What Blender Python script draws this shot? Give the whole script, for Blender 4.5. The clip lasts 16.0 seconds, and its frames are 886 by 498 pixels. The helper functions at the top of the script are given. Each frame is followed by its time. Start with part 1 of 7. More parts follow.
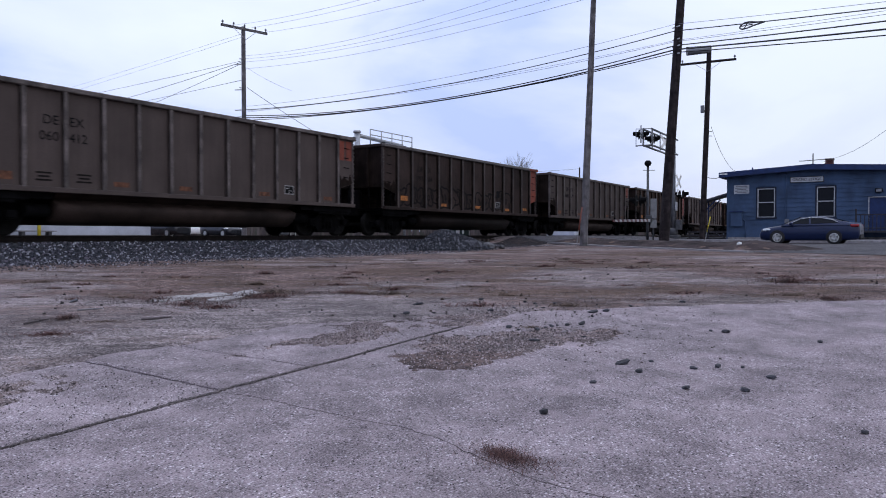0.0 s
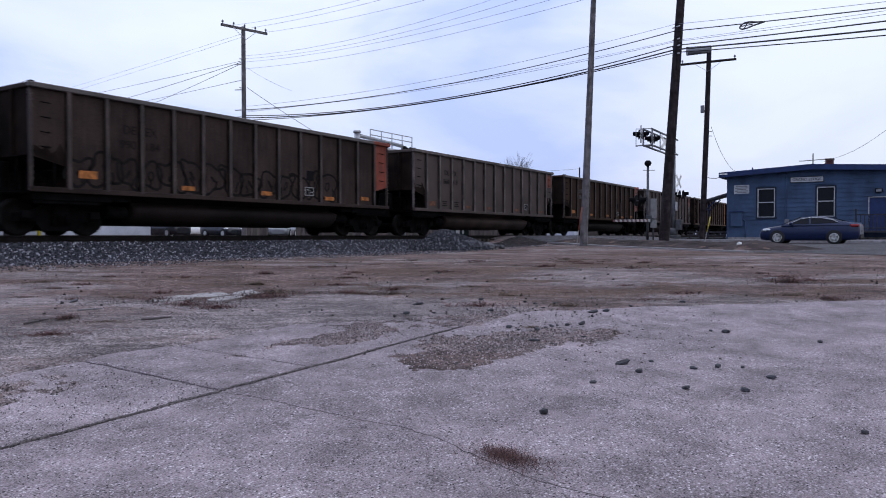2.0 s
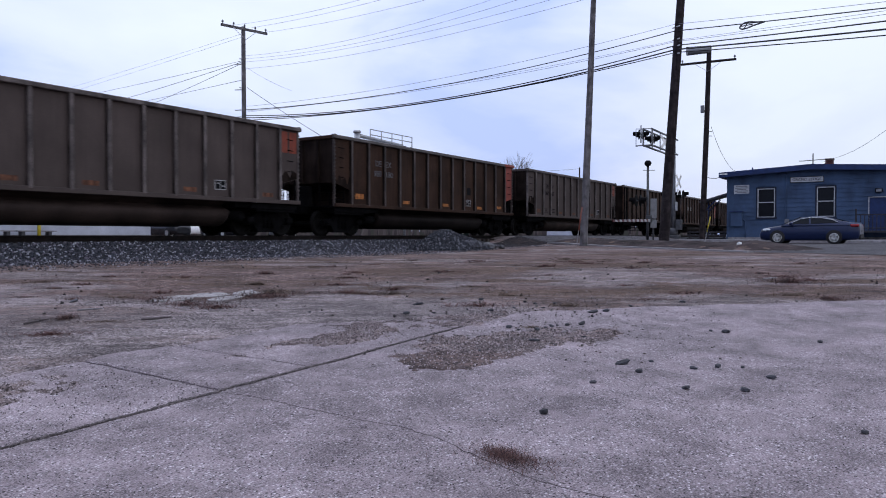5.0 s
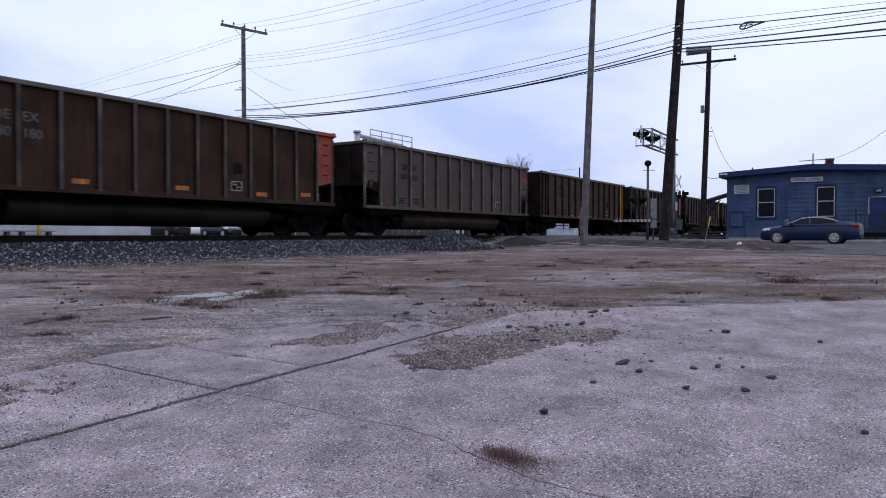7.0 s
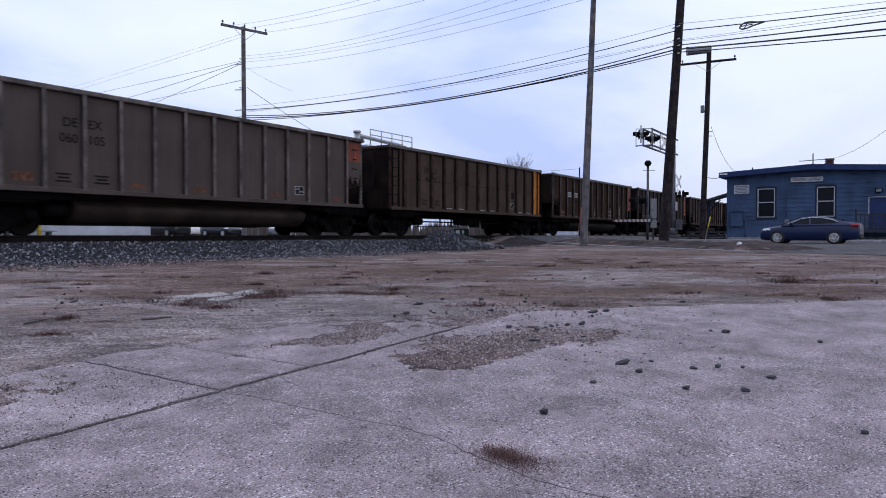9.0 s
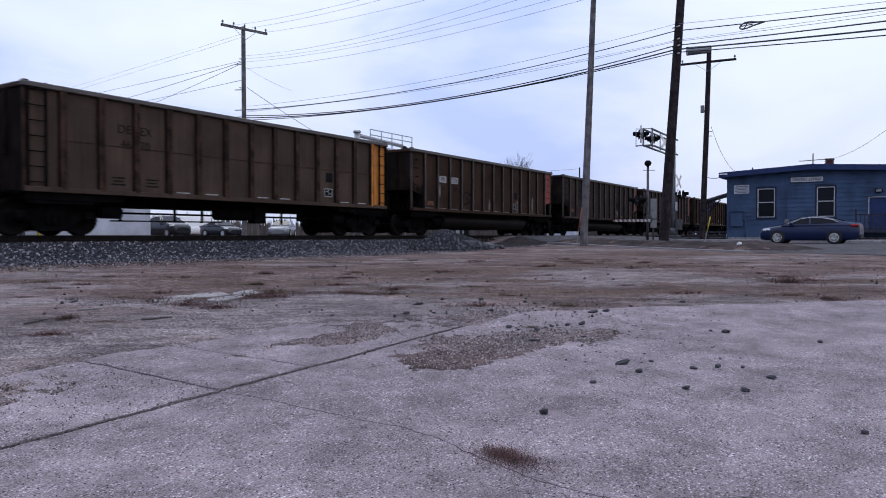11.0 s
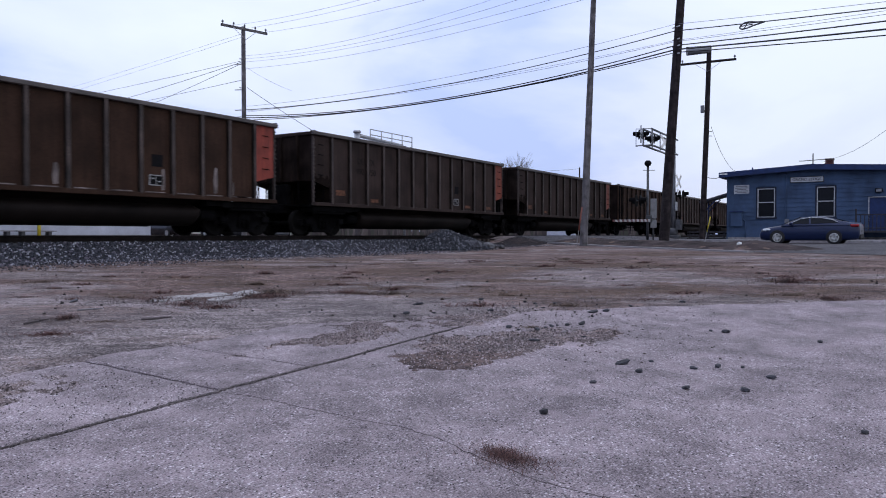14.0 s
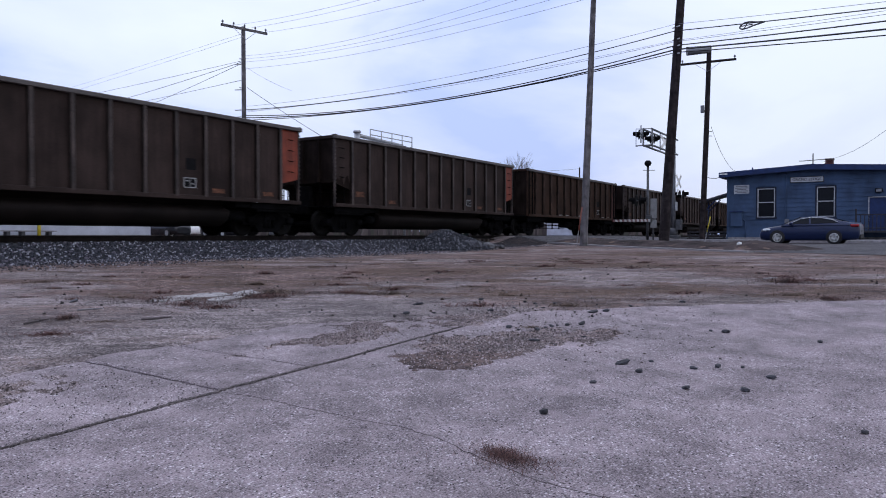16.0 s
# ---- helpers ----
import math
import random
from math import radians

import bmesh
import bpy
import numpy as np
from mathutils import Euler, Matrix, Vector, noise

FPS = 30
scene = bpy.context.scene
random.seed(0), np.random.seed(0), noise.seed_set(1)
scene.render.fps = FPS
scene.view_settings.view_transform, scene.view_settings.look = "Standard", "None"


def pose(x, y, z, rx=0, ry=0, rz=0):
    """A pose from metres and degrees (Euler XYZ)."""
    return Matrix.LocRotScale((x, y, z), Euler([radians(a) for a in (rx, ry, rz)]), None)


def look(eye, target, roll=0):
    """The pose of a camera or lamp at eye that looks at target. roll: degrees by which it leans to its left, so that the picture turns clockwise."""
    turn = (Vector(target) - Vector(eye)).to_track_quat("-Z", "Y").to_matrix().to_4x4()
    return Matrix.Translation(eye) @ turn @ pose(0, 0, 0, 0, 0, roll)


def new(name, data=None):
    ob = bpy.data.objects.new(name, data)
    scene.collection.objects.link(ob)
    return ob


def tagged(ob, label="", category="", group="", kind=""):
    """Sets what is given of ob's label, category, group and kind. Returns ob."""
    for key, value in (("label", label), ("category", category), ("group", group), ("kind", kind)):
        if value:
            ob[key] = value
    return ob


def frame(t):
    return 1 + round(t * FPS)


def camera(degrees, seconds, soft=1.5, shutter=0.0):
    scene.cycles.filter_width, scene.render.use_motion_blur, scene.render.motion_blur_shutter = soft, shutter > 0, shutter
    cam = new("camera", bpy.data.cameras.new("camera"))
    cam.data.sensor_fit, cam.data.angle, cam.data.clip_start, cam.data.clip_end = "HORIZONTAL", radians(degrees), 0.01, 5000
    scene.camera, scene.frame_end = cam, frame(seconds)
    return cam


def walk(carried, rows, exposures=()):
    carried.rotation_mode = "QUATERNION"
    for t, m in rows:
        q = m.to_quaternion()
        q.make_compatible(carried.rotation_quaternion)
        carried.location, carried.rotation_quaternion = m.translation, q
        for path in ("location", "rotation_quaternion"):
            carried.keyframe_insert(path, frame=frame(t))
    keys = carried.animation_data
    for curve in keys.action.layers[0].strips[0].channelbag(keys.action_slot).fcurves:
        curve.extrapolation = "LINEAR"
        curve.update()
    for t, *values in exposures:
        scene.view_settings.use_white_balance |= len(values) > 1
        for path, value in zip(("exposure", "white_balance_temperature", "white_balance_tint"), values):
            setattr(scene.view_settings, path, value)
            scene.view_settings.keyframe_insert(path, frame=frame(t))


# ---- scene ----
import functools

# the track runs along x, its near side faces the camera; y points towards the train
EYE = 1.25
cam = camera(62.19, 16.0, soft=1.0, shutter=0.35)
AHEAD = Vector((0.8443, 0.5358, -0.01846))
VIEW = look((0, 0, EYE), Vector((0, 0, EYE)) + AHEAD)
walk(cam, [(0.0, VIEW), (16.0, VIEW)])


# ---- world and light: a bright overcast winter sky ----
def make_world():
    w = bpy.data.worlds.new("overcast")
    w.use_nodes = True
    scene.world = w
    nt = w.node_tree
    nt.nodes.clear()
    N, K = nt.nodes.new, nt.links.new
    sky = N("ShaderNodeTexSky")
    sky.sky_type, sky.sun_disc = "NISHITA", False
    sky.sun_elevation, sky.sun_rotation = radians(32), radians(200)
    sky.dust_density = 2.0
    tc = N("ShaderNodeTexCoord")
    mp = N("ShaderNodeMapping")
    mp.inputs["Scale"].default_value = (1.0, 1.0, 2.6)
    mp.inputs["Location"].default_value = (0.9, 0.25, 0.4)
    K(tc.outputs["Generated"], mp.inputs["Vector"])
    n1 = N("ShaderNodeTexNoise")
    n1.inputs["Scale"].default_value, n1.inputs["Detail"].default_value, n1.inputs["Roughness"].default_value = 2.3, 7, 0.5
    n1.inputs["Distortion"].default_value = 0.3
    K(mp.outputs[0], n1.inputs["Vector"])
    r = N("ShaderNodeValToRGB")
    r.color_ramp.elements[0].position, r.color_ramp.elements[0].color = 0.37, (0.48, 0.58, 0.97, 1)
    r.color_ramp.elements[1].position, r.color_ramp.elements[1].color = 0.66, (0.80, 0.865, 1.035, 1)
    e = r.color_ramp.elements.new(0.5)
    e.color = (0.70, 0.765, 1.03, 1)
    # the cloud is thicker and bluer beyond the track
    side = N("ShaderNodeVectorMath")
    side.operation = "DOT_PRODUCT"
    side.inputs[1].default_value = (0.45, -0.85, 0.25)
    K(tc.outputs["Generated"], side.inputs[0])
    thin = N("ShaderNodeMath")
    thin.operation = "MULTIPLY_ADD"
    thin.inputs[1].default_value = 0.15
    K(side.outputs["Value"], thin.inputs[0])
    K(n1.outputs["Fac"], thin.inputs[2])
    K(thin.outputs[0], r.inputs["Fac"])
    b1, b2 = N("ShaderNodeBackground"), N("ShaderNodeBackground")
    K(sky.outputs[0], b1.inputs["Color"])
    b1.inputs["Strength"].default_value = 0.02
    K(r.outputs[0], b2.inputs["Color"])
    # an overcast sky grows brighter towards the zenith
    sep = N("ShaderNodeSeparateXYZ")
    K(tc.outputs["Generated"], sep.inputs[0])
    up = N("ShaderNodeMapRange")
    up.inputs["To Min"].default_value, up.inputs["To Max"].default_value = 0.84, 1.7
    K(sep.outputs["Z"], up.inputs["Value"])
    K(up.outputs[0], b2.inputs["Strength"])
    add = N("ShaderNodeAddShader")
    K(b1.outputs[0], add.inputs[0])
    K(b2.outputs[0], add.inputs[1])
    out = N("ShaderNodeOutputWorld")
    K(add.outputs[0], out.inputs["Surface"])


make_world()
sun_data = bpy.data.lights.new("sun", "SUN")
sun_data.energy, sun_data.angle, sun_data.color = 0.6, radians(25), (1.0, 0.96, 0.9)
sun = new("sun", sun_data)
sun.matrix_basis = look((0, 0, 60), (-25, -45, 0))
scene.view_settings.exposure = 0.0


# ---- materials ----
MATS = {}


def mat(name, base, rough=0.85, metal=0.0, var=0.25, scale=6.0, bump=0.3, fine=80.0, tint=None, streak=0.0, rand=0.0, spec=0.3, same=False):
    """Base colour with blotches at one scale, grain at a finer one, vertical streaks and fine relief."""
    if name in MATS:
        return MATS[name]
    m = bpy.data.materials.new(name)
    MATS[name] = m
    m.use_nodes = True
    nt = m.node_tree
    N, K = nt.nodes.new, nt.links.new
    bs = nt.nodes["Principled BSDF"]
    bs.inputs["Roughness"].default_value, bs.inputs["Metallic"].default_value = rough, metal
    bs.inputs["Specular IOR Level"].default_value = spec
    tc = N("ShaderNodeTexCoord")
    mp = N("ShaderNodeMapping")
    K(tc.outputs["Object"], mp.inputs["Vector"])
    info = N("ShaderNodeObjectInfo")
    off = N("ShaderNodeVectorMath")
    off.operation = "SCALE"
    off.inputs[0].default_value = (31.0, 17.0, 23.0)
    K(info.outputs["Random"], off.inputs["Scale"])
    if not same:
        K(off.outputs[0], mp.inputs["Location"])
    n1, n2 = N("ShaderNodeTexNoise"), N("ShaderNodeTexNoise")
    n1.inputs["Scale"].default_value, n1.inputs["Detail"].default_value = scale, 6
    n2.inputs["Scale"].default_value, n2.inputs["Detail"].default_value = fine, 3
    K(mp.outputs[0], n1.inputs["Vector"])
    K(mp.outputs[0], n2.inputs["Vector"])
    dark = tint or tuple(c * (1 - 1.6 * var) for c in base)
    lite = tuple(min(1, c * (1 + var)) for c in base)
    r = N("ShaderNodeValToRGB")
    r.color_ramp.elements[0].position, r.color_ramp.elements[0].color = 0.32, (*[max(0, c) for c in dark], 1)
    r.color_ramp.elements[1].position, r.color_ramp.elements[1].color = 0.68, (*lite, 1)
    K(n1.outputs["Fac"], r.inputs["Fac"])
    col = r.outputs[0]

    def mult(col, fac_socket, lo, hi):
        mr = N("ShaderNodeMapRange")
        mr.inputs["From Min"].default_value, mr.inputs["From Max"].default_value = 0.3, 0.7
        mr.inputs["To Min"].default_value, mr.inputs["To Max"].default_value = lo, hi
        K(fac_socket, mr.inputs["Value"])
        mx = N("ShaderNodeVectorMath")
        mx.operation = "SCALE"
        K(col, mx.inputs[0])
        K(mr.outputs[0], mx.inputs["Scale"])
        return mx.outputs[0]

    col = mult(col, n2.outputs["Fac"], 1 - var * 0.9, 1 + var * 0.9)
    if streak:
        m2 = N("ShaderNodeMapping")
        m2.inputs["Scale"].default_value = (5.0, 5.0, 0.35)
        K(mp.outputs[0], m2.inputs["Vector"])
        n3 = N("ShaderNodeTexNoise")
        n3.inputs["Scale"].default_value, n3.inputs["Detail"].default_value = 2.0, 5
        K(m2.outputs[0], n3.inputs["Vector"])
        col = mult(col, n3.outputs["Fac"], 1 - streak, 1 + streak * 0.6)
    if rand:
        mr = N("ShaderNodeMapRange")
        mr.inputs["To Min"].default_value, mr.inputs["To Max"].default_value = 1 - rand, 1 + rand
        K(info.outputs["Random"], mr.inputs["Value"])
        mx = N("ShaderNodeVectorMath")
        mx.operation = "SCALE"
        K(col, mx.inputs[0])
        K(mr.outputs[0], mx.inputs["Scale"])
        col = mx.outputs[0]
    K(col, bs.inputs["Base Color"])
    if bump:
        bp = N("ShaderNodeBump")
        bp.inputs["Strength"].default_value, bp.inputs["Distance"].default_value = bump, 0.4 / fine
        K(n2.outputs["Fac"], bp.inputs["Height"])
        K(bp.outputs[0], bs.inputs["Normal"])
    return m


GREY_PAINT = mat("grey_car_paint", (0.060, 0.0465, 0.043), 0.75, var=0.14, scale=0.8, fine=40, streak=0.10, bump=0.1, spec=0.15)
BROWN_PAINT = mat("brown_car_paint", (0.030, 0.0205, 0.0182), 0.75, var=0.28, scale=0.8, fine=40, streak=0.2, bump=0.12, spec=0.1)
RUST_PAINT = mat("rust_car_paint", (0.032, 0.0172, 0.0116), 0.75, var=0.28, scale=0.8, fine=40, streak=0.2, bump=0.12, spec=0.1)
TAN_PAINT = mat("tan_car_paint", (0.050, 0.034, 0.0265), 0.75, var=0.22, scale=0.8, fine=40, streak=0.2, bump=0.12, spec=0.1)
ORANGE = mat("orange_panel", (0.17, 0.029, 0.0125), 0.6, var=0.2, scale=2, streak=0.35, bump=0.05)
RED = mat("red_panel", (0.20, 0.032, 0.02), 0.6, var=0.2, scale=2, streak=0.35, bump=0.05)
YELLOW = mat("yellow_panel", (0.42, 0.15, 0.02), 0.6, var=0.2, scale=2, streak=0.35, bump=0.05)
# steel colours taken near black to hold the shade beneath the wagons
BLACK = mat("shade_black_steel", (0.004, 0.004, 0.0045), 0.9, var=0.4, scale=3, bump=0.2, spec=0.04)
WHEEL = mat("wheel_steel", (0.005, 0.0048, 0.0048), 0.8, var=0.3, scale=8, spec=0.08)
BRIGHT = mat("bright_steel", (0.55, 0.55, 0.55), 0.35, metal=0.9, var=0.1)
RAIL = mat("rail_steel", (0.010, 0.008, 0.0075), 0.8, var=0.3, scale=4, spec=0.08)
DECAL = mat("black_lettering", (0.006, 0.006, 0.007), 0.8, var=0.2, scale=9, spec=0.08)
DECAL_WHITE = mat("white_lettering", (0.26, 0.26, 0.27), 0.7, var=0.2, scale=9)
FADED = mat("faded_lettering", (0.012, 0.010, 0.0095), 0.8, var=0.2, scale=9, spec=0.08)
TIE = mat("creosote_tie", (0.05, 0.04, 0.035), 0.9, var=0.4, scale=5, rand=0.3)
STONE = mat("ballast_stone", (0.022, 0.023, 0.029), 0.9, var=0.5, scale=14, fine=120, bump=0.4)
DARK_STONE = mat("dark_stone", (0.05, 0.05, 0.058), 0.85, var=0.4, scale=20, fine=150, bump=0.5, rand=0.4)
WOOD_POLE = mat("pole_wood", (0.026, 0.021, 0.022), 0.9, var=0.35, scale=4, fine=60, streak=0.4, spec=0.1)
GREY_POLE = mat("weathered_pole", (0.105, 0.098, 0.102), 0.85, var=0.3, scale=3, fine=50, streak=0.35)
CABLE = mat("black_cable", (0.02, 0.02, 0.025), 0.6, var=0.1, bump=0)
THIN_WIRE = mat("grey_wire", (0.16, 0.17, 0.2), 0.5, metal=0.5, var=0.1, bump=0)
SIDING = mat("blue_siding_paint", (0.036, 0.062, 0.116), 0.85, var=0.2, scale=1.2, fine=50, same=True)
NAVY = mat("navy_trim_paint", (0.008, 0.022, 0.082), 0.6, var=0.2, scale=3)
CASING = mat("dark_navy_casing", (0.006, 0.010, 0.024), 0.7, var=0.2, scale=3)
WHITE = mat("white_paint", (0.72, 0.72, 0.70), 0.6, var=0.08, scale=3, bump=0.1)
GALV = mat("galvanised_steel", (0.42, 0.43, 0.45), 0.45, metal=0.6, var=0.15, scale=5)
ALU = mat("aluminium_grey", (0.14, 0.145, 0.158), 0.5, metal=0.4, var=0.15, scale=5)
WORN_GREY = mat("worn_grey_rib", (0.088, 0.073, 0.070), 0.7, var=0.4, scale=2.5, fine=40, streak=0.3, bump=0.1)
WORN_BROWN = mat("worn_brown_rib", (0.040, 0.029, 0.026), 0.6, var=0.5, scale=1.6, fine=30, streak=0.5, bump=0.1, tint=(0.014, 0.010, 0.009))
# darker rib copies: the shade beside each rib is put into its flanks
GREY_FLANK = mat("shaded_grey_rib_flank", (0.040, 0.031, 0.029), 0.85, var=0.35, scale=2.0, fine=40, streak=0.3, bump=0.1, spec=0.08)
FLANK_SHADE = mat("shaded_rib_flank", (0.016, 0.0115, 0.010), 0.85, var=0.35, scale=2.0, fine=40, streak=0.3, bump=0.1, spec=0.08)
# chord colour lightened to carry the sky's highlight along the top edge
CHORD = mat("sky_lit_top_chord", (0.056, 0.047, 0.046), 0.5, var=0.35, scale=1.4, fine=30, bump=0.1, spec=0.4, tint=(0.03, 0.025, 0.024))
RUSTY_RIB = mat("rusty_rib", (0.036, 0.020, 0.014), 0.8, var=0.45, scale=3.0, fine=40, streak=0.4, bump=0.15, spec=0.1)
DULL_RED = mat("sooty_red_panel", (0.045, 0.014, 0.011), 0.8, var=0.35, scale=2, streak=0.35, bump=0.05)
BRIGHT_PATCH = mat("orange_reflector_paint", (0.33, 0.115, 0.025), 0.7, var=0.35, scale=7, fine=50, streak=0.3)
RUN_PAINT = mat("pale_paint_run", (0.15, 0.125, 0.12), 0.8, var=0.4, scale=3, fine=40, streak=0.4)
CHALKY = mat("chalky_lettering", (0.085, 0.085, 0.095), 0.8, var=0.3, scale=9)
TAG_LINE = mat("dark_spray_line", (0.0085, 0.0075, 0.0075), 0.8, var=0.3, scale=5, spec=0.08)
DARK_STEEL = mat("dark_grey_steel", (0.06, 0.062, 0.068), 0.6, metal=0.2, var=0.2, scale=5)
FRAME_WHITE = mat("aged_white_paint", (0.34, 0.35, 0.37), 0.7, var=0.15, scale=3, bump=0.1)
# tub colours: soot plus the shade under the body, painted in
TUB_GREY = mat("sooty_shaded_grey_tub", (0.025, 0.0175, 0.015), 0.8, var=0.35, scale=0.9, fine=40, spec=0.1)
TUB_BROWN = mat("sooty_shaded_brown_tub", (0.008, 0.0058, 0.0052), 0.8, var=0.35, scale=0.9, fine=40, spec=0.1)
MUD = mat("dark_damp_dirt", (0.036, 0.027, 0.027), 0.95, var=0.4, scale=1.6, fine=30, bump=0.8, spec=0.1)
DIRT = mat("dry_joint_dirt", (0.105, 0.088, 0.09), 0.95, var=0.4, scale=9, fine=60, bump=0.8, spec=0.1)
RUBBER = mat("tyre_rubber", (0.014, 0.014, 0.015), 0.8, var=0.2)


# ---- mesh helpers ----
def thing(name, label, category, at=None, group="", kind=""):
    ob = new(name)
    if at is not None:
        ob.matrix_basis = at
    return tagged(ob, label, category, group, kind)


def link_mesh(name, bm, material, smooth=False):
    me = bpy.data.meshes.new(name)
    bm.to_mesh(me)
    bm.free()
    for m in (material if isinstance(material, (list, tuple)) else [material]):
        me.materials.append(m)
    if smooth:
        me.polygons.foreach_set("use_smooth", [True] * len(me.polygons))
    return me


def part(name, bm, material, parent, label="", at=None, smooth=False, kind=""):
    me = bm if isinstance(bm, bpy.types.Mesh) else link_mesh(name, bm, material, smooth)
    ob = new(name, me)
    if parent is not None:
        ob.parent = parent
    if at is not None:
        ob.matrix_basis = at
    return tagged(ob, label, kind=kind)


def box(bm, x0, x1, y0, y1, z0, z1, bevel=0.0, m=None, slot=0):
    vs = [bm.verts.new((x, y, z)) for x in (x0, x1) for y in (y0, y1) for z in (z0, z1)]
    if m is not None:
        for v in vs:
            v.co = m @ v.co
    fs = [bm.faces.new([vs[i] for i in q]) for q in ((0, 1, 3, 2), (4, 6, 7, 5), (0, 4, 5, 1), (2, 3, 7, 6), (0, 2, 6, 4), (1, 5, 7, 3))]
    for f in fs:
        f.material_index = slot
    if bevel:
        es = list({e for f in fs for e in f.edges})
        bmesh.ops.bevel(bm, geom=es, offset=bevel, segments=1, affect="EDGES", clamp_overlap=True)
    return bm


def prism(bm, outline, y0, y1, slot=0):
    """An outline in x, z pushed out along y."""
    a = [bm.verts.new((x, y0, z)) for x, z in outline]
    b = [bm.verts.new((x, y1, z)) for x, z in outline]
    n = len(a)
    fs = [bm.faces.new(a), bm.faces.new(b[::-1])]
    for i in range(n):
        fs.append(bm.faces.new((a[i], b[i], b[(i + 1) % n], a[(i + 1) % n])))
    for f in fs:
        f.material_index = slot
    bmesh.ops.recalc_face_normals(bm, faces=fs)
    return bm


def tube(bm, p, q, r0, r1=None, seg=10, slot=0):
    """A tapered round bar from p to q."""
    r1 = r0 if r1 is None else r1
    p, q = Vector(p), Vector(q)
    d = (q - p).normalized()
    a = d.orthogonal().normalized()
    b = d.cross(a)
    ring = lambda c, r: [bm.verts.new(c + r * (math.cos(6.28318 * i / seg) * a + math.sin(6.28318 * i / seg) * b)) for i in range(seg)]
    u, w = ring(p, r0), ring(q, r1)
    fs = [bm.faces.new((u[i], u[(i + 1) % seg], w[(i + 1) % seg], w[i])) for i in range(seg)]
    fs += [bm.faces.new(u[::-1]), bm.faces.new(w)]
    for f in fs:
        f.material_index = slot
        f.smooth = len(f.verts) == 4
    return bm


def lathe(bm, profile, axis="y", seg=20, at=(0, 0, 0), slot=0):
    """A round body from (radius, along) pairs."""
    rings = []
    for r, a in profile:
        ring = []
        for i in range(seg):
            c, s = r * math.cos(2 * math.pi * i / seg), r * math.sin(2 * math.pi * i / seg)
            co = {"y": (c, a, s), "z": (c, s, a), "x": (a, c, s)}[axis]
            ring.append(bm.verts.new(Vector(co) + Vector(at)))
        rings.append(ring)
    fs = []
    for u, w in zip(rings, rings[1:]):
        fs += [bm.faces.new((u[i], u[(i + 1) % seg], w[(i + 1) % seg], w[i])) for i in range(seg)]
    fs += [bm.faces.new(rings[0]), bm.faces.new(rings[-1])]
    for f in fs:
        f.material_index = slot
        f.smooth = len(f.verts) == 4
    bmesh.ops.recalc_face_normals(bm, faces=fs)
    return bm


BM = bmesh.new


def wire(name, pts, r, material, parent=None, label="", category="", sag=None):
    """A cable as a swept round curve through the points."""
    bm = BM()
    prev = None
    for i, p in enumerate(pts):
        p = Vector(p)
        d = (Vector(pts[min(i + 1, len(pts) - 1)]) - Vector(pts[max(i - 1, 0)])).normalized()
        a = d.cross(Vector((0, 0, 1))).normalized()
        b = a.cross(d)
        ring = [bm.verts.new(p + r * (math.cos(k * 2.0944) * a + math.sin(k * 2.0944) * b)) for k in range(3)]
        if prev:
            for k in range(3):
                bm.faces.new((prev[k], prev[(k + 1) % 3], ring[(k + 1) % 3], ring[k])).smooth = True
        prev = ring
    ob = part(name, bm, material, parent)
    return tagged(ob, label, category)


def hang(p, q, sag, n=24):
    p, q = Vector(p), Vector(q)
    return [p.lerp(q, i / n) - Vector((0, 0, 4 * sag * (i / n) * (1 - i / n))) for i in range(n + 1)]


def lettering(text, size, material, parent, m, name="lettering", depth=0.004, align="CENTER"):
    cu = bpy.data.curves.new(name, "FONT")
    cu.body, cu.size, cu.align_x, cu.align_y, cu.extrude = text, size, align, "CENTER", depth
    cu.resolution_u = 3
    tmp = bpy.data.objects.new(name, cu)
    me = bpy.data.meshes.new_from_object(tmp)
    bpy.data.objects.remove(tmp)
    me.materials.clear()
    me.materials.append(material)
    return part(name, me, material, parent, at=m)


# ---- ground ----
RAIL_TOP = 1.25
TRACK_Y = 19.40      # centre line of the track


def sstep(a, b, x):
    t = np.clip((x - a) / (b - a), 0, 1)
    return t * t * (3 - 2 * t)


def smin(a, b, k):
    h = np.clip(0.5 + 0.5 * (b - a) / k, 0, 1)
    return b * (1 - h) + a * h - k * h * (1 - h)


def ground_z(x, y):
    """Yard rising from the camera to a level road; the far side of the track level again."""
    plane = 0.045 * (0.8443 * x + 0.5358 * y)
    top = 0.63 + 0.17 * sstep(20, 33, x)
    g = smin(plane, top, 0.10)
    g = g + (1.12 - g) * sstep(23, 30, y)
    ramp = sstep(31.5, 35.5, x) * (1 - sstep(50, 54, x)) * sstep(10, 16.2, y) * (1 - sstep(24, 36, y))
    g = g + (1.22 - g) * ramp
    return g


def value_noise(x, y, seed):
    xi, yi = np.floor(x).astype(np.int64), np.floor(y).astype(np.int64)
    fx, fy = x - xi, y - yi
    fx, fy = fx * fx * (3 - 2 * fx), fy * fy * (3 - 2 * fy)

    def h(a, b):
        n = (a * 374761393 + b * 668265263 + seed * 974634777) & 0x7FFFFFFF
        n = ((n ^ (n >> 13)) * 1274126177) & 0x7FFFFFFF
        return ((n ^ (n >> 16)) & 0xFFFF) / 65535.0
    return (h(xi, yi) * (1 - fx) + h(xi + 1, yi) * fx) * (1 - fy) + (h(xi, yi + 1) * (1 - fx) + h(xi + 1, yi + 1) * fx) * fy


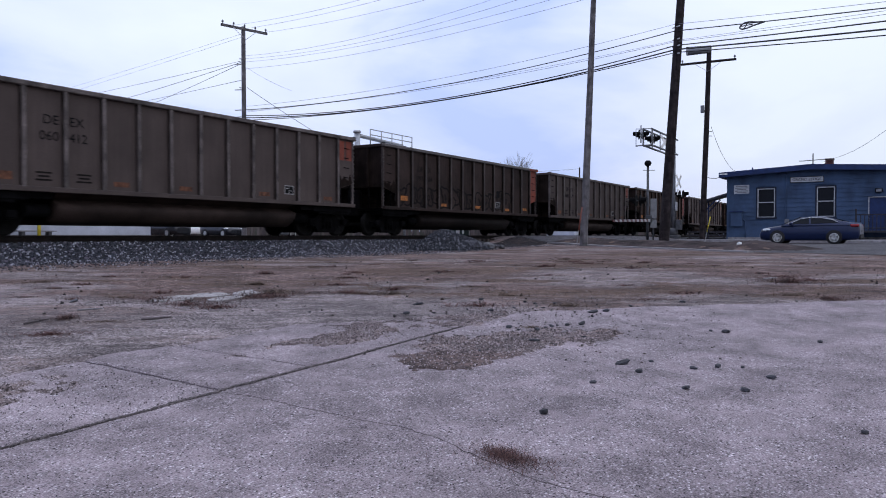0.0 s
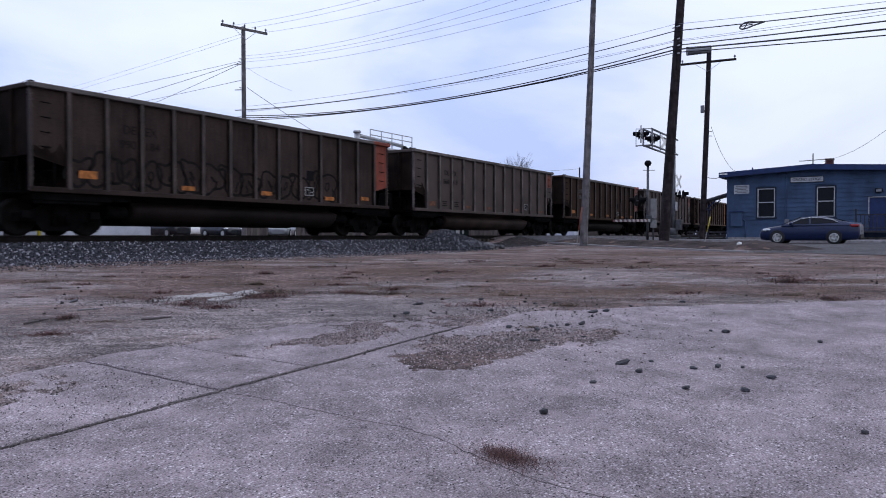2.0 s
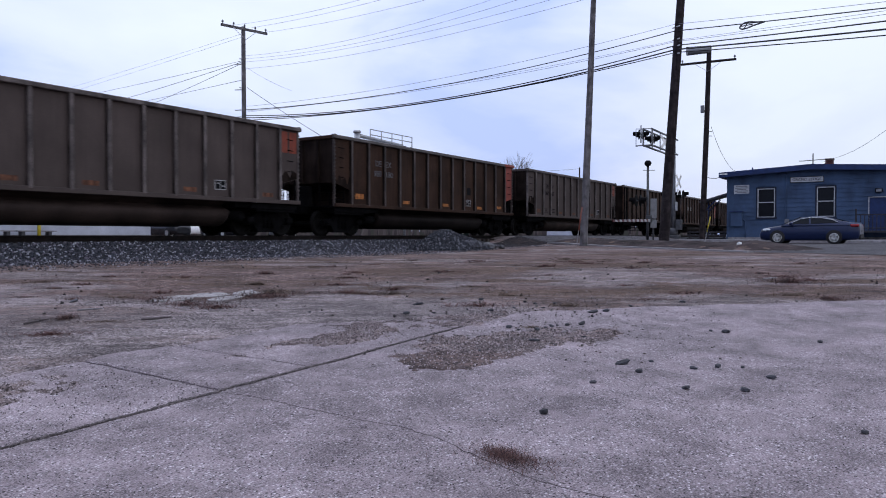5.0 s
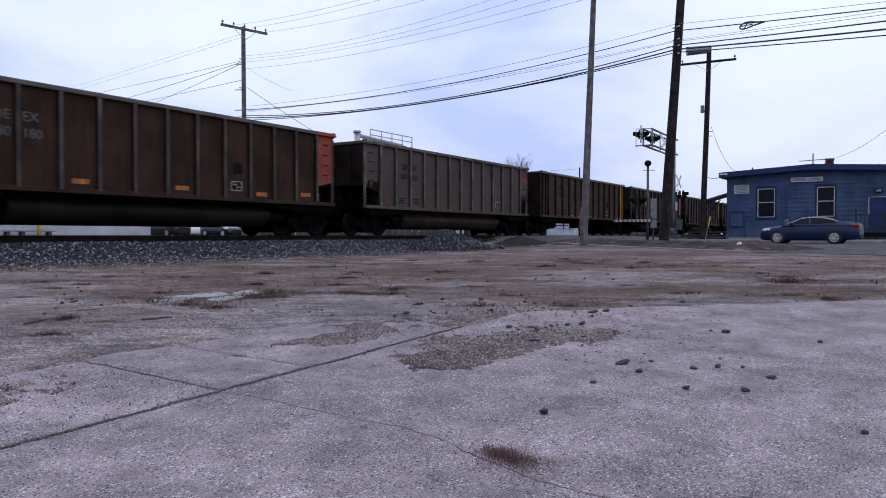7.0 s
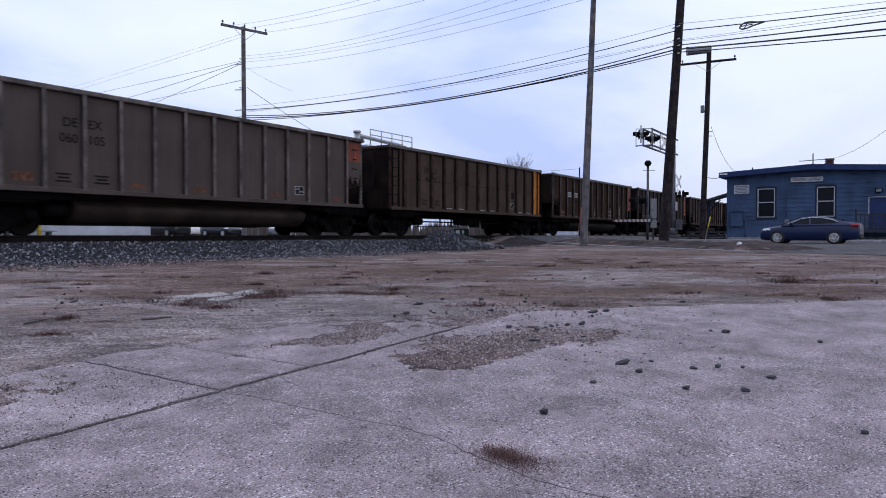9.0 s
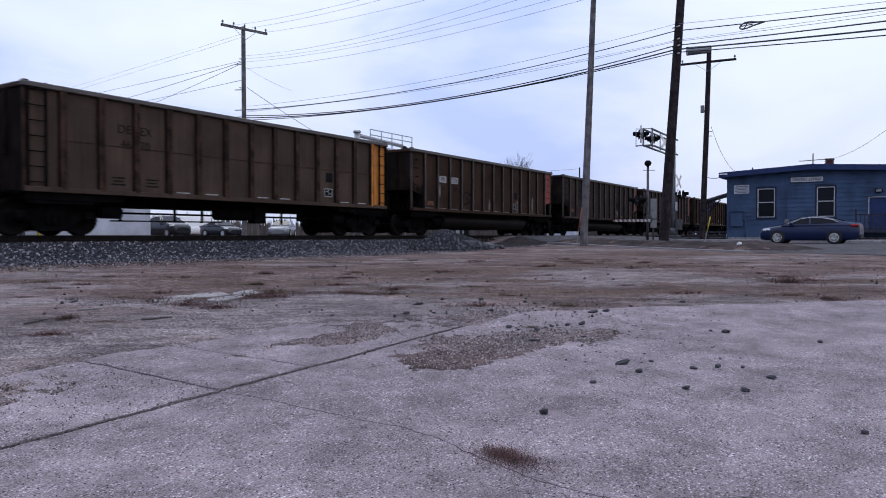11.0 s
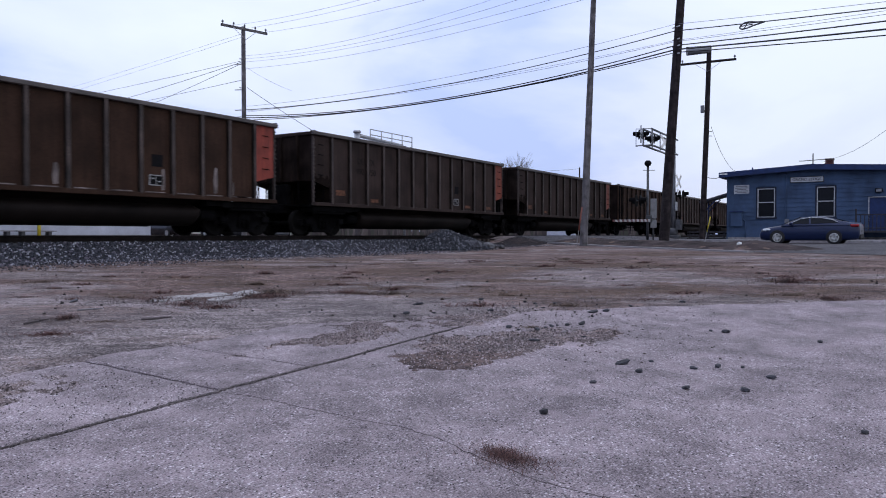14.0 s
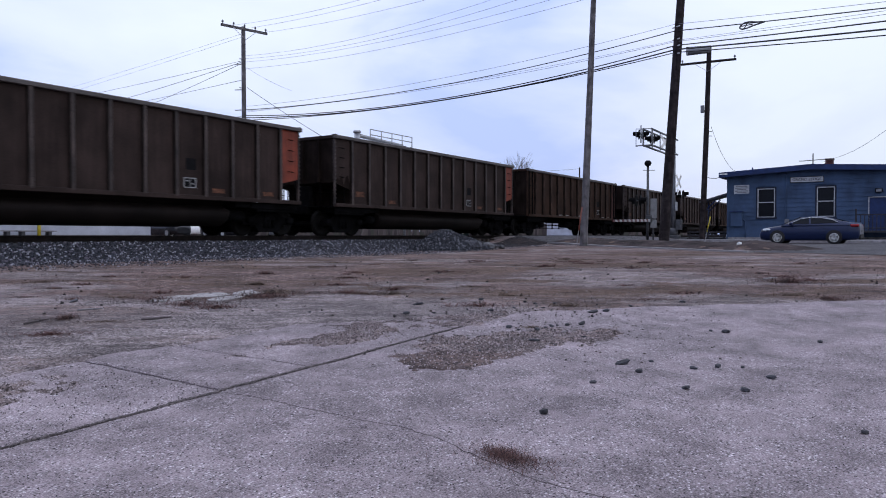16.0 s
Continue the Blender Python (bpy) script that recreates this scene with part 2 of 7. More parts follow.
def fbm(x, y, scale, seed, octaves=4):
    x, y = np.asarray(x, float), np.asarray(y, float)
    t, amp, tot = 0.0, 1.0, 0.0
    for o in range(octaves):
        t = t + amp * value_noise(x * scale * 2 ** o + 7.3 * o, y * scale * 2 ** o + 3.1 * o, seed + o)
        tot += amp
        amp *= 0.5
    return t / tot


def blob(x, y, cx, cy, rx, ry):
    return np.exp(-(((x - cx) / rx) ** 2 + ((y - cy) / ry) ** 2))


def slab_edge(x, y):
    """1 inside the old concrete yard, 0 outside; its far edge runs obliquely."""
    far = np.where(x < 5.5, 5.45, 5.45 - 0.72 * (x - 5.5) - 0.035 * (x - 5.5) ** 2)
    d = far - y + 0.55 * (fbm(x, y, 1.1, 5, 6) - 0.5)
    return sstep(-0.12, 0.12, d)


def cover(x, y):
    """Loose gravel lying over the concrete."""
    c = 1.2 * blob(x, y, 5.35, 3.32, 0.75, 0.42) + 0.9 * blob(x, y, 4.95, 3.02, 0.45, 0.26) + 1.2 * blob(x, y, 6.0, 2.85, 0.75, 0.36) + 1.0 * blob(x, y, 6.65, 2.42, 0.55, 0.20)
    c = c + 1.3 * blob(x, y, 5.4, 4.5, 0.62, 0.42) + 0.9 * blob(x, y, 6.9, 4.05, 0.9, 0.42) + 1.0 * blob(x, y, 2.3, 4.9, 0.8, 0.45) + 0.6 * blob(x, y, 4.3, 4.6, 0.6, 0.12)
    n = fbm(x, y, 1.7, 11, 6)
    ragged = 1.3 * (fbm(x, y, 4, 17, 5) - 0.5) + 0.9 * (fbm(x, y, 15, 19, 3) - 0.5)
    return sstep(0.40, 0.75, c * (0.05 + 1.7 * n) + ragged * np.clip(c * 2, 0, 1))


def ground_full(x, y):
    c = slab_edge(x, y)
    g = ground_z(x, y)
    near = 1 - sstep(12, 30, np.hypot(x, y))
    rough = 0.05 * (fbm(x, y, 0.9, 21) - 0.5) + 0.02 * (fbm(x, y, 5.0, 31, 3) - 0.5)
    road = sstep(0, 1.2, road_mask(x, y))
    g = g + rough * (0.35 + 0.65 * near) * (1 - c) * (1 - road) - 0.03 * road
    k = cover(x, y)
    g = g - c * 0.016 * (1 - k) + c * k * (0.010 + 0.012 * fbm(x, y, 7, 41, 3))
    return g + isle_height(x, y)


def road_mask(x, y):
    """Metres inside the road's edge: an apron that widens towards the camera's side."""
    near_edge = np.where(y > 4.5, 25.5 + 0.7 * (y - 4.5), 25.5 - 0.25 * (4.5 - y))
    near_edge = np.minimum(near_edge, 38.6)
    t = np.clip(((x - 33.2) * -4.4 + (y - 12.6) * -8.1) / 85.0, 0, 1)
    isle = np.hypot(x - 33.2 + 4.4 * t, y - 12.6 + 8.1 * t) - 1.75 + 0.8 * (fbm(x, y, 0.9, 151) - 0.5)
    return np.minimum(np.minimum(x - near_edge, 49.3 - x), isle)


def isle_height(x, y):
    t = np.clip(((x - 33.2) * -4.4 + (y - 12.6) * -8.1) / 85.0, 0, 1)
    d = np.hypot(x - 33.2 + 4.4 * t, y - 12.6 + 8.1 * t)
    return (0.09 + 0.22 * fbm(x, y, 1.1, 51)) * (1 - sstep(0.7, 2.2, d))


def axis(*stretches):
    out = []
    for a, b, n in stretches:
        out += list(np.linspace(a, b, n, endpoint=False))
    return np.array(out + [stretches[-1][1]])


def sheet(name, xs, ys, zfun, material, attrs=(), keep=None, smooth=True):
    X, Y = np.meshgrid(xs, ys, indexing="ij")
    Z = zfun(X, Y)
    nx, ny = X.shape
    idx = np.arange(nx * ny).reshape(nx, ny)
    quads = np.stack([idx[:-1, :-1], idx[1:, :-1], idx[1:, 1:], idx[:-1, 1:]], -1).reshape(-1, 4)
    if keep is not None:
        ok = keep(X, Y).ravel()
        quads = quads[ok[quads].all(1)]
    me = bpy.data.meshes.new(name)
    me.from_pydata(np.stack([X.ravel(), Y.ravel(), Z.ravel()], 1).tolist(), [], quads.tolist())
    for key, fun in attrs:
        a = me.attributes.new(key, "FLOAT", "POINT")
        a.data.foreach_set("value", fun(X, Y).ravel().astype(np.float32))
    me.materials.append(material)
    if smooth:
        me.polygons.foreach_set("use_smooth", [True] * len(me.polygons))
    me.update()
    return me


def streaks(x, y, seed):
    """Noise drawn out across the slope, as wheels and run-off leave it."""
    u, d = 0.5358 * x - 0.8443 * y, 0.8443 * x + 0.5358 * y
    return 0.6 * fbm(u * 0.35, d * 1.15 + 0.12 * u, 0.8, seed, 5) + 0.4 * fbm(u * 0.8, d * 2.2, 1.1, seed + 9, 4)


def soil_amount(x, y):
    s = sstep(0.42, 0.58, 0.4 * fbm(x, y, 0.45, 61, 6) + 0.6 * streaks(x, y, 71))
    band = sstep(7.5, 11, 0.8443 * x + 0.5358 * y)
    return np.clip(s * (0.30 + 0.70 * band) + 0.22 * band + 0.35 * cover(x, y) * slab_edge(x, y) + 8 * isle_height(x, y), 0, 1)


def grass_amount(x, y):
    d = 0.8443 * x + 0.5358 * y
    band = sstep(8, 11, d) * (1 - sstep(24, 30, x))
    return np.clip(band * sstep(0.50, 0.62, streaks(x, y, 81)) + 9 * isle_height(x, y), 0, 1)


def ground_material():
    m = bpy.data.materials.new("yard_ground")
    m.use_nodes = True
    nt = m.node_tree
    N, K = nt.nodes.new, nt.links.new
    bs = nt.nodes["Principled BSDF"]
    bs.inputs["Roughness"].default_value, bs.inputs["Specular IOR Level"].default_value = 0.95, 0.15
    geo = N("ShaderNodeNewGeometry")
    vo = N("ShaderNodeTexVoronoi")
    vo.inputs["Scale"].default_value = 75
    K(geo.outputs["Position"], vo.inputs["Vector"])
    n1, n2, n3 = N("ShaderNodeTexNoise"), N("ShaderNodeTexNoise"), N("ShaderNodeTexNoise")
    for n, s, d in ((n1, 1.2, 6), (n2, 14, 5), (n3, 95, 3)):
        n.inputs["Scale"].default_value, n.inputs["Detail"].default_value = s, d
        K(geo.outputs["Position"], n.inputs["Vector"])
    pebble = N("ShaderNodeValToRGB")
    pebble.color_ramp.elements[0].color = (0.05, 0.042, 0.043, 1)
    pebble.color_ramp.elements[1].color = (0.34, 0.295, 0.30, 1)
    e = pebble.color_ramp.elements.new(0.55)
    e.color = (0.165, 0.137, 0.137, 1)
    sep = N("ShaderNodeSeparateColor")
    K(vo.outputs["Color"], sep.inputs[0])
    K(sep.outputs[0], pebble.inputs["Fac"])

    def mix(fac, a, b):
        x = N("ShaderNodeMix")
        x.data_type = "RGBA"
        K(fac, x.inputs["Factor"])
        for k, v in ((6, a), (7, b)):
            if isinstance(v, tuple):
                x.inputs[k].default_value = (*v, 1)
            else:
                K(v, x.inputs[k])
        return x.outputs[2]

    def attr(key, lo, hi):
        a = N("ShaderNodeAttribute")
        a.attribute_name = key
        ad = N("ShaderNodeMath")
        ad.operation = "MULTIPLY_ADD"
        K(n2.outputs["Fac"], ad.inputs[0])
        ad.inputs[1].default_value = 0.9
        K(a.outputs["Fac"], ad.inputs[2])
        r = N("ShaderNodeMapRange")
        r.inputs["From Min"].default_value, r.inputs["From Max"].default_value = lo, hi
        K(ad.outputs[0], r.inputs["Value"])
        return r.outputs[0]

    soil = N("ShaderNodeValToRGB")
    soil.color_ramp.elements[0].position, soil.color_ramp.elements[0].color = 0.3, (0.05, 0.033, 0.031, 1)
    soil.color_ramp.elements[1].position, soil.color_ramp.elements[1].color = 0.7, (0.182, 0.128, 0.117, 1)
    K(n2.outputs["Fac"], soil.inputs["Fac"])
    grass = N("ShaderNodeValToRGB")
    grass.color_ramp.elements[0].position, grass.color_ramp.elements[0].color = 0.35, (0.032, 0.023, 0.020, 1)
    grass.color_ramp.elements[1].position, grass.color_ramp.elements[1].color = 0.65, (0.158, 0.104, 0.083, 1)
    K(n3.outputs["Fac"], grass.inputs["Fac"])
    c = mix(attr("soil", 0.55, 1.15), pebble.outputs[0], soil.outputs[0])
    c = mix(attr("grass", 0.75, 1.2), c, grass.outputs[0])
    sc = N("ShaderNodeVectorMath")
    sc.operation = "SCALE"
    mr = N("ShaderNodeMapRange")
    mr.inputs["From Min"].default_value, mr.inputs["From Max"].default_value = 0.3, 0.7
    mr.inputs["To Min"].default_value, mr.inputs["To Max"].default_value = 0.58, 1.32
    K(n1.outputs["Fac"], mr.inputs["Value"])
    K(c, sc.inputs[0])
    K(mr.outputs[0], sc.inputs["Scale"])
    # wheel ruts, wash lines and trampled straw drawn out across the slope
    turn = N("ShaderNodeMapping")
    turn.inputs["Rotation"].default_value = (0, 0, radians(57.6))
    stretch = N("ShaderNodeMapping")
    stretch.inputs["Scale"].default_value = (2.2, 6.5, 1.0)
    K(geo.outputs["Position"], turn.inputs["Vector"])
    K(turn.outputs[0], stretch.inputs["Vector"])
    wash = N("ShaderNodeTexNoise")
    wash.inputs["Scale"].default_value, wash.inputs["Detail"].default_value, wash.inputs["Roughness"].default_value = 1.0, 10, 0.72
    K(stretch.outputs[0], wash.inputs["Vector"])
    wr = N("ShaderNodeMapRange")
    wr.inputs["From Min"].default_value, wr.inputs["From Max"].default_value = 0.32, 0.68
    wr.inputs["To Min"].default_value, wr.inputs["To Max"].default_value = 0.42, 1.60
    K(wash.outputs["Fac"], wr.inputs["Value"])
    s2 = N("ShaderNodeVectorMath")
    s2.operation = "SCALE"
    K(sc.outputs[0], s2.inputs[0])
    K(wr.outputs[0], s2.inputs["Scale"])
    K(s2.outputs[0], bs.inputs["Base Color"])
    ad = N("ShaderNodeMath")
    K(vo.outputs["Distance"], ad.inputs[0])
    K(n3.outputs["Fac"], ad.inputs[1])
    bp = N("ShaderNodeBump")
    bp.inputs["Strength"].default_value, bp.inputs["Distance"].default_value = 0.7, 0.015
    bp.invert = True
    K(ad.outputs[0], bp.inputs["Height"])
    K(bp.outputs[0], bs.inputs["Normal"])
    return m


def paving_material(name, cement, stone_lo, stone_hi, scale, amount, rough=0.9):
    """Worn concrete or asphalt with exposed aggregate, stains and hairline cracks."""
    m = bpy.data.materials.new(name)
    m.use_nodes = True
    nt = m.node_tree
    N, K = nt.nodes.new, nt.links.new
    bs = nt.nodes["Principled BSDF"]
    bs.inputs["Roughness"].default_value, bs.inputs["Specular IOR Level"].default_value = rough, 0.2
    geo = N("ShaderNodeNewGeometry")
    vo = N("ShaderNodeTexVoronoi")
    vo.inputs["Scale"].default_value = scale
    K(geo.outputs["Position"], vo.inputs["Vector"])
    ns = []
    for s, d in ((0.7, 7), (6, 5), (110, 3)):
        n = N("ShaderNodeTexNoise")
        n.inputs["Scale"].default_value, n.inputs["Detail"].default_value = s, d
        K(geo.outputs["Position"], n.inputs["Vector"])
        ns.append(n)
    sep = N("ShaderNodeSeparateColor")
    K(vo.outputs["Color"], sep.inputs[0])
    st = N("ShaderNodeValToRGB")
    st.color_ramp.elements[0].color, st.color_ramp.elements[1].color = (*stone_lo, 1), (*stone_hi, 1)
    st.color_ramp.elements[0].position, st.color_ramp.elements[1].position = 0.15, 0.95
    K(sep.outputs[0], st.inputs["Fac"])
    ce = N("ShaderNodeValToRGB")
    ce.color_ramp.elements[0].position, ce.color_ramp.elements[0].color = 0.3, (*[c * 0.72 for c in cement], 1)
    ce.color_ramp.elements[1].position, ce.color_ramp.elements[1].color = 0.7, (*[c * 1.2 for c in cement], 1)
    K(ns[0].outputs["Fac"], ce.inputs["Fac"])
    near = N("ShaderNodeMapRange")
    near.inputs["From Min"].default_value, near.inputs["From Max"].default_value = 0.50, 0.30
    K(vo.outputs["Distance"], near.inputs["Value"])
    worn = N("ShaderNodeMapRange")
    worn.inputs["From Min"].default_value, worn.inputs["From Max"].default_value = 0.30, 0.56
    worn.inputs["To Max"].default_value = amount
    K(ns[1].outputs["Fac"], worn.inputs["Value"])
    fac = N("ShaderNodeMath")
    fac.operation = "MULTIPLY"
    K(near.outputs[0], fac.inputs[0])
    K(worn.outputs[0], fac.inputs[1])
    # broad stains at a middle scale
    mid = N("ShaderNodeTexNoise")
    mid.inputs["Scale"].default_value, mid.inputs["Detail"].default_value = 2.4, 8
    mid.inputs["Roughness"].default_value = 0.65
    K(geo.outputs["Position"], mid.inputs["Vector"])
    mx = N("ShaderNodeMix")
    mx.data_type = "RGBA"
    K(fac.outputs[0], mx.inputs["Factor"])
    K(ce.outputs[0], mx.inputs[6])
    K(st.outputs[0], mx.inputs[7])
    gr = N("ShaderNodeMapRange")
    gr.inputs["From Min"].default_value, gr.inputs["From Max"].default_value = 0.3, 0.7
    gr.inputs["To Min"].default_value, gr.inputs["To Max"].default_value = 0.45, 1.50
    both = N("ShaderNodeMath")
    both.operation = "MULTIPLY_ADD"
    K(mid.outputs["Fac"], both.inputs[0])
    both.inputs[1].default_value = 0.8
    half = N("ShaderNodeMath")
    half.operation = "SUBTRACT"
    K(ns[2].outputs["Fac"], half.inputs[0])
    half.inputs[1].default_value = 0.40
    K(half.outputs[0], both.inputs[2])
    K(both.outputs[0], gr.inputs["Value"])
    sc = N("ShaderNodeVectorMath")
    sc.operation = "SCALE"
    K(mx.outputs[2], sc.inputs[0])
    K(gr.outputs[0], sc.inputs["Scale"])
    K(sc.outputs[0], bs.inputs["Base Color"])
    ad = N("ShaderNodeMath")
    ad.operation = "SUBTRACT"
    K(ns[2].outputs["Fac"], ad.inputs[0])
    K(vo.outputs["Distance"], ad.inputs[1])
    bp = N("ShaderNodeBump")
    bp.inputs["Strength"].default_value, bp.inputs["Distance"].default_value = 0.9, 0.010
    K(ad.outputs[0], bp.inputs["Height"])
    K(bp.outputs[0], bs.inputs["Normal"])
    return m


GROUND = ground_material()
CONCRETE = paving_material("exposed_aggregate_concrete", (0.228, 0.189, 0.203), (0.044, 0.036, 0.040), (0.50, 0.45, 0.475), 64, 1.0)
ASPHALT = paving_material("worn_asphalt", (0.058, 0.055, 0.062), (0.035, 0.035, 0.037), (0.12, 0.115, 0.12), 60, 0.5)


def make_ground():
    xs = axis((-1800, -60, 18), (-60, -4, 40), (-4, 1.2, 30), (1.2, 10.5, 300), (10.5, 24, 90), (24, 60, 60), (60, 160, 25), (160, 2500, 20))
    ys = axis((-1800, -40, 16), (-40, -6, 24), (-6, 0, 40), (0, 7.5, 250), (7.5, 18, 90), (18, 60, 50), (60, 160, 20), (160, 2500, 20))
    me = sheet("ground", xs, ys, ground_full, GROUND, (("soil", soil_amount), ("grass", grass_amount)))
    tagged(new("ground", me), "grey-brown gravel and dirt yard with dead grass", "ground", kind="structure")
    xs, ys = axis((19, 36, 150), (36, 50, 40)), axis((-60, -10, 30), (-10, 17.6, 240), (17.6, 21.2, 6), (21.2, 60, 30))
    me = sheet("road", xs, ys, lambda x, y: ground_z(x, y) + 0.012, ASPHALT, keep=lambda x, y: road_mask(x, y) > 0)
    tagged(new("road", me), "worn grey asphalt road over the crossing", "road", kind="structure")


make_ground()


def dirt_mound():
    xs, ys = np.linspace(26, 37, 90), np.linspace(1.5, 15.5, 110)
    me = sheet("dirt_mound", xs, ys, lambda x, y: ground_full(x, y) + 0.012 + 0.05 * (fbm(x, y, 3.0, 171) - 0.5) * (isle_height(x, y) > 0.01), MUD, keep=lambda x, y: isle_height(x, y) > 0.004)
    tagged(new("dirt_mound", me), "low mound of dark damp dirt round the poles", "mound", kind="structure")


dirt_mound()


def concrete_yard():
    yard = thing("pavement", "old cracked concrete slabs with exposed aggregate", "pavement", kind="structure")
    lower, upper = [-2.7, 14.0], [-2.7, 0.3, 3.35, 4.17, 7.2, 10.2]
    rows = [(-5.2, 3.84, lower), (3.84, 6.9, upper)]
    rnd = random.Random(4)
    for y0, y1, cuts in rows:
        for x0, x1 in zip(cuts, cuts[1:]):
            gx, gy = (0.002, 0.013) if y1 < 3.9 else (0.006, 0.013)
            nx, ny = max(6, int((x1 - x0) / 0.045)), max(6, int((y1 - y0) / 0.045))
            u, v = np.linspace(x0 + gx, x1 - gx, nx), np.linspace(y0 + gy, y1 - gy, ny)
            X, Y = np.meshgrid(u, v, indexing="ij")
            inside = slab_edge(X, Y) > 0.5
            if inside.sum() < 30:
                continue
            tilt = 0.0 if y1 < 3.9 else rnd.uniform(-0.003, 0.003)
            jx = 0.10 * (fbm(X, Y, 1.1, 90) - 0.5) + 0.03 * (fbm(X, Y, 7, 91) - 0.5)
            jy = 0.05 * (fbm(X, Y, 1.1, 94) - 0.5) + 0.034 * (fbm(X, Y, 7, 95) - 0.5)
            edge = np.minimum(np.minimum(X - x0, x1 - X) * (6 if y1 < 3.9 else 1), np.minimum(Y - y0, y1 - Y))
            X2, Y2 = X + jx, Y + jy - 0.13 * (X - 3.3) * (0.15 if y0 > 3 or y1 < 3.9 else 0)
            Z = ground_z(X2, Y2) + 0.006 + tilt * (X - x0) - 0.012 * np.exp(-edge / 0.018) * (0.4 + 1.2 * fbm(X, Y, 3, 99))
            Z = Z - 0.05 * (1 - sstep(0.5, 0.75, slab_edge(X, Y)))
            idx = np.arange(nx * ny).reshape(nx, ny)
            quads = np.stack([idx[:-1, :-1], idx[1:, :-1], idx[1:, 1:], idx[:-1, 1:]], -1).reshape(-1, 4)
            quads = quads[inside.ravel()[quads].any(1)]
            verts = np.stack([X2.ravel(), Y2.ravel(), Z.ravel()], 1)
            bm = BM()
            vs = [bm.verts.new(p) for p in verts]
            for q in quads:
                bm.faces.new([vs[i] for i in q])
            bmesh.ops.delete(bm, geom=[p for p in bm.verts if not p.link_faces], context="VERTS")
            rim = [e for e in bm.edges if len(e.link_faces) == 1]
            ex = bmesh.ops.extrude_edge_only(bm, edges=rim)["geom"]
            for p in ex:
                if isinstance(p, bmesh.types.BMVert):
                    p.co.z -= 0.08
            part("concrete_slab", bm, CONCRETE, yard)


def joint_dirt():
    """Dark dirt packed into the long joint and the cross crack, uneven in width."""
    def strip(name, pts, wid, label):
        bm = BM()
        prev = None
        for i, (x, y) in enumerate(pts):
            a, b = pts[max(0, i - 1)], pts[min(len(pts) - 1, i + 1)]
            d = Vector((b[0] - a[0], b[1] - a[1], 0)).normalized()
            n = Vector((-d.y, d.x, 0)) * float(wid[i]) * (0.25 + 1.5 * float(fbm(x, y, 9, 181, 3)) ** 1.5)
            z = float(ground_z(np.array([x]), np.array([y]))[0]) + 0.009
            q = [bm.verts.new(Vector((x, y, z - 0.012)) - n * 1.3), bm.verts.new(Vector((x, y, z)) - n * 0.6), bm.verts.new(Vector((x, y, z)) + n * 0.6), bm.verts.new(Vector((x, y, z - 0.012)) + n * 1.3)]
            if prev:
                for k in range(3):
                    bm.faces.new((prev[k], prev[k + 1], q[k + 1], q[k]))
            prev = q
        bmesh.ops.recalc_face_normals(bm, faces=bm.faces)
        tagged(new(name, link_mesh(name, bm, DIRT)), label, "dirt", kind="structure")
    xs = np.linspace(0.8, 6.3, 150)
    ys = 3.84 + 0.05 * (fbm(xs, xs * 0 + 3.84, 1.1, 94) - 0.5) + 0.034 * (fbm(xs, xs * 0 + 3.84, 7, 95) - 0.5) - 0.0195 * (xs - 3.3)
    strip("joint_dirt", list(zip(xs.tolist(), ys.tolist())), 0.011 - 0.0075 * sstep(4.3, 5.0, xs), "dark dirt packed in the long slab joint")
    r = np.random.RandomState(33)
    i = r.randint(0, len(xs), 2600)
    jx, jy = xs[i] + r.normal(0, 0.02, 2600), ys[i] + r.normal(0, 0.010, 2600)
    jm = island_material("joint_grit", [(0.045, 0.04, 0.04), (0.09, 0.076, 0.076), (0.16, 0.14, 0.14), (0.06, 0.052, 0.05)])
    stones_mesh("joint_grit", jx, jy, ground_z(jx, jy) + 0.004, r, 0.003, 0.009, "dark grit lying in the slab joint", jm)
    ys = np.linspace(0.9, 3.82, 260)
    xs = np.interp(ys, [0.9, 1.29, 1.66, 2.09, 2.33, 2.81, 3.64, 3.84], [2.93, 2.98, 3.05, 3.24, 3.30, 3.29, 3.31, 3.24])
    xs = xs + 0.05 * (fbm(ys * 0, ys, 3, 90) - 0.5) + 0.035 * (fbm(ys * 0 + 5, ys, 16, 91) - 0.5)
    gape = np.clip(2.6 * (fbm(ys * 0 + 9, ys, 4, 93) - 0.33), 0.0, 1.0)
    strip("crack_dirt", list(zip(xs.tolist(), ys.tolist())), 0.0042 * gape + 0.0003, "thin broken dark crack across the slab")


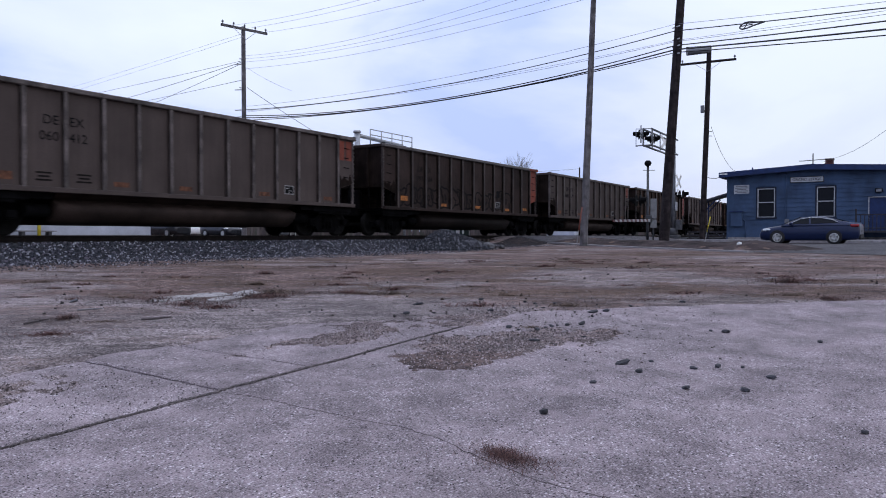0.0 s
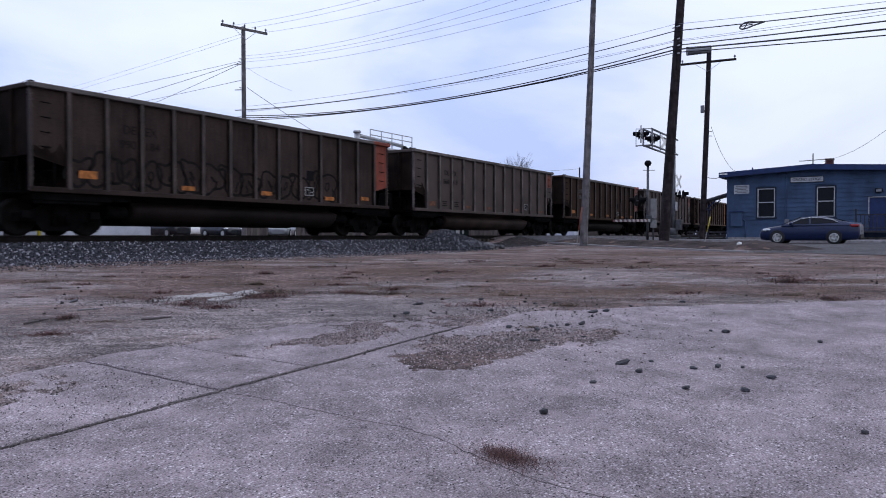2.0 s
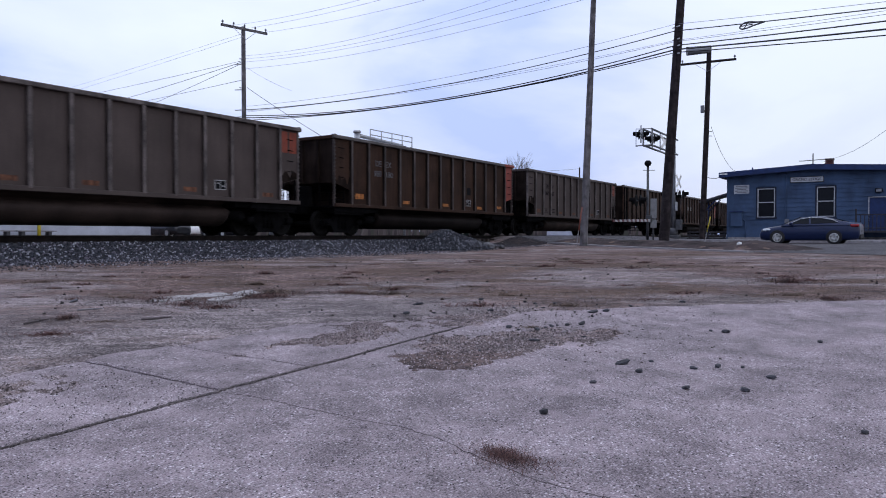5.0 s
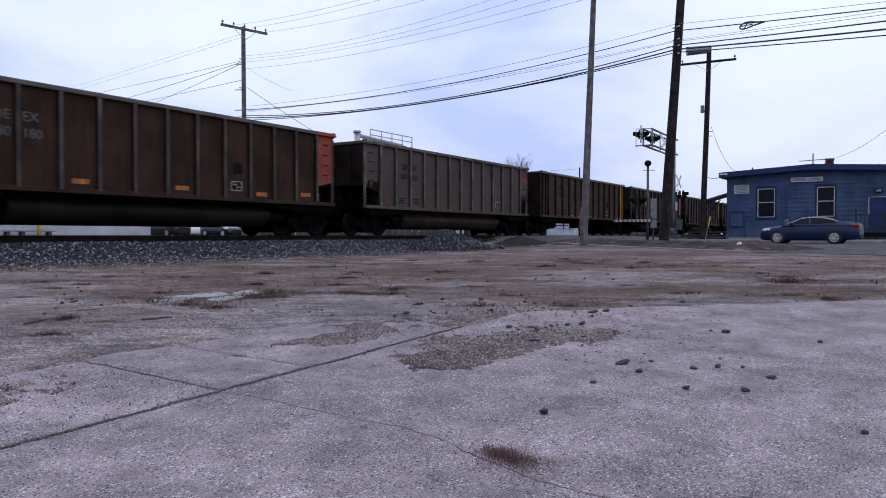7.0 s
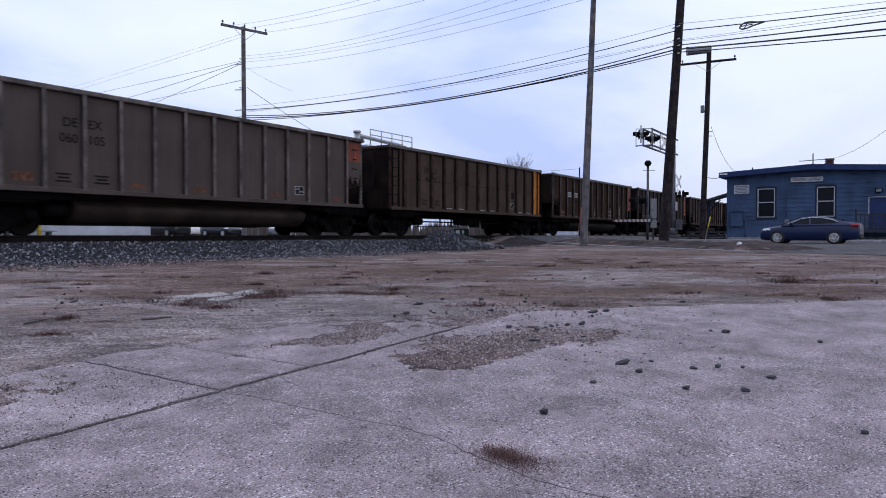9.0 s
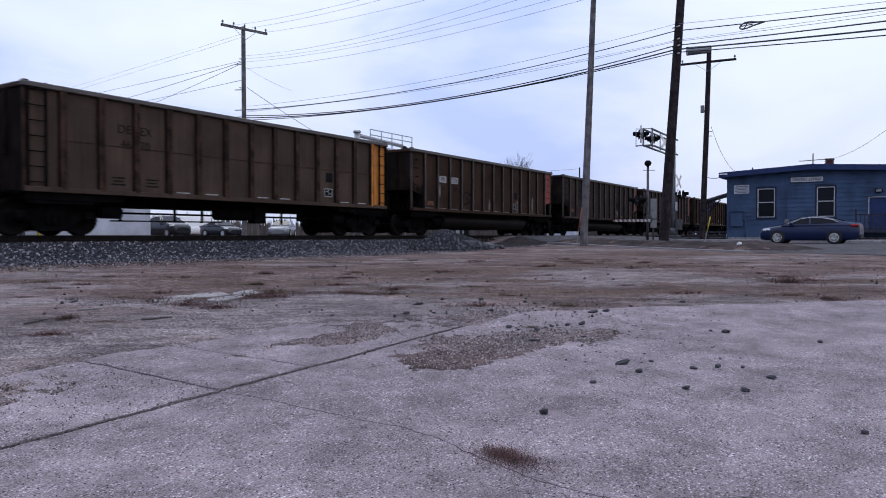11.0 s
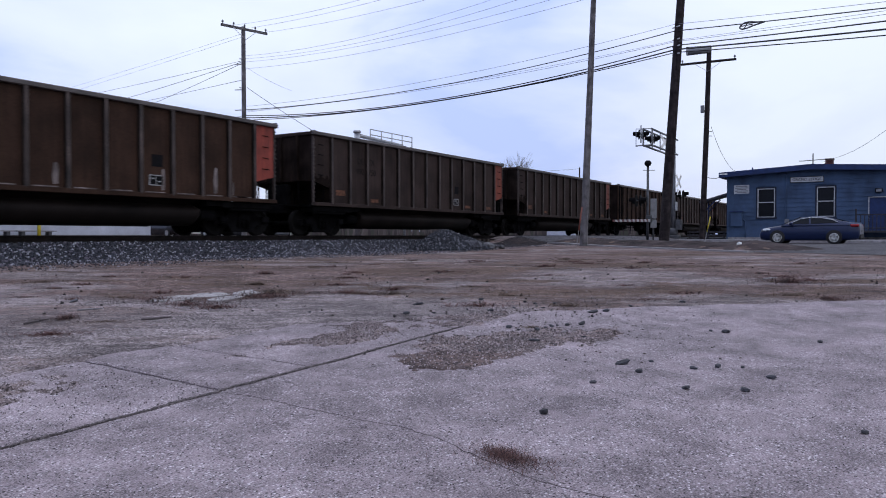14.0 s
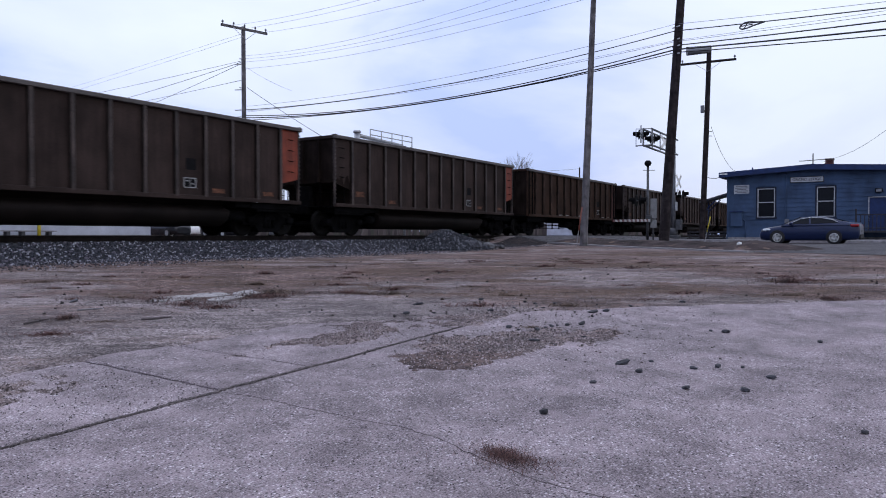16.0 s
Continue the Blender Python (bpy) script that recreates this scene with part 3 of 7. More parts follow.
# ---- track ----
def make_track():
    x0, x1 = -140, 420
    bed = []
    def bed_z(x, y):
        d = np.abs(y - TRACK_Y)
        top = RAIL_TOP - 0.20
        z = np.where(d < 1.75, top, top - (d - 1.75) * 0.42)
        z = z + 0.05 * (fbm(x, y, 2.5, 101) - 0.5) + 0.04 * (fbm(x, y, 9, 107, 2) - 0.5)
        sunk = sstep(30.5, 33.5, x) * (1 - sstep(52, 55, x))
        return z - 0.35 * sunk
    xs = axis((x0, -6, 60), (-6, 32, 340), (32, 60, 60), (60, x1, 90))
    ys = np.linspace(TRACK_Y - 3.4, TRACK_Y + 3.4, 60)
    me = sheet("ballast_bed", xs, ys, bed_z, STONE, smooth=False)
    tagged(new("ballast_bed", me), "bed of crushed grey ballast under the track", "ballast", kind="structure")
    # loose stones on the near shoulder
    rnd = np.random.RandomState(7)
    n = 34000
    px = rnd.uniform(-3, 30.5, n)
    py = TRACK_Y - 1.5 - rnd.power(1.3, n) * 2.25
    pz = np.maximum(bed_z(px, py), ground_z(px, py))
    stones_mesh("ballast_stones", px, py, pz, rnd, 0.019, 0.047, "grey crushed ballast stones on the shoulder", STONE_MIX)
    # dark fines washed out over the dirt at the foot of the bed
    n = 9000
    px = rnd.uniform(-3, 31, n)
    py = TRACK_Y - 3.3 - 2.6 * rnd.rand(n) ** 1.8
    stones_mesh("ballast_fines", px, py, ground_full(px, py), rnd, 0.010, 0.028, "dark fines washed out from the ballast", STONE_MIX)
    n = 15000
    px, py = rnd.uniform(24.5, 36.5, n), TRACK_Y - 1.9 - 2.8 * rnd.rand(n)
    stones_mesh("crossing_fines", px, py, np.maximum(bed_z(px, py), ground_full(px, py)), rnd, 0.012, 0.035, "dark fines and cinders beside the crossing", STONE_DARK)


def stones_mesh(name, px, py, pz, rnd, lo, hi, label, material):
    base = np.array([[1, 0, 0], [-1, 0, 0], [0, 1, 0], [0, -1, 0], [0, 0, 1], [0, 0, -1]], float)
    tris = np.array([[0, 2, 4], [2, 1, 4], [1, 3, 4], [3, 0, 4], [2, 0, 5], [1, 2, 5], [3, 1, 5], [0, 3, 5]])
    n = len(px)
    q, _ = np.linalg.qr(rnd.normal(size=(n, 3, 3)))
    s = rnd.uniform(lo, hi, (n, 1, 1)) * rnd.uniform(0.6, 1.25, (n, 6, 1))
    v = (base[None] * s) @ q + np.stack([px, py, pz + lo * 0.4], 1)[:, None]
    f = tris[None] + 6 * np.arange(n)[:, None, None]
    me = bpy.data.meshes.new(name)
    me.from_pydata(v.reshape(-1, 3).tolist(), [], f.reshape(-1, 3).tolist())
    me.materials.append(material)
    ob = new(name, me)
    return tagged(ob, label, "stones", kind="stuff")


def island_material(name, colours, rough=0.9):
    """Stones that differ one from the next."""
    m = bpy.data.materials.new(name)
    m.use_nodes = True
    nt = m.node_tree
    N, K = nt.nodes.new, nt.links.new
    bs = nt.nodes["Principled BSDF"]
    bs.inputs["Roughness"].default_value, bs.inputs["Specular IOR Level"].default_value = rough, 0.25
    geo = N("ShaderNodeNewGeometry")
    r = N("ShaderNodeValToRGB")
    r.color_ramp.interpolation = "CONSTANT"
    for i, c in enumerate(colours):
        e = r.color_ramp.elements[i] if i < 2 else r.color_ramp.elements.new(0)
        e.position, e.color = i / len(colours), (*c, 1)
    for i, c in enumerate(colours):
        r.color_ramp.elements[i].position, r.color_ramp.elements[i].color = i / len(colours), (*c, 1)
    K(geo.outputs["Random Per Island"], r.inputs["Fac"])
    n = N("ShaderNodeTexNoise")
    n.inputs["Scale"].default_value = 40
    K(geo.outputs["Position"], n.inputs["Vector"])
    mr = N("ShaderNodeMapRange")
    mr.inputs["To Min"].default_value, mr.inputs["To Max"].default_value = 0.6, 1.4
    K(n.outputs["Fac"], mr.inputs["Value"])
    sc = N("ShaderNodeVectorMath")
    sc.operation = "SCALE"
    K(r.outputs[0], sc.inputs[0])
    K(mr.outputs[0], sc.inputs["Scale"])
    K(sc.outputs[0], bs.inputs["Base Color"])
    return m


STONE_DARK = island_material("dark_cinders", [(0.018, 0.016, 0.017), (0.035, 0.031, 0.033), (0.012, 0.011, 0.012), (0.06, 0.055, 0.058)])
STONE_MIX = island_material("mixed_ballast", [(0.016, 0.017, 0.022), (0.042, 0.046, 0.06), (0.10, 0.09, 0.112), (0.02, 0.02, 0.025), (0.25, 0.25, 0.28), (0.045, 0.048, 0.06), (0.022, 0.022, 0.028)])
make_track()


def rail_outline():
    return [(-0.075, 0), (0.075, 0), (0.075, 0.012), (0.012, 0.03), (0.012, 0.135), (0.036, 0.145), (0.036, 0.178), (0.03, 0.184), (-0.03, 0.184), (-0.036, 0.178), (-0.036, 0.145), (-0.012, 0.135), (-0.012, 0.03), (-0.075, 0.012)]


def make_rails():
    tr = thing("railway_track", "single railway track on wooden sleepers", "track", kind="structure")
    for side in (-0.7535, 0.7535):
        bm = BM()
        prism(bm, rail_outline(), -140, 420)
        part("rail", bm, RAIL, tr, at=Matrix.Translation((0, TRACK_Y + side, RAIL_TOP - 0.184)) @ pose(0, 0, 0, 0, 0, -90))
    bm = BM()
    box(bm, -0.115, 0.115, -1.3, 1.3, -0.17, 0, 0.012)
    me = link_mesh("sleeper", bm, TIE)
    rnd = random.Random(3)
    for i in range(80):
        part("sleeper", me, TIE, tr, at=pose(-6 + i * 0.5 + rnd.uniform(-0.03, 0.03), TRACK_Y + rnd.uniform(-0.05, 0.05), RAIL_TOP - 0.186, 0, 0, rnd.uniform(-1.5, 1.5)))


make_rails()


# ---- the coal train ----
HALF, BODY_Z0, BODY_Z1, WIDE = 7.165, 1.12, 3.70, 1.62
PITCH, FIRST = 16.18, 14.615


def travelled(t):
    return 6.974 * t + 0.0180 * t * t


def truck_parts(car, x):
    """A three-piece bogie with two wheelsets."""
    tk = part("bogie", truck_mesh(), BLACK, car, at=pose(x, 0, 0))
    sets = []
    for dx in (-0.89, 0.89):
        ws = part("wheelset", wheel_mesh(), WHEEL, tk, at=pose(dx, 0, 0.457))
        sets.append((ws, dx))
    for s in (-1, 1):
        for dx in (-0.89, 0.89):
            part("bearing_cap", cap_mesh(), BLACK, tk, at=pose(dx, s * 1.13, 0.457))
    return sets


@functools.lru_cache(None)
def truck_mesh():
    bm = BM()
    for s in (-1, 1):
        side = [(-1.12, 0.36), (-0.62, 0.36), (-0.44, 0.11), (0.44, 0.11), (0.62, 0.36), (1.12, 0.36), (1.12, 0.56), (0.70, 0.62), (0.42, 0.78), (-0.42, 0.78), (-0.70, 0.62), (-1.12, 0.56)]
        prism(bm, side, s * 1.0 - 0.07, s * 1.0 + 0.07)
        for dx in (-0.18, 0, 0.18):
            tube(bm, (dx, s * 1.08, 0.26), (dx, s * 1.08, 0.60), 0.065, seg=8)
    box(bm, -0.2, 0.2, -1.15, 1.15, 0.5, 0.82, 0.02)
    # spring plank, brake beams, shoes and levers between the wheels
    box(bm, -0.40, 0.40, -0.95, 0.95, 0.13, 0.24, 0.02)
    for s in (-1, 1):
        box(bm, s * 0.30 - 0.05, s * 0.30 + 0.05, -0.9, 0.9, 0.30, 0.50)
        for y in (-0.75, 0.75):
            box(bm, s * 0.36 - 0.06, s * 0.36 + 0.06, y - 0.09, y + 0.09, 0.22, 0.72, 0.02)
        box(bm, s * 0.12 - 0.03, s * 0.12 + 0.03, -0.2, 0.2, 0.2, 0.85)
    box(bm, -0.75, -0.62, -1.0, 1.0, 0.3, 0.42)
    box(bm, 0.62, 0.75, -1.0, 1.0, 0.3, 0.42)
    return link_mesh("bogie", bm, BLACK)


@functools.lru_cache(None)
def wheel_mesh():
    bm = BM()
    for s in (-1, 1):
        prof = [(0.10, s * 0.66), (0.14, s * 0.70), (0.36, s * 0.72), (0.40, s * 0.68), (0.485, s * 0.685), (0.483, s * 0.71), (0.459, s * 0.73), (0.455, s * 0.82), (0.40, s * 0.82), (0.37, s * 0.765), (0.15, s * 0.775), (0.11, s * 0.83), (0.08, s * 0.83)]
        lathe(bm, prof, "y", 28)
    lathe(bm, [(0.08, -1.15), (0.08, 1.15)], "y", 10)
    for s in (-1, 1):
        for k in range(3):
            a = k * 2.0944
            tube(bm, (0.055 * math.cos(a), s * 1.14, 0.055 * math.sin(a)), (0.055 * math.cos(a), s * 1.20, 0.055 * math.sin(a)), 0.016, seg=6)
    return link_mesh("wheelset", bm, WHEEL)


@functools.lru_cache(None)
def cap_mesh():
    bm = BM()
    box(bm, -0.14, 0.14, -0.11, 0.06, -0.05, 0.16, 0.03)
    return link_mesh("bearing_cap", bm, BLACK)


@functools.lru_cache(None)
def side_mesh(body, cut):
    """Side plate; the bays at cut-away ends stop above the platform."""
    bm = BM()
    xb = HALF - 0.95
    zb = BODY_Z0 + 0.08
    if cut:
        outline = [(-xb, zb), (xb, zb), (xb, 1.71), (HALF, 1.95), (HALF, BODY_Z1), (-HALF, BODY_Z1), (-HALF, 1.95), (-xb, 1.71)]
    else:
        outline = [(-HALF, zb), (HALF, zb), (HALF, BODY_Z1), (-HALF, BODY_Z1)]
    prism(bm, outline, -0.01, 0.01)
    return link_mesh("side_plate", bm, body)


@functools.lru_cache(None)
def end_mesh(cut):
    """End plate with the sloping sheet and bulkhead below it."""
    bm = BM()
    w, xb = WIDE - 0.115, HALF - 0.95
    if cut:
        prism(bm, [(HALF, 1.95), (HALF, BODY_Z1 - 0.1), (HALF - 0.02, BODY_Z1 - 0.1), (HALF - 0.02, 1.97), (xb, 1.74), (xb - 0.02, BODY_Z0), (xb, BODY_Z0), (xb, 1.71)], -w, w)
    else:
        box(bm, HALF - 0.02, HALF, -w, w, BODY_Z0, BODY_Z1 - 0.1)
    return link_mesh("end_plate", bm, SOOT)


@functools.lru_cache(None)
def floor_mesh():
    bm = BM()
    box(bm, -HALF + 0.97, HALF - 0.97, -WIDE + 0.12, WIDE - 0.12, BODY_Z0 + 0.04, BODY_Z0 + 0.07)
    return link_mesh("floor_plate", bm, BLACK)


@functools.lru_cache(None)
def end_rib_mesh():
    bm = BM()
    box(bm, 0.002, 0.08, -0.05, 0.05, 1.99, BODY_Z1 - 0.13, 0.01)
    return link_mesh("end_rib", bm, SOOT)


@functools.lru_cache(None)
def ladder_mesh(body):
    bm = BM()
    for x in (-0.22, 0.22):
        box(bm, x - 0.025, x + 0.025, -0.03, 0.03, BODY_Z0, BODY_Z1 + 0.02, 0.005)
    for i in range(7):
        tube(bm, (-0.22, 0, 1.3 + i * 0.37), (0.22, 0, 1.3 + i * 0.37), 0.014, seg=6)
    return link_mesh("ladder", bm, BLACK)


@functools.lru_cache(None)
def rigging_mesh():
    """Brake rods, levers and reservoir slung below a tubless wagon."""
    bm = BM()
    tube(bm, (-4.5, -0.9, 0.62), (4.5, -0.9, 0.62), 0.03, seg=6)
    tube(bm, (-4.5, -0.9, 0.40), (-0.6, -0.9, 0.42), 0.02, seg=6)
    tube(bm, (-0.8, -0.8, 0.68), (0.6, -0.8, 0.68), 0.2, seg=12)
    box(bm, 0.7, 1.2, -1.0, -0.6, 0.4, 1.0, 0.03)
    for x in (-4.2, -2.4, -1.4, 2.0, 3.2):
        box(bm, x - 0.03, x + 0.03, -0.93, -0.87, 0.38, 1.1)
    return link_mesh("brake_rigging", bm, BLACK)


@functools.lru_cache(None)
def rib_mesh(body):
    bm = BM()
    w = 0.085 if body == RUSTY_RIB else 0.055
    prism(bm, [(-w - 0.01, 0), (-w, 0.10), (-w + 0.012, 0.11), (w - 0.012, 0.11), (w, 0.10), (w + 0.01, 0)], BODY_Z0 + 0.02, BODY_Z1 - 0.12)
    bmesh.ops.rotate(bm, verts=bm.verts, matrix=Matrix(((1, 0, 0), (0, 0, -1), (0, 1, 0))))
    # front faces keep the rib colour, flanks get the painted shade
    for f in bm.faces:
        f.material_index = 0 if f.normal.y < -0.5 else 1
    return link_mesh("rib", bm, [body, GREY_FLANK if body == WORN_GREY else FLANK_SHADE])


@functools.lru_cache(None)
def chord_mesh(body):
    bm = BM()
    for z0, z1, o in ((BODY_Z1 - 0.13, BODY_Z1, 0.0),):
        box(bm, -HALF - 0.06, HALF + 0.06, -0.12, 0.02, z0, z1, 0.02)
    return link_mesh("top_chord", bm, body)


@functools.lru_cache(None)
def end_chord_mesh(body):
    bm = BM()
    box(bm, -0.06, 0.08, -WIDE + 0.1, WIDE - 0.1, BODY_Z1 - 0.13, BODY_Z1 - 0.005, 0.02)
    return link_mesh("end_chord", bm, body)


@functools.lru_cache(None)
def sill_mesh(body):
    bm = BM()
    box(bm, -HALF, HALF, -0.02, 0.12, BODY_Z0 - 0.06, BODY_Z0 + 0.07, 0.012)
    return link_mesh("side_sill", bm, body)


@functools.lru_cache(None)
def tub_mesh(body, dark):
    """Round-bottomed tub below the sill; its sooty colour also holds the underside's shade."""
    bm = BM()
    prof = [(0.0, 1.10)] + [(0.46 * math.sin(a) + 0.46, 0.77 - 0.49 * math.cos(a)) for a in np.linspace(1.5, -1.5, 9)] + [(0.92, 1.10)]
    n = 9
    rings = []
    xs = [-4.25, -4.1, 4.1, 4.25]
    ins = [0.12, 0.0, 0.0, 0.12]
    for x, i in zip(xs, ins):
        rings.append([bm.verts.new((x, 0.46 + (y - 0.46) * (1 - i), 1.10 - (1.10 - z) * (1 - i))) for y, z in prof])
    for a, b in zip(rings, rings[1:]):
        for k in range(len(prof) - 1):
            bm.faces.new((a[k], a[k + 1], b[k + 1], b[k])).smooth = True
    bm.faces.new(rings[0])
    bm.faces.new(rings[-1])
    bmesh.ops.recalc_face_normals(bm, faces=bm.faces)
    return link_mesh("tub", bm, body)


@functools.lru_cache(None)
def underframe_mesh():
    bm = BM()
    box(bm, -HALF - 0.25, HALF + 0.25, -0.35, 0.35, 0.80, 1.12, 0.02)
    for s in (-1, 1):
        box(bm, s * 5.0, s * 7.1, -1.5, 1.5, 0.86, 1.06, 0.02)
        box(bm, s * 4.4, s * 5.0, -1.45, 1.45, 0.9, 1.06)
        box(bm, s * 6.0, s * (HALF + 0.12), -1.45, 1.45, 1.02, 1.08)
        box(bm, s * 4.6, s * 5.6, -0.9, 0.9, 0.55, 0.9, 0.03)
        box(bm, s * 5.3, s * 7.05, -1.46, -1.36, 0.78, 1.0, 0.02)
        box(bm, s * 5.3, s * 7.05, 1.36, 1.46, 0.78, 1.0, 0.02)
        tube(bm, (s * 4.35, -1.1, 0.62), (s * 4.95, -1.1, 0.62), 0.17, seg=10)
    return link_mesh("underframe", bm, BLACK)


@functools.lru_cache(None)
def post_mesh(body):
    bm = BM()
    box(bm, -0.035, 0.035, -0.03, 0.05, BODY_Z0 - 0.04, BODY_Z1 - 0.12, 0.008)
    for i in range(16):
        z = BODY_Z0 + 0.25 + i * 0.145
        box(bm, -0.045, 0.045, -0.05, -0.02, z, z + 0.05)
    return link_mesh("corner_post", bm, body)


@functools.lru_cache(None)
def rung_mesh():
    bm = BM()
    for a, b in (((-0.17, 0, 0), (-0.17, -0.08, -0.02)), ((-0.17, -0.08, -0.02), (0.02, -0.08, -0.03)), ((0.02, -0.08, -0.03), (0.02, 0, 0))):
        tube(bm, a, b, 0.014, seg=6)
    return link_mesh("grab_iron", bm, BLACK)


@functools.lru_cache(None)
def stand_mesh():
    """End platform posts, rails and brake gear."""
    bm = BM()
    box(bm, -0.5, 0.42, -1.5, 1.5, 1.06, 1.10)
    for y in (-1.45, -0.75, 0.0, 0.75, 1.45):
        tube(bm, (0.30, y, 1.1), (0.30, y, 2.0), 0.025, seg=6)
        tube(bm, (-0.25, y, 1.1), (-0.25, y, 1.98), 0.03, seg=6)
    for z in (1.35, 1.62, 1.88):
        tube(bm, (0.30, -1.45, z), (0.30, 1.45, z), 0.016, seg=6)
    box(bm, -0.42, -0.20, -0.35, 0.25, 1.1, 1.85, 0.03)
    return link_mesh("end_platform", bm, BLACK)


@functools.lru_cache(None)
def coupler_mesh():
    bm = BM()
    box(bm, 0, 0.72, -0.09, 0.09, 0.78, 0.98, 0.02)
    box(bm, 0.55, 0.92, -0.16, 0.16, 0.72, 1.02, 0.04)
    tube(bm, (0.3, -0.35, 0.8), (0.7, -0.32, 0.45), 0.03, seg=6)
    tube(bm, (0.7, -0.32, 0.45), (0.95, -0.3, 0.5), 0.03, seg=6)
    return link_mesh("coupler", bm, BLACK)


def plate(w, h, material, parent, x, z, name, proud=0.0, label=""):
    bm = BM()
    box(bm, -w / 2, w / 2, -0.004, 0.0, -h / 2, h / 2)
    return part(name, bm, material, parent, label, at=pose(x, -WIDE + 0.088 - proud, z))


def end_panel(material, parent, x0, x1):
    bm = BM()
    prism(bm, [(x0, 1.735), (x1, 1.925), (x1, 3.57), (x0, 3.57)], -0.004, 0.0)
    return part("colour_panel", bm, material, parent, at=pose(0, -WIDE + 0.088, 0))


def chord_end(material, parent, x0):
    """The last length of the top chord, painted like the panel below it."""
    bm = BM()
    box(bm, x0, HALF + 0.064, -0.124, 0.024, BODY_Z1 - 0.134, BODY_Z1 + 0.004, 0.02)
    return part("painted_chord", bm, material, parent, at=pose(0, -(WIDE - 0.09), 0))


def ribbon(bm, pts, w, closed=False):
    """A flat sprayed line of even width along the points."""
    n = len(pts)
    prev = first = None
    for i in range(n):
        a, b = (pts[i - 1], pts[(i + 1) % n]) if closed else (pts[max(0, i - 1)], pts[min(n - 1, i + 1)])
        d = Vector((b[0] - a[0], 0, b[1] - a[1]))
        d = d.normalized() if d.length > 1e-6 else Vector((1, 0, 0))
        e = Vector((-d.z, 0, d.x)) * w / 2
        p = Vector((pts[i][0], 0, pts[i][1]))
        q = (bm.verts.new(p - e), bm.verts.new(p + e))
        if prev:
            bm.faces.new((prev[0], q[0], q[1], prev[1]))
        first = first or q
        prev = q
    if closed:
        bm.faces.new((prev[0], first[0], first[1], prev[1]))


def sprayed_tag(rnd, x0, x1, z0, tall):
    """Bulging outlined shapes side by side, with inner loops and short strokes."""
    bm = BM()
    x = x0
    while x < x1:
        w, h = rnd.uniform(0.62, 0.95), tall * rnd.uniform(0.75, 1.1)
        cx, cz = x + w / 2, z0 + h / 2
        p1, p2, lean = rnd.uniform(0, 6.28), rnd.uniform(0, 6.28), rnd.uniform(-0.18, 0.18)
        pts = []
        for i in range(28):
            a = i * math.tau / 28
            r = 1 + 0.16 * math.sin(3 * a + p1) + 0.10 * math.sin(5 * a + p2)
            c, s = math.cos(a), math.sin(a)
            k = max(abs(c), abs(s)) ** -0.55
            pts.append((cx + 0.5 * w * r * c * k + lean * s, cz + 0.5 * h * r * s * k))
        ribbon(bm, pts, 0.075, True)
        ih = h * rnd.uniform(0.2, 0.4)
        loop = [(cx + 0.11 * w * math.cos(a + p1) + lean * 0.3, cz + rnd.choice((-0.1, 0.12)) * h * 0.2 + 0.5 * ih * math.sin(a)) for a in np.linspace(0, math.tau, 13)[:-1]]
        ribbon(bm, loop, 0.05, True)
        sx = cx + rnd.uniform(-0.3, 0.3) * w
        ribbon(bm, [(sx, z0 + 0.05), (sx + 0.04, z0 + 0.25 * h), (sx + rnd.uniform(-0.15, 0.15), z0 + 0.45 * h)], 0.06)
        x += w * rnd.uniform(0.82, 0.98)
    return bm


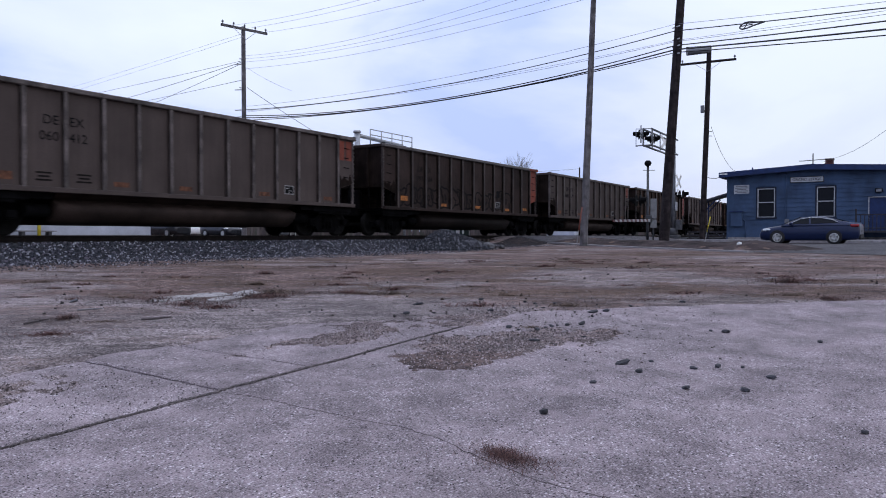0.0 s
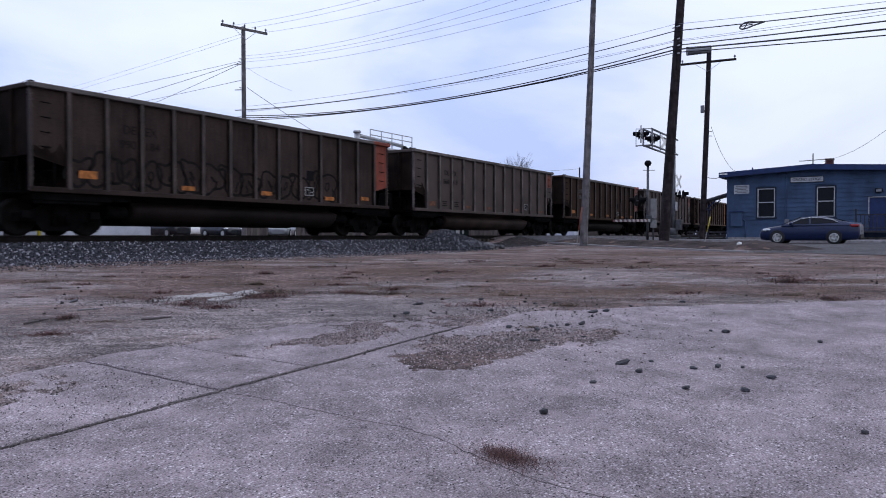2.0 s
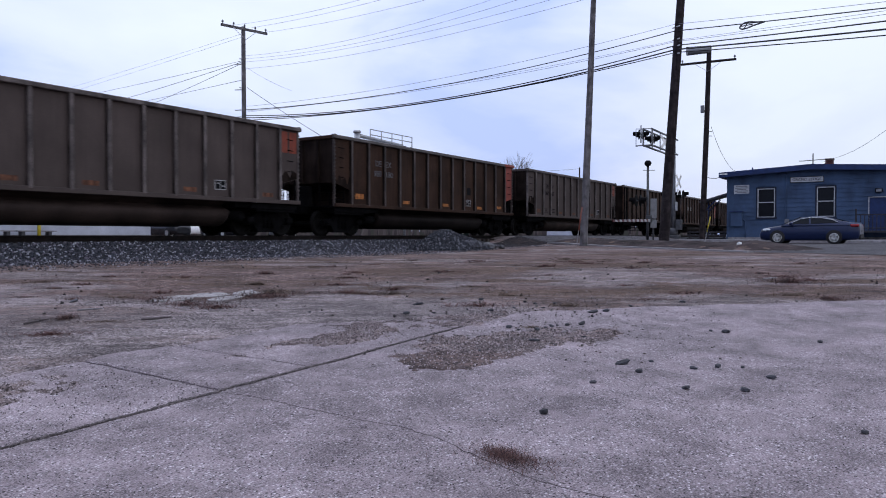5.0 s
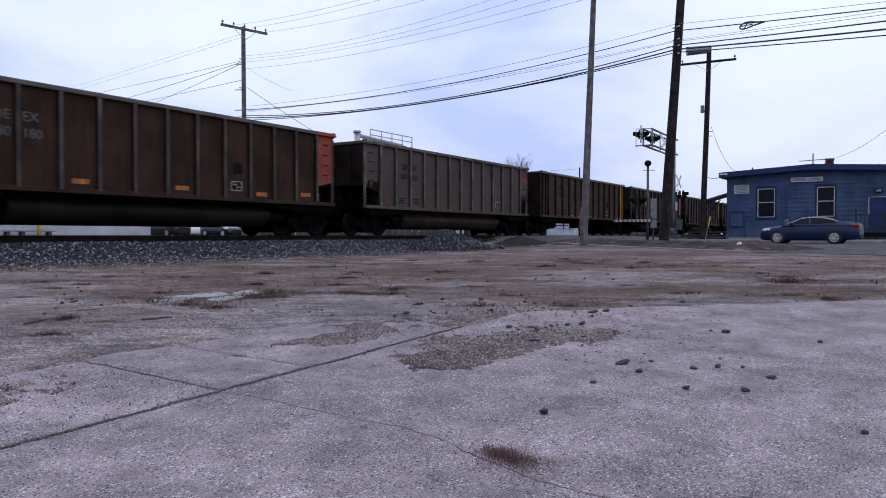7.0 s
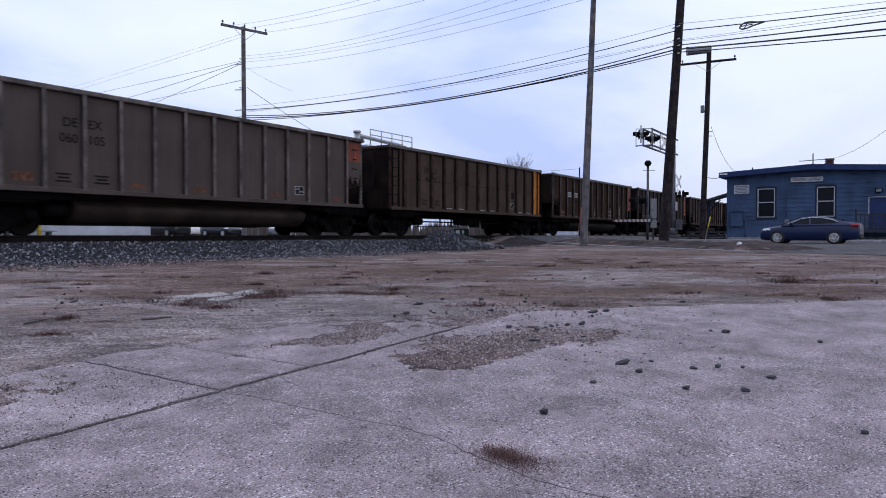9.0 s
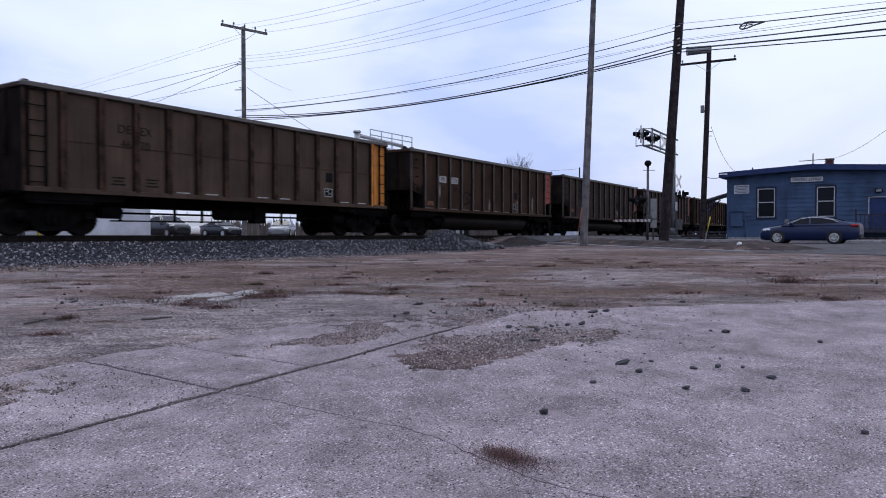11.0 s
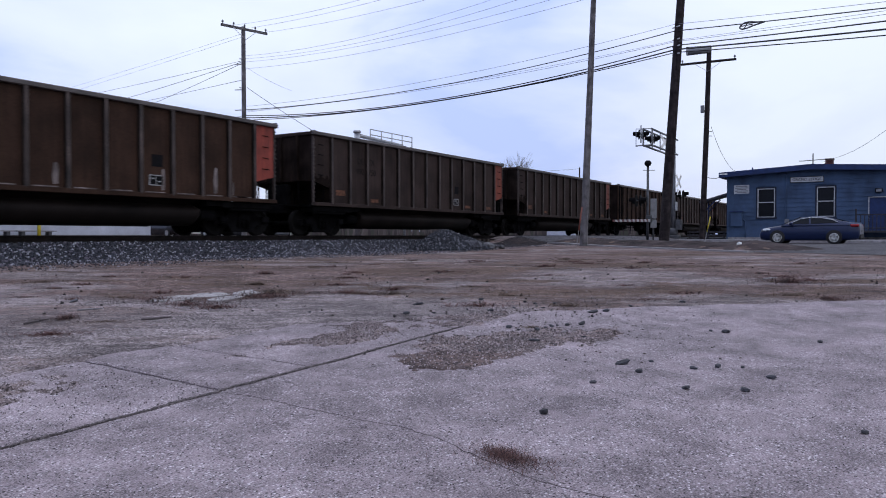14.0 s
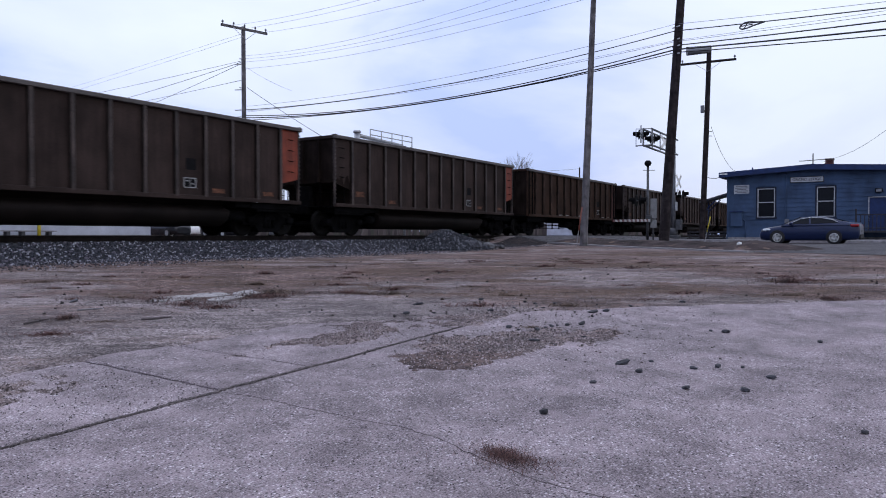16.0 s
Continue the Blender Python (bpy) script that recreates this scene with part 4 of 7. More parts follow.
def coal_car(k, body, end_col, label, mark=None, number="", style=""):
    car = thing("coal_car", label, "railway wagon", group="coal cars of the train")
    cut = style != "flat"
    worn = WORN_GREY if body == GREY_PAINT else RUSTY_RIB if style == "flat" else WORN_BROWN
    rail = WORN_GREY if body == GREY_PAINT else CHORD
    for sd in (-1, 1):
        part("side_plate", side_mesh(body, cut), body, car, at=pose(0, sd * (WIDE - 0.10), 0))
        part("end_plate", end_mesh(cut), SOOT, car, at=pose(0, 0, 0, 0, 0, 0 if sd > 0 else 180))
        for y in (-0.8, 0.0, 0.8):
            part("end_rib", end_rib_mesh(), SOOT, car, at=pose(sd * HALF, y, 0, 0, 0, 0 if sd > 0 else 180))
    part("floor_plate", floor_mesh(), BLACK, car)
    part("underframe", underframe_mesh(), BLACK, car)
    ribs = [-HALF + 0.95 + i * (2 * HALF - 1.9) / 12 for i in range(13)]
    for x in ribs:
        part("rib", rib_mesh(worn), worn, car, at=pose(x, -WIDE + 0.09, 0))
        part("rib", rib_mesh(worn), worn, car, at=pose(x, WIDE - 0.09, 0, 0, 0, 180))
    for s, r in ((-1, 0), (1, 180)):
        part("top_chord", chord_mesh(rail), rail, car, at=pose(0, s * (WIDE - 0.09), 0, 0, 0, r))
        part("side_sill", sill_mesh(body), body, car, at=pose(0, s * WIDE, 0, 0, 0, r))
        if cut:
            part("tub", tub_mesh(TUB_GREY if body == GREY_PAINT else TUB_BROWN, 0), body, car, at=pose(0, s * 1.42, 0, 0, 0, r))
        part("end_chord", end_chord_mesh(body), body, car, at=pose(-s * HALF, 0, 0, 0, 0, r + 180))
        part("end_platform", stand_mesh(), BLACK, car, at=pose(-s * (HALF - 0.35), 0, 0, 0, 0, r + 180))
        part("coupler", coupler_mesh(), BLACK, car, at=pose(-s * (HALF + 0.05), 0, 0, 0, 0, r + 180))
        for x in (-HALF + 0.03, HALF - 0.03):
            part("corner_post", post_mesh(worn), worn, car, at=pose(x, s * (WIDE - 0.10), 0, 0, 0, r))
    for x in (-HALF + 0.45, HALF - 0.15):
        for i in range(4):
            if cut:
                part("grab_iron", rung_mesh(), BLACK, car, at=pose(x - (0.22 if x > 0 else 0.0), -WIDE + 0.085, 2.18 + i * 0.36))
    if not cut:
        part("brake_rigging", rigging_mesh(), BLACK, car)
        for x in (-HALF + 0.3, HALF - 0.24):
            part("ladder", ladder_mesh(body), BLACK, car, at=pose(x, -WIDE + 0.02, 0))
    sets = []
    for x in (-6.17, 6.17):
        sets += truck_parts(car, x)
    if end_col:
        mid = HALF - 0.5
        if style == "half":
            for x, w in ((mid - 0.2, 0.36), (mid + 0.23, 0.34)):
                plate(w, 0.72, end_col, car, x, 3.16, "colour_panel")
        elif style == "flat":
            plate(0.87, 2.4, end_col, car, HALF - 0.44, 2.38, "colour_panel")
            part("rib", rib_mesh(end_col), end_col, car, at=pose(ribs[12] - 0.001, -WIDE + 0.084, 0))
        else:
            end_panel(end_col, car, ribs[12] + 0.067, HALF - 0.068)
            if k in (1, 3):
                chord_end(end_col, car, ribs[12] - 0.06)
    for x in (-HALF - 0.02, HALF - 0.06):
        bm = BM()
        box(bm, 0, 0.12, -0.10, 0.10, BODY_Z1 - 0.02, BODY_Z1 + 0.035, 0.02)
        part("corner_cap", bm, BLACK, car, at=pose(x, -WIDE + 0.10, 0))
    xb = (ribs[1] + ribs[2]) / 2, (ribs[2] + ribs[3]) / 2
    xr = ribs[12] + 0.067
    if mark:
        tone = DECAL if body == GREY_PAINT else CHALKY if k == 3 else FADED
        if style == "sign":
            for x, txt, low in zip(xb, mark, ("61", "09")):
                plate(0.58, 0.29, DECAL_WHITE, car, x, 2.54, "sign_panel")
                lettering(txt, 0.27, DECAL, car, pose(x, -WIDE + 0.082, 2.54, 90))
                lettering(low, 0.30, FADED, car, pose(x + 0.05, -WIDE + 0.084, 2.12, 90))
        else:
            gap = 0.13
            for (a, b), z, s in (((mark[0], mark[1]), 2.84, 0.33), ((number[:len(number) // 2], number[len(number) // 2:]), 2.44, 0.33)):
                lettering(a, s, tone, car, pose(ribs[2] - gap, -WIDE + 0.084, z, 90), align="RIGHT")
                lettering(b, s, tone, car, pose(ribs[2] + gap, -WIDE + 0.084, z, 90), align="LEFT")
            if body == GREY_PAINT or style == "flat":
                for x in xb:
                    for z, w in ((1.54, 0.40), (1.45, 0.30), (1.36, 0.42)):
                        plate(w, 0.045, FADED, car, x, z, "stencil")
    rnd = random.Random(k)
    # coal soot that has crept up the end bays from the open ends
    if cut:
        ends = [(-HALF + 0.068, -xr, 1.945, 1.735)]
        if style == "half":
            ends.append((xr, HALF - 0.068, 1.735, 1.945))
        for xa, xc, za, zc in ends:
            n = 7
            top = [(xa + (xc - xa) * i / n, 2.12 + 0.16 * math.sin(2.3 * i + k) + rnd.uniform(-0.10, 0.12)) for i in range(n + 1)]
            bm = BM()
            prism(bm, [(xa, za), (xc, zc)] + top[::-1], -0.003, 0.0)
            part("soot_stain", bm, SOOT, car, at=pose(0, -WIDE + 0.0885, 0))
    if style == "sign":
        for x, z0, w, h in ((ribs[1] + 0.17, 1.28, 0.10, 0.95), (ribs[1] + 0.27, 1.75, 0.09, 0.55), (ribs[5] + 0.75, 1.27, 0.13, 0.55), (ribs[8] + 0.75, 1.27, 0.12, 0.62), (ribs[10] + 0.55, 1.27, 0.14, 0.80), (ribs[11] + 0.2, 1.25, 0.06, 0.40)):
            bm = BM()
            prism(bm, [(-w / 2, 0), (w * 0.4, 0.02), (w * 0.55, h * 0.6), (w * 0.3, h), (-w * 0.35, h * 0.96), (-w * 0.6, h * 0.4)], -0.004, 0.0)
            part("paint_run", bm, RUN_PAINT, car, at=pose(x, -WIDE + 0.088, z0))
        part("graffiti", sprayed_tag(rnd, ribs[3] + 0.2, ribs[3] + 0.7, 1.5, 0.5), TAG_LINE, car, at=pose(0, -WIDE + 0.086, 0))
        for i in range(13):
            plate(0.62, 0.03, RUN_PAINT, car, min(ribs[i] + 0.5, ribs[12] - 0.4), 1.215, "scuffed_edge", proud=0.0)
    # paint patches low on the side, some worn away
    if body == GREY_PAINT:
        spots, pm = ((0, 1.42), (3, 1.36), (5, 1.36), (8, 1.36), (11, 1.34)), OLD_PATCH
    elif k in (1, 3):
        spots, pm = ((0, 1.56 if k == 1 else 1.50), (3, 1.38), (6, 1.38), (9, 1.34), (11, 1.42)), BRIGHT_PATCH
    elif style == "sign":
        spots, pm = ((0, 1.42),), OLD_PATCH
    elif style == "flat":
        spots, pm = (), OLD_PATCH
    else:
        spots, pm = ((0, 1.58), (2, 1.36), (9, 1.36), (11, 1.36)), OLD_PATCH
    for i, z in spots:
        plate(0.46 if i else 0.50, 0.13 if i else 0.20, pm, car, (ribs[i] + ribs[i + 1]) / 2 + 0.03, z, "reflector_patch")
    if style == "flat":
        for i in (3, 4, 6, 7, 10, 11):
            plate(0.46, 0.035, DECAL_WHITE, car, (ribs[i] + ribs[i + 1]) / 2, 1.235, "reflector_strip")
        bm = BM()
        box(bm, ribs[0], ribs[12], -0.012, 0.0, 2.36, 2.385)
        part("plate_seam", bm, RUSTY_RIB, car, at=pose(0, -WIDE + 0.092, 0))
    bay = 9 if body == GREY_PAINT or style == "flat" else 8
    x = (ribs[bay] + ribs[bay + 1]) / 2 + (0.12 if bay == 9 else 0.0)
    plate(0.44, 0.30, DECAL_WHITE, car, x, 1.55, "placard")
    for dx in (-0.10, 0.10):
        plate(0.175, 0.25, DECAL, car, x + dx, 1.55, "placard_field", proud=0.004)
    for dx, dz in ((-0.1, 0.05), (0.1, -0.03)):
        plate(0.11, 0.03, DECAL_WHITE, car, x + dx, 1.55 + dz, "placard_bar", proud=0.008)
    if body != GREY_PAINT:
        plate(0.36, 0.34, DECAL, car, x + 0.04, 2.10, "blanked_patch")
    if style == "tagged":
        part("graffiti", sprayed_tag(rnd, ribs[0] - 0.05, ribs[9], 1.30, 0.85), TAG_LINE, car, "row of dark sprayed outlines", at=pose(0, -WIDE + 0.086, 0))
    return car, sets


SOOT = mat("coal_dust", (0.014, 0.0096, 0.008), 0.9, var=0.4, scale=1.5, streak=0.3, spec=0.05)
OLD_PATCH = mat("worn_orange_patch", (0.105, 0.042, 0.022), 0.8, var=0.4, scale=9, fine=60, streak=0.4)
G = "faded grey steel coal wagon with orange end panel"
B = "dirty brown steel coal wagon with sooty red end panel"
TRAIN = [
    coal_car(0, GREY_PAINT, ORANGE, G, ("DE", "EX"), "060412", "half"),
    coal_car(1, BROWN_PAINT, ORANGE, "dirty brown graffiti-marked coal wagon with orange end panel", ("DE", "EX"), "990184", "tagged"),
    coal_car(2, GREY_PAINT, ORANGE, G, ("DE", "EX"), "060219", "half"),
    coal_car(3, RUST_PAINT, RED, "rust-brown steel coal wagon with red end panel", ("DE", "EX"), "980180"),
    coal_car(4, GREY_PAINT, ORANGE, G, ("DE", "EX"), "060105", "half"),
    coal_car(5, TAN_PAINT, YELLOW, "tan-brown coal wagon with yellow end and ladder", ("DE", "EX"), "4670", "flat"),
    coal_car(6, RUST_PAINT, RED, "dark brown coal wagon with white reporting marks", ("HE", "QX"), "", "sign"),
    coal_car(7, BROWN_PAINT, ORANGE, "dirty brown coal wagon with orange end panel", ("DE", "EX"), "990750"),
    coal_car(8, BROWN_PAINT, ORANGE, "dirty brown coal wagon with orange end panel"),
    coal_car(9, RUST_PAINT, DULL_RED, "sooty brown coal wagon with faded end and ladder", None, "", "flat"),
    coal_car(10, BROWN_PAINT, DULL_RED, B),
    coal_car(11, BROWN_PAINT, DULL_RED, B),
    coal_car(12, RUST_PAINT, DULL_RED, B),
    coal_car(13, BROWN_PAINT, DULL_RED, B),
    coal_car(14, BROWN_PAINT, DULL_RED, B),
]


# ---- small helpers for the things below ----
concrete_yard()
joint_dirt()


def gz(x, y):
    return float(ground_full(np.array([x], float), np.array([y], float))[0])


GLASS = mat("dark_window_glass", (0.006, 0.007, 0.009), 0.12, var=0.1, bump=0, spec=0.12)
BLIND = mat("window_blind", (0.11, 0.10, 0.095), 0.8, var=0.1, scale=4)
BRICK = mat("red_brick", (0.060, 0.022, 0.022), 0.9, var=0.25, scale=8, rand=0.3)
CAR_BLUE = mat("blue_car_paint", (0.008, 0.015, 0.048), 0.3, metal=0.0, var=0.06, bump=0, spec=0.28)
CAR_DARK = mat("charcoal_car_paint", (0.015, 0.016, 0.02), 0.25, metal=0.3, var=0.06, bump=0, spec=0.6)
CAR_SILVER = mat("silver_car_paint", (0.17, 0.175, 0.19), 0.3, metal=0.5, var=0.06, bump=0, spec=0.6)
CAR_WHITE = mat("white_car_paint", (0.7, 0.7, 0.7), 0.3, var=0.05, bump=0, spec=0.5)
TAIL_RED = mat("red_lamp_lens", (0.22, 0.012, 0.016), 0.15, var=0.1, bump=0)
LAMP_CLEAR = mat("clear_lamp_lens", (0.7, 0.72, 0.75), 0.1, var=0.1, bump=0)
KERB = mat("kerb_concrete", (0.22, 0.21, 0.215), 0.9, var=0.2, scale=5, fine=60)
YELLOW_PLASTIC = mat("yellow_plastic", (0.42, 0.34, 0.03), 0.5, var=0.1)
ORANGE_PLASTIC = mat("orange_plastic", (0.16, 0.05, 0.035), 0.6, var=0.2)
RED_STRIPE = mat("red_stripe", (0.06, 0.012, 0.012), 0.5, var=0.15)
ROOF = mat("dark_roofing", (0.05, 0.055, 0.07), 0.9, var=0.3, scale=4)
PLAIN_WOOD = mat("grey_timber", (0.032, 0.031, 0.036), 0.9, var=0.3, scale=5, streak=0.3)
GREEN_BOX = mat("dark_green_cabinet", (0.015, 0.03, 0.025), 0.6, var=0.2)
WHITE_METAL = mat("white_wall_paint", (0.40, 0.42, 0.48), 0.7, var=0.14, scale=0.9)
TWIG = mat("bare_twig", (0.085, 0.07, 0.072), 0.9, var=0.3)
SILVER = mat("silver_pipe", (0.33, 0.34, 0.36), 0.45, metal=0.5, var=0.15)


# ---- station ----
def station():
    st = thing("station", "blue weatherboard depot with navy fascia and white-framed windows", "building", at=pose(52.0, 0, 1.0))
    y0, y1, peak, deep = 0.2, 10.31, 5.3, 13.0
    eave, top = 4.25, 4.53

    def line(y):
        return eave + (top - eave) * (1 - abs(y - peak) / 5.1)
    # core wall behind the boards
    holes = [(7.40, 8.46, 1.43, 3.32, "window"), (3.95, 4.96, 1.43, 3.32, "window"), (1.10, 2.13, 0.56, 2.62, "door")]
    cols = sorted({y0, y1, *[h[0] for h in holes], *[h[1] for h in holes]})
    bm = BM()
    for a, b in zip(cols, cols[1:]):
        hit = [h for h in holes if h[0] <= a and b <= h[1]]
        for z0, z1 in ([(0, hit[0][2]), (hit[0][3], 4.1)] if hit else [(0, 4.1)]):
            box(bm, 0.02, 0.2, a, b, z0, z1)
    box(bm, 0.02, deep, y0, y0 + 0.15, 0, 4.1)
    box(bm, 0.02, deep, y1 - 0.15, y1, 0, 4.1)
    box(bm, deep - 0.15, deep, y0, y1, 0, 4.1)
    part("wall", bm, SIDING, st)
    # weatherboards, cut round the openings
    z = 0.12
    while z < 4.5:
        h = 0.28
        for a, b in zip(cols, cols[1:]):
            hit = [q for q in holes if q[0] <= a and b <= q[1] and z + h > q[2] and z < q[3]]
            if hit:
                continue
            lim = min(line(a), line(b))
            if z + 0.05 > lim:
                continue
            bm = BM()
            prism(bm, [(-0.030, z), (0.02, z), (0.02, z + h), (-0.004, z + h)], a + 0.002, b - 0.002)
            part("weatherboard", bm, SIDING, st)
        z += h
    for y in (y0, y1):
        bm = BM()
        box(bm, -0.035, 0.06, y - 0.07, y + 0.07, 0, 4.3, 0.006)
        part("corner_board", bm, SIDING, st)
    bm = BM()
    box(bm, -0.05, 0.02, y0, y1, 0.0, 0.14, 0.006)
    part("skirting_board", bm, KERB, st, "pale concrete foot of the wall")
    # roof: two shallow slopes with deep navy fascia
    for ya, yb in ((y1 + 0.5, peak), (peak, y0 - 0.5)):
        bm = BM()
        za, zb = line(ya), line(yb)
        vs = []
        for x in (-0.45, deep + 0.4):
            vs.append([bm.verts.new((x, ya, za + 0.02)), bm.verts.new((x, yb, zb + 0.02)), bm.verts.new((x, yb, zb + 0.18)), bm.verts.new((x, ya, za + 0.18))])
        a, b = vs
        bm.faces.new(a), bm.faces.new(b[::-1])
        for i in range(4):
            bm.faces.new((a[i], b[i], b[(i + 1) % 4], a[(i + 1) % 4]))
        bmesh.ops.recalc_face_normals(bm, faces=bm.faces)
        rf = part("roof", bm, ROOF, st)
        bm = BM()
        q = [bm.verts.new((x, y, z)) for x in (-0.51, -0.453) for y, z in ((ya, za - 0.12), (yb, zb - 0.12), (yb, zb + 0.22), (ya, za + 0.22))]
        bm.faces.new(q[:4]), bm.faces.new(q[4:][::-1])
        for i in range(4):
            bm.faces.new((q[i], q[4 + i], q[4 + (i + 1) % 4], q[(i + 1) % 4]))
        bmesh.ops.recalc_face_normals(bm, faces=bm.faces)
        part("fascia", bm, NAVY, rf)
    bm = BM()
    box(bm, -0.45, deep, y1 + 0.452, y1 + 0.51, line(y1 + 0.5) - 0.12, line(y1 + 0.5) + 0.2)
    part("gutter", bm, NAVY, st)
    bm = BM()
    box(bm, -0.53, -0.512, y1 - 0.05, y1 + 0.45, line(y1 + 0.3) + 0.06, line(y1 + 0.3) + 0.14)
    part("flashing", bm, WHITE, st, "pale strip of bare flashing")
    for a, b, z0, z1, kind in holes:
        if kind == "window":
            w = part("window", frame_mesh(a, b, z0, z1), FRAME_WHITE, st, "white-framed sash window with dark glass")
            mid = z0 + 0.52 * (z1 - z0)
            for k, (p, q) in enumerate(((z0 + 0.07, mid - 0.03), (mid + 0.03, z1 - 0.07))):
                bm = BM()
                box(bm, 0.03 + 0.03 * k, 0.038 + 0.03 * k, a + 0.07, b - 0.07, p, q)
                part("pane", bm, GLASS, w)
            bm = BM()
            box(bm, 0.09, 0.095, a + 0.08, b - 0.08, mid + 0.25, z1 - 0.08)
            part("blind", bm, BLIND, w)
            bm = BM()
            box(bm, -0.09, 0.03, a - 0.12, b + 0.12, z0 - 0.10, z0 - 0.002, 0.01)
            part("sill", bm, CASING, w)
            for ya, yb, za, zb in ((a - 0.09, a - 0.002, z0, z1 + 0.09), (b + 0.002, b + 0.09, z0, z1 + 0.09), (a, b, z1 + 0.002, z1 + 0.09)):
                bm = BM()
                box(bm, -0.034, 0.02, ya, yb, za, zb, 0.005)
                part("casing", bm, CASING, w)
        else:
            bm = BM()
            box(bm, 0.05, 0.09, a + 0.05, b - 0.05, z0, z1 - 0.05)
            d = part("door", bm, NAVY, st, "navy panelled entrance door")
            for p, q in ((z0 + 0.2, z0 + 0.85), (z0 + 1.05, z1 - 0.25)):
                bm = BM()
                box(bm, 0.042, 0.052, a + 0.2, b - 0.2, p, q, 0.004)
                part("door_panel", bm, NAVY, d)
            for ya, yb, za, zb in ((a, a + 0.05, z0, z1), (b - 0.05, b, z0, z1), (a, b, z1 - 0.048, z1)):
                bm = BM()
                box(bm, -0.03, 0.04, ya, yb, za, zb)
                part("door_frame", bm, FRAME_WHITE, d)
    # name board over the windows
    bm = BM()
    box(bm, -0.07, -0.03, 4.60, 6.48, 3.66, 3.97, 0.006)
    sb = part("name_board", bm, FRAME_WHITE, st, "white station name board with dark letters")
    lettering("GRAND LEDGE", 0.245, DECAL, sb, pose(-0.073, 5.54, 3.815, 90, 0, -90), name="writing")
    for ya, yb, za, zb in ((4.57, 6.51, 3.97, 4.0), (4.57, 6.51, 3.63, 3.66), (4.57, 4.60, 3.66, 3.97), (6.48, 6.51, 3.66, 3.97)):
        bm = BM()
        box(bm, -0.08, -0.03, ya, yb, za, zb)
        part("board_rim", bm, DECAL, sb)
    bm = BM()
    box(bm, -0.05, -0.03, 8.97, 9.92, 3.02, 3.60, 0.004)
    nb = part("notice_board", bm, FRAME_WHITE, st, "small pale notice with faded lines")
    for z, w in ((3.50, 0.7), (3.40, 0.8), (3.30, 0.55), (3.20, 0.8), (3.10, 0.62)):
        bm = BM()
        box(bm, -0.054, -0.049, 9.45 - w / 2, 9.45 + w / 2, z - 0.025, z + 0.025)
        part("text_bar", bm, ALU, nb)
    bm = BM()
    box(bm, -0.26, -0.03, 9.38, 10.08, 0.85, 1.80, 0.02)
    mb = part("meter_box", bm, SIDING, st, "blue-painted meter box")
    bm = BM()
    box(bm, -0.30, -0.03, 9.33, 10.13, 1.80, 1.87, 0.01)
    part("box_hood", bm, NAVY, mb)
    bm = BM()
    tube(bm, (-0.06, 9.2, 0.1), (-0.06, 9.2, 1.2), 0.03)
    tube(bm, (-0.06, 9.2, 1.2), (-0.06, 9.36, 1.3), 0.03)
    part("conduit", bm, SIDING, st)
    bm = BM()
    tube(bm, (-0.07, 6.75, 0.1), (-0.07, 6.75, 4.3), 0.04)
    part("downpipe", bm, SIDING, st)
    bm = BM()
    box(bm, -0.2, -0.03, 6.55, 6.8, 0.95, 1.3, 0.02)
    part("gas_meter", bm, ALU, st)
    bm = BM()
    box(bm, -0.25, -0.03, 1.38, 1.78, 2.87, 3.12, 0.03)
    lt = part("wall_light", bm, DECAL, st, "dark wall light over the door")
    bm = BM()
    box(bm, -0.256, -0.25, 1.43, 1.73, 2.91, 3.08)
    part("lens", bm, ALU, lt)
    # chimney of courses of brick
    bm = BM()
    box(bm, 4.75, 5.25, 4.42, 4.92, 4.3, 5.45)
    ch = part("chimney", bm, mat("mortar", (0.2, 0.17, 0.16), 0.95), st, "red brick chimney")
    bb = BM()
    box(bb, -0.105, 0.105, -0.012, 0.02, -0.032, 0.032, 0.004)
    bme = link_mesh("brick", bb, BRICK)
    for i in range(14):
        for j in range(3):
            o = 0.11 * (i % 2) - 0.05
            if 0.02 < 0.17 * j + o + 0.1 < 0.5:
                part("brick", bme, BRICK, ch, at=pose(4.745, 4.42 + 0.12 + 0.17 * j + o * 0.4, 4.5 + 0.068 * i, 0, 0, -90))
    bm = BM()
    box(bm, 4.72, 5.28, 4.39, 4.95, 5.45, 5.53, 0.01)
    part("chimney_cap", bm, BRICK, ch)
    bm = BM()
    tube(bm, (4.0, 5.6, 4.4), (4.0, 5.6, 5.85), 0.035)
    tube(bm, (4.0, 4.75, 5.42), (4.0, 6.45, 5.36), 0.025)
    for y in (4.8, 5.1, 5.9, 6.2, 6.4):
        tube(bm, (3.7, y, 5.39), (4.3, y, 5.39), 0.01, seg=5)
    part("aerial", bm, DECAL, st)
    bm = BM()
    tube(bm, (-0.2, 8.75, 4.3), (-0.2, 8.75, 4.72), 0.05)
    part("vent_pipe", bm, NAVY, st)
    # braced canopy towards the track
    bm = BM()
    q = [(y1, 3.05), (y1, 3.2), (y1 + 2.0, 2.62), (y1 + 2.0, 2.50)]
    a = [bm.verts.new((0.6, y, z)) for y, z in q]
    b = [bm.verts.new((2.2, y, z)) for y, z in q]
    bm.faces.new(a), bm.faces.new(b[::-1])
    for i in range(4):
        bm.faces.new((a[i], b[i], b[(i + 1) % 4], a[(i + 1) % 4]))
    bmesh.ops.recalc_face_normals(bm, faces=bm.faces)
    cp = part("canopy", bm, ROOF, st, "dark sloping platform canopy")
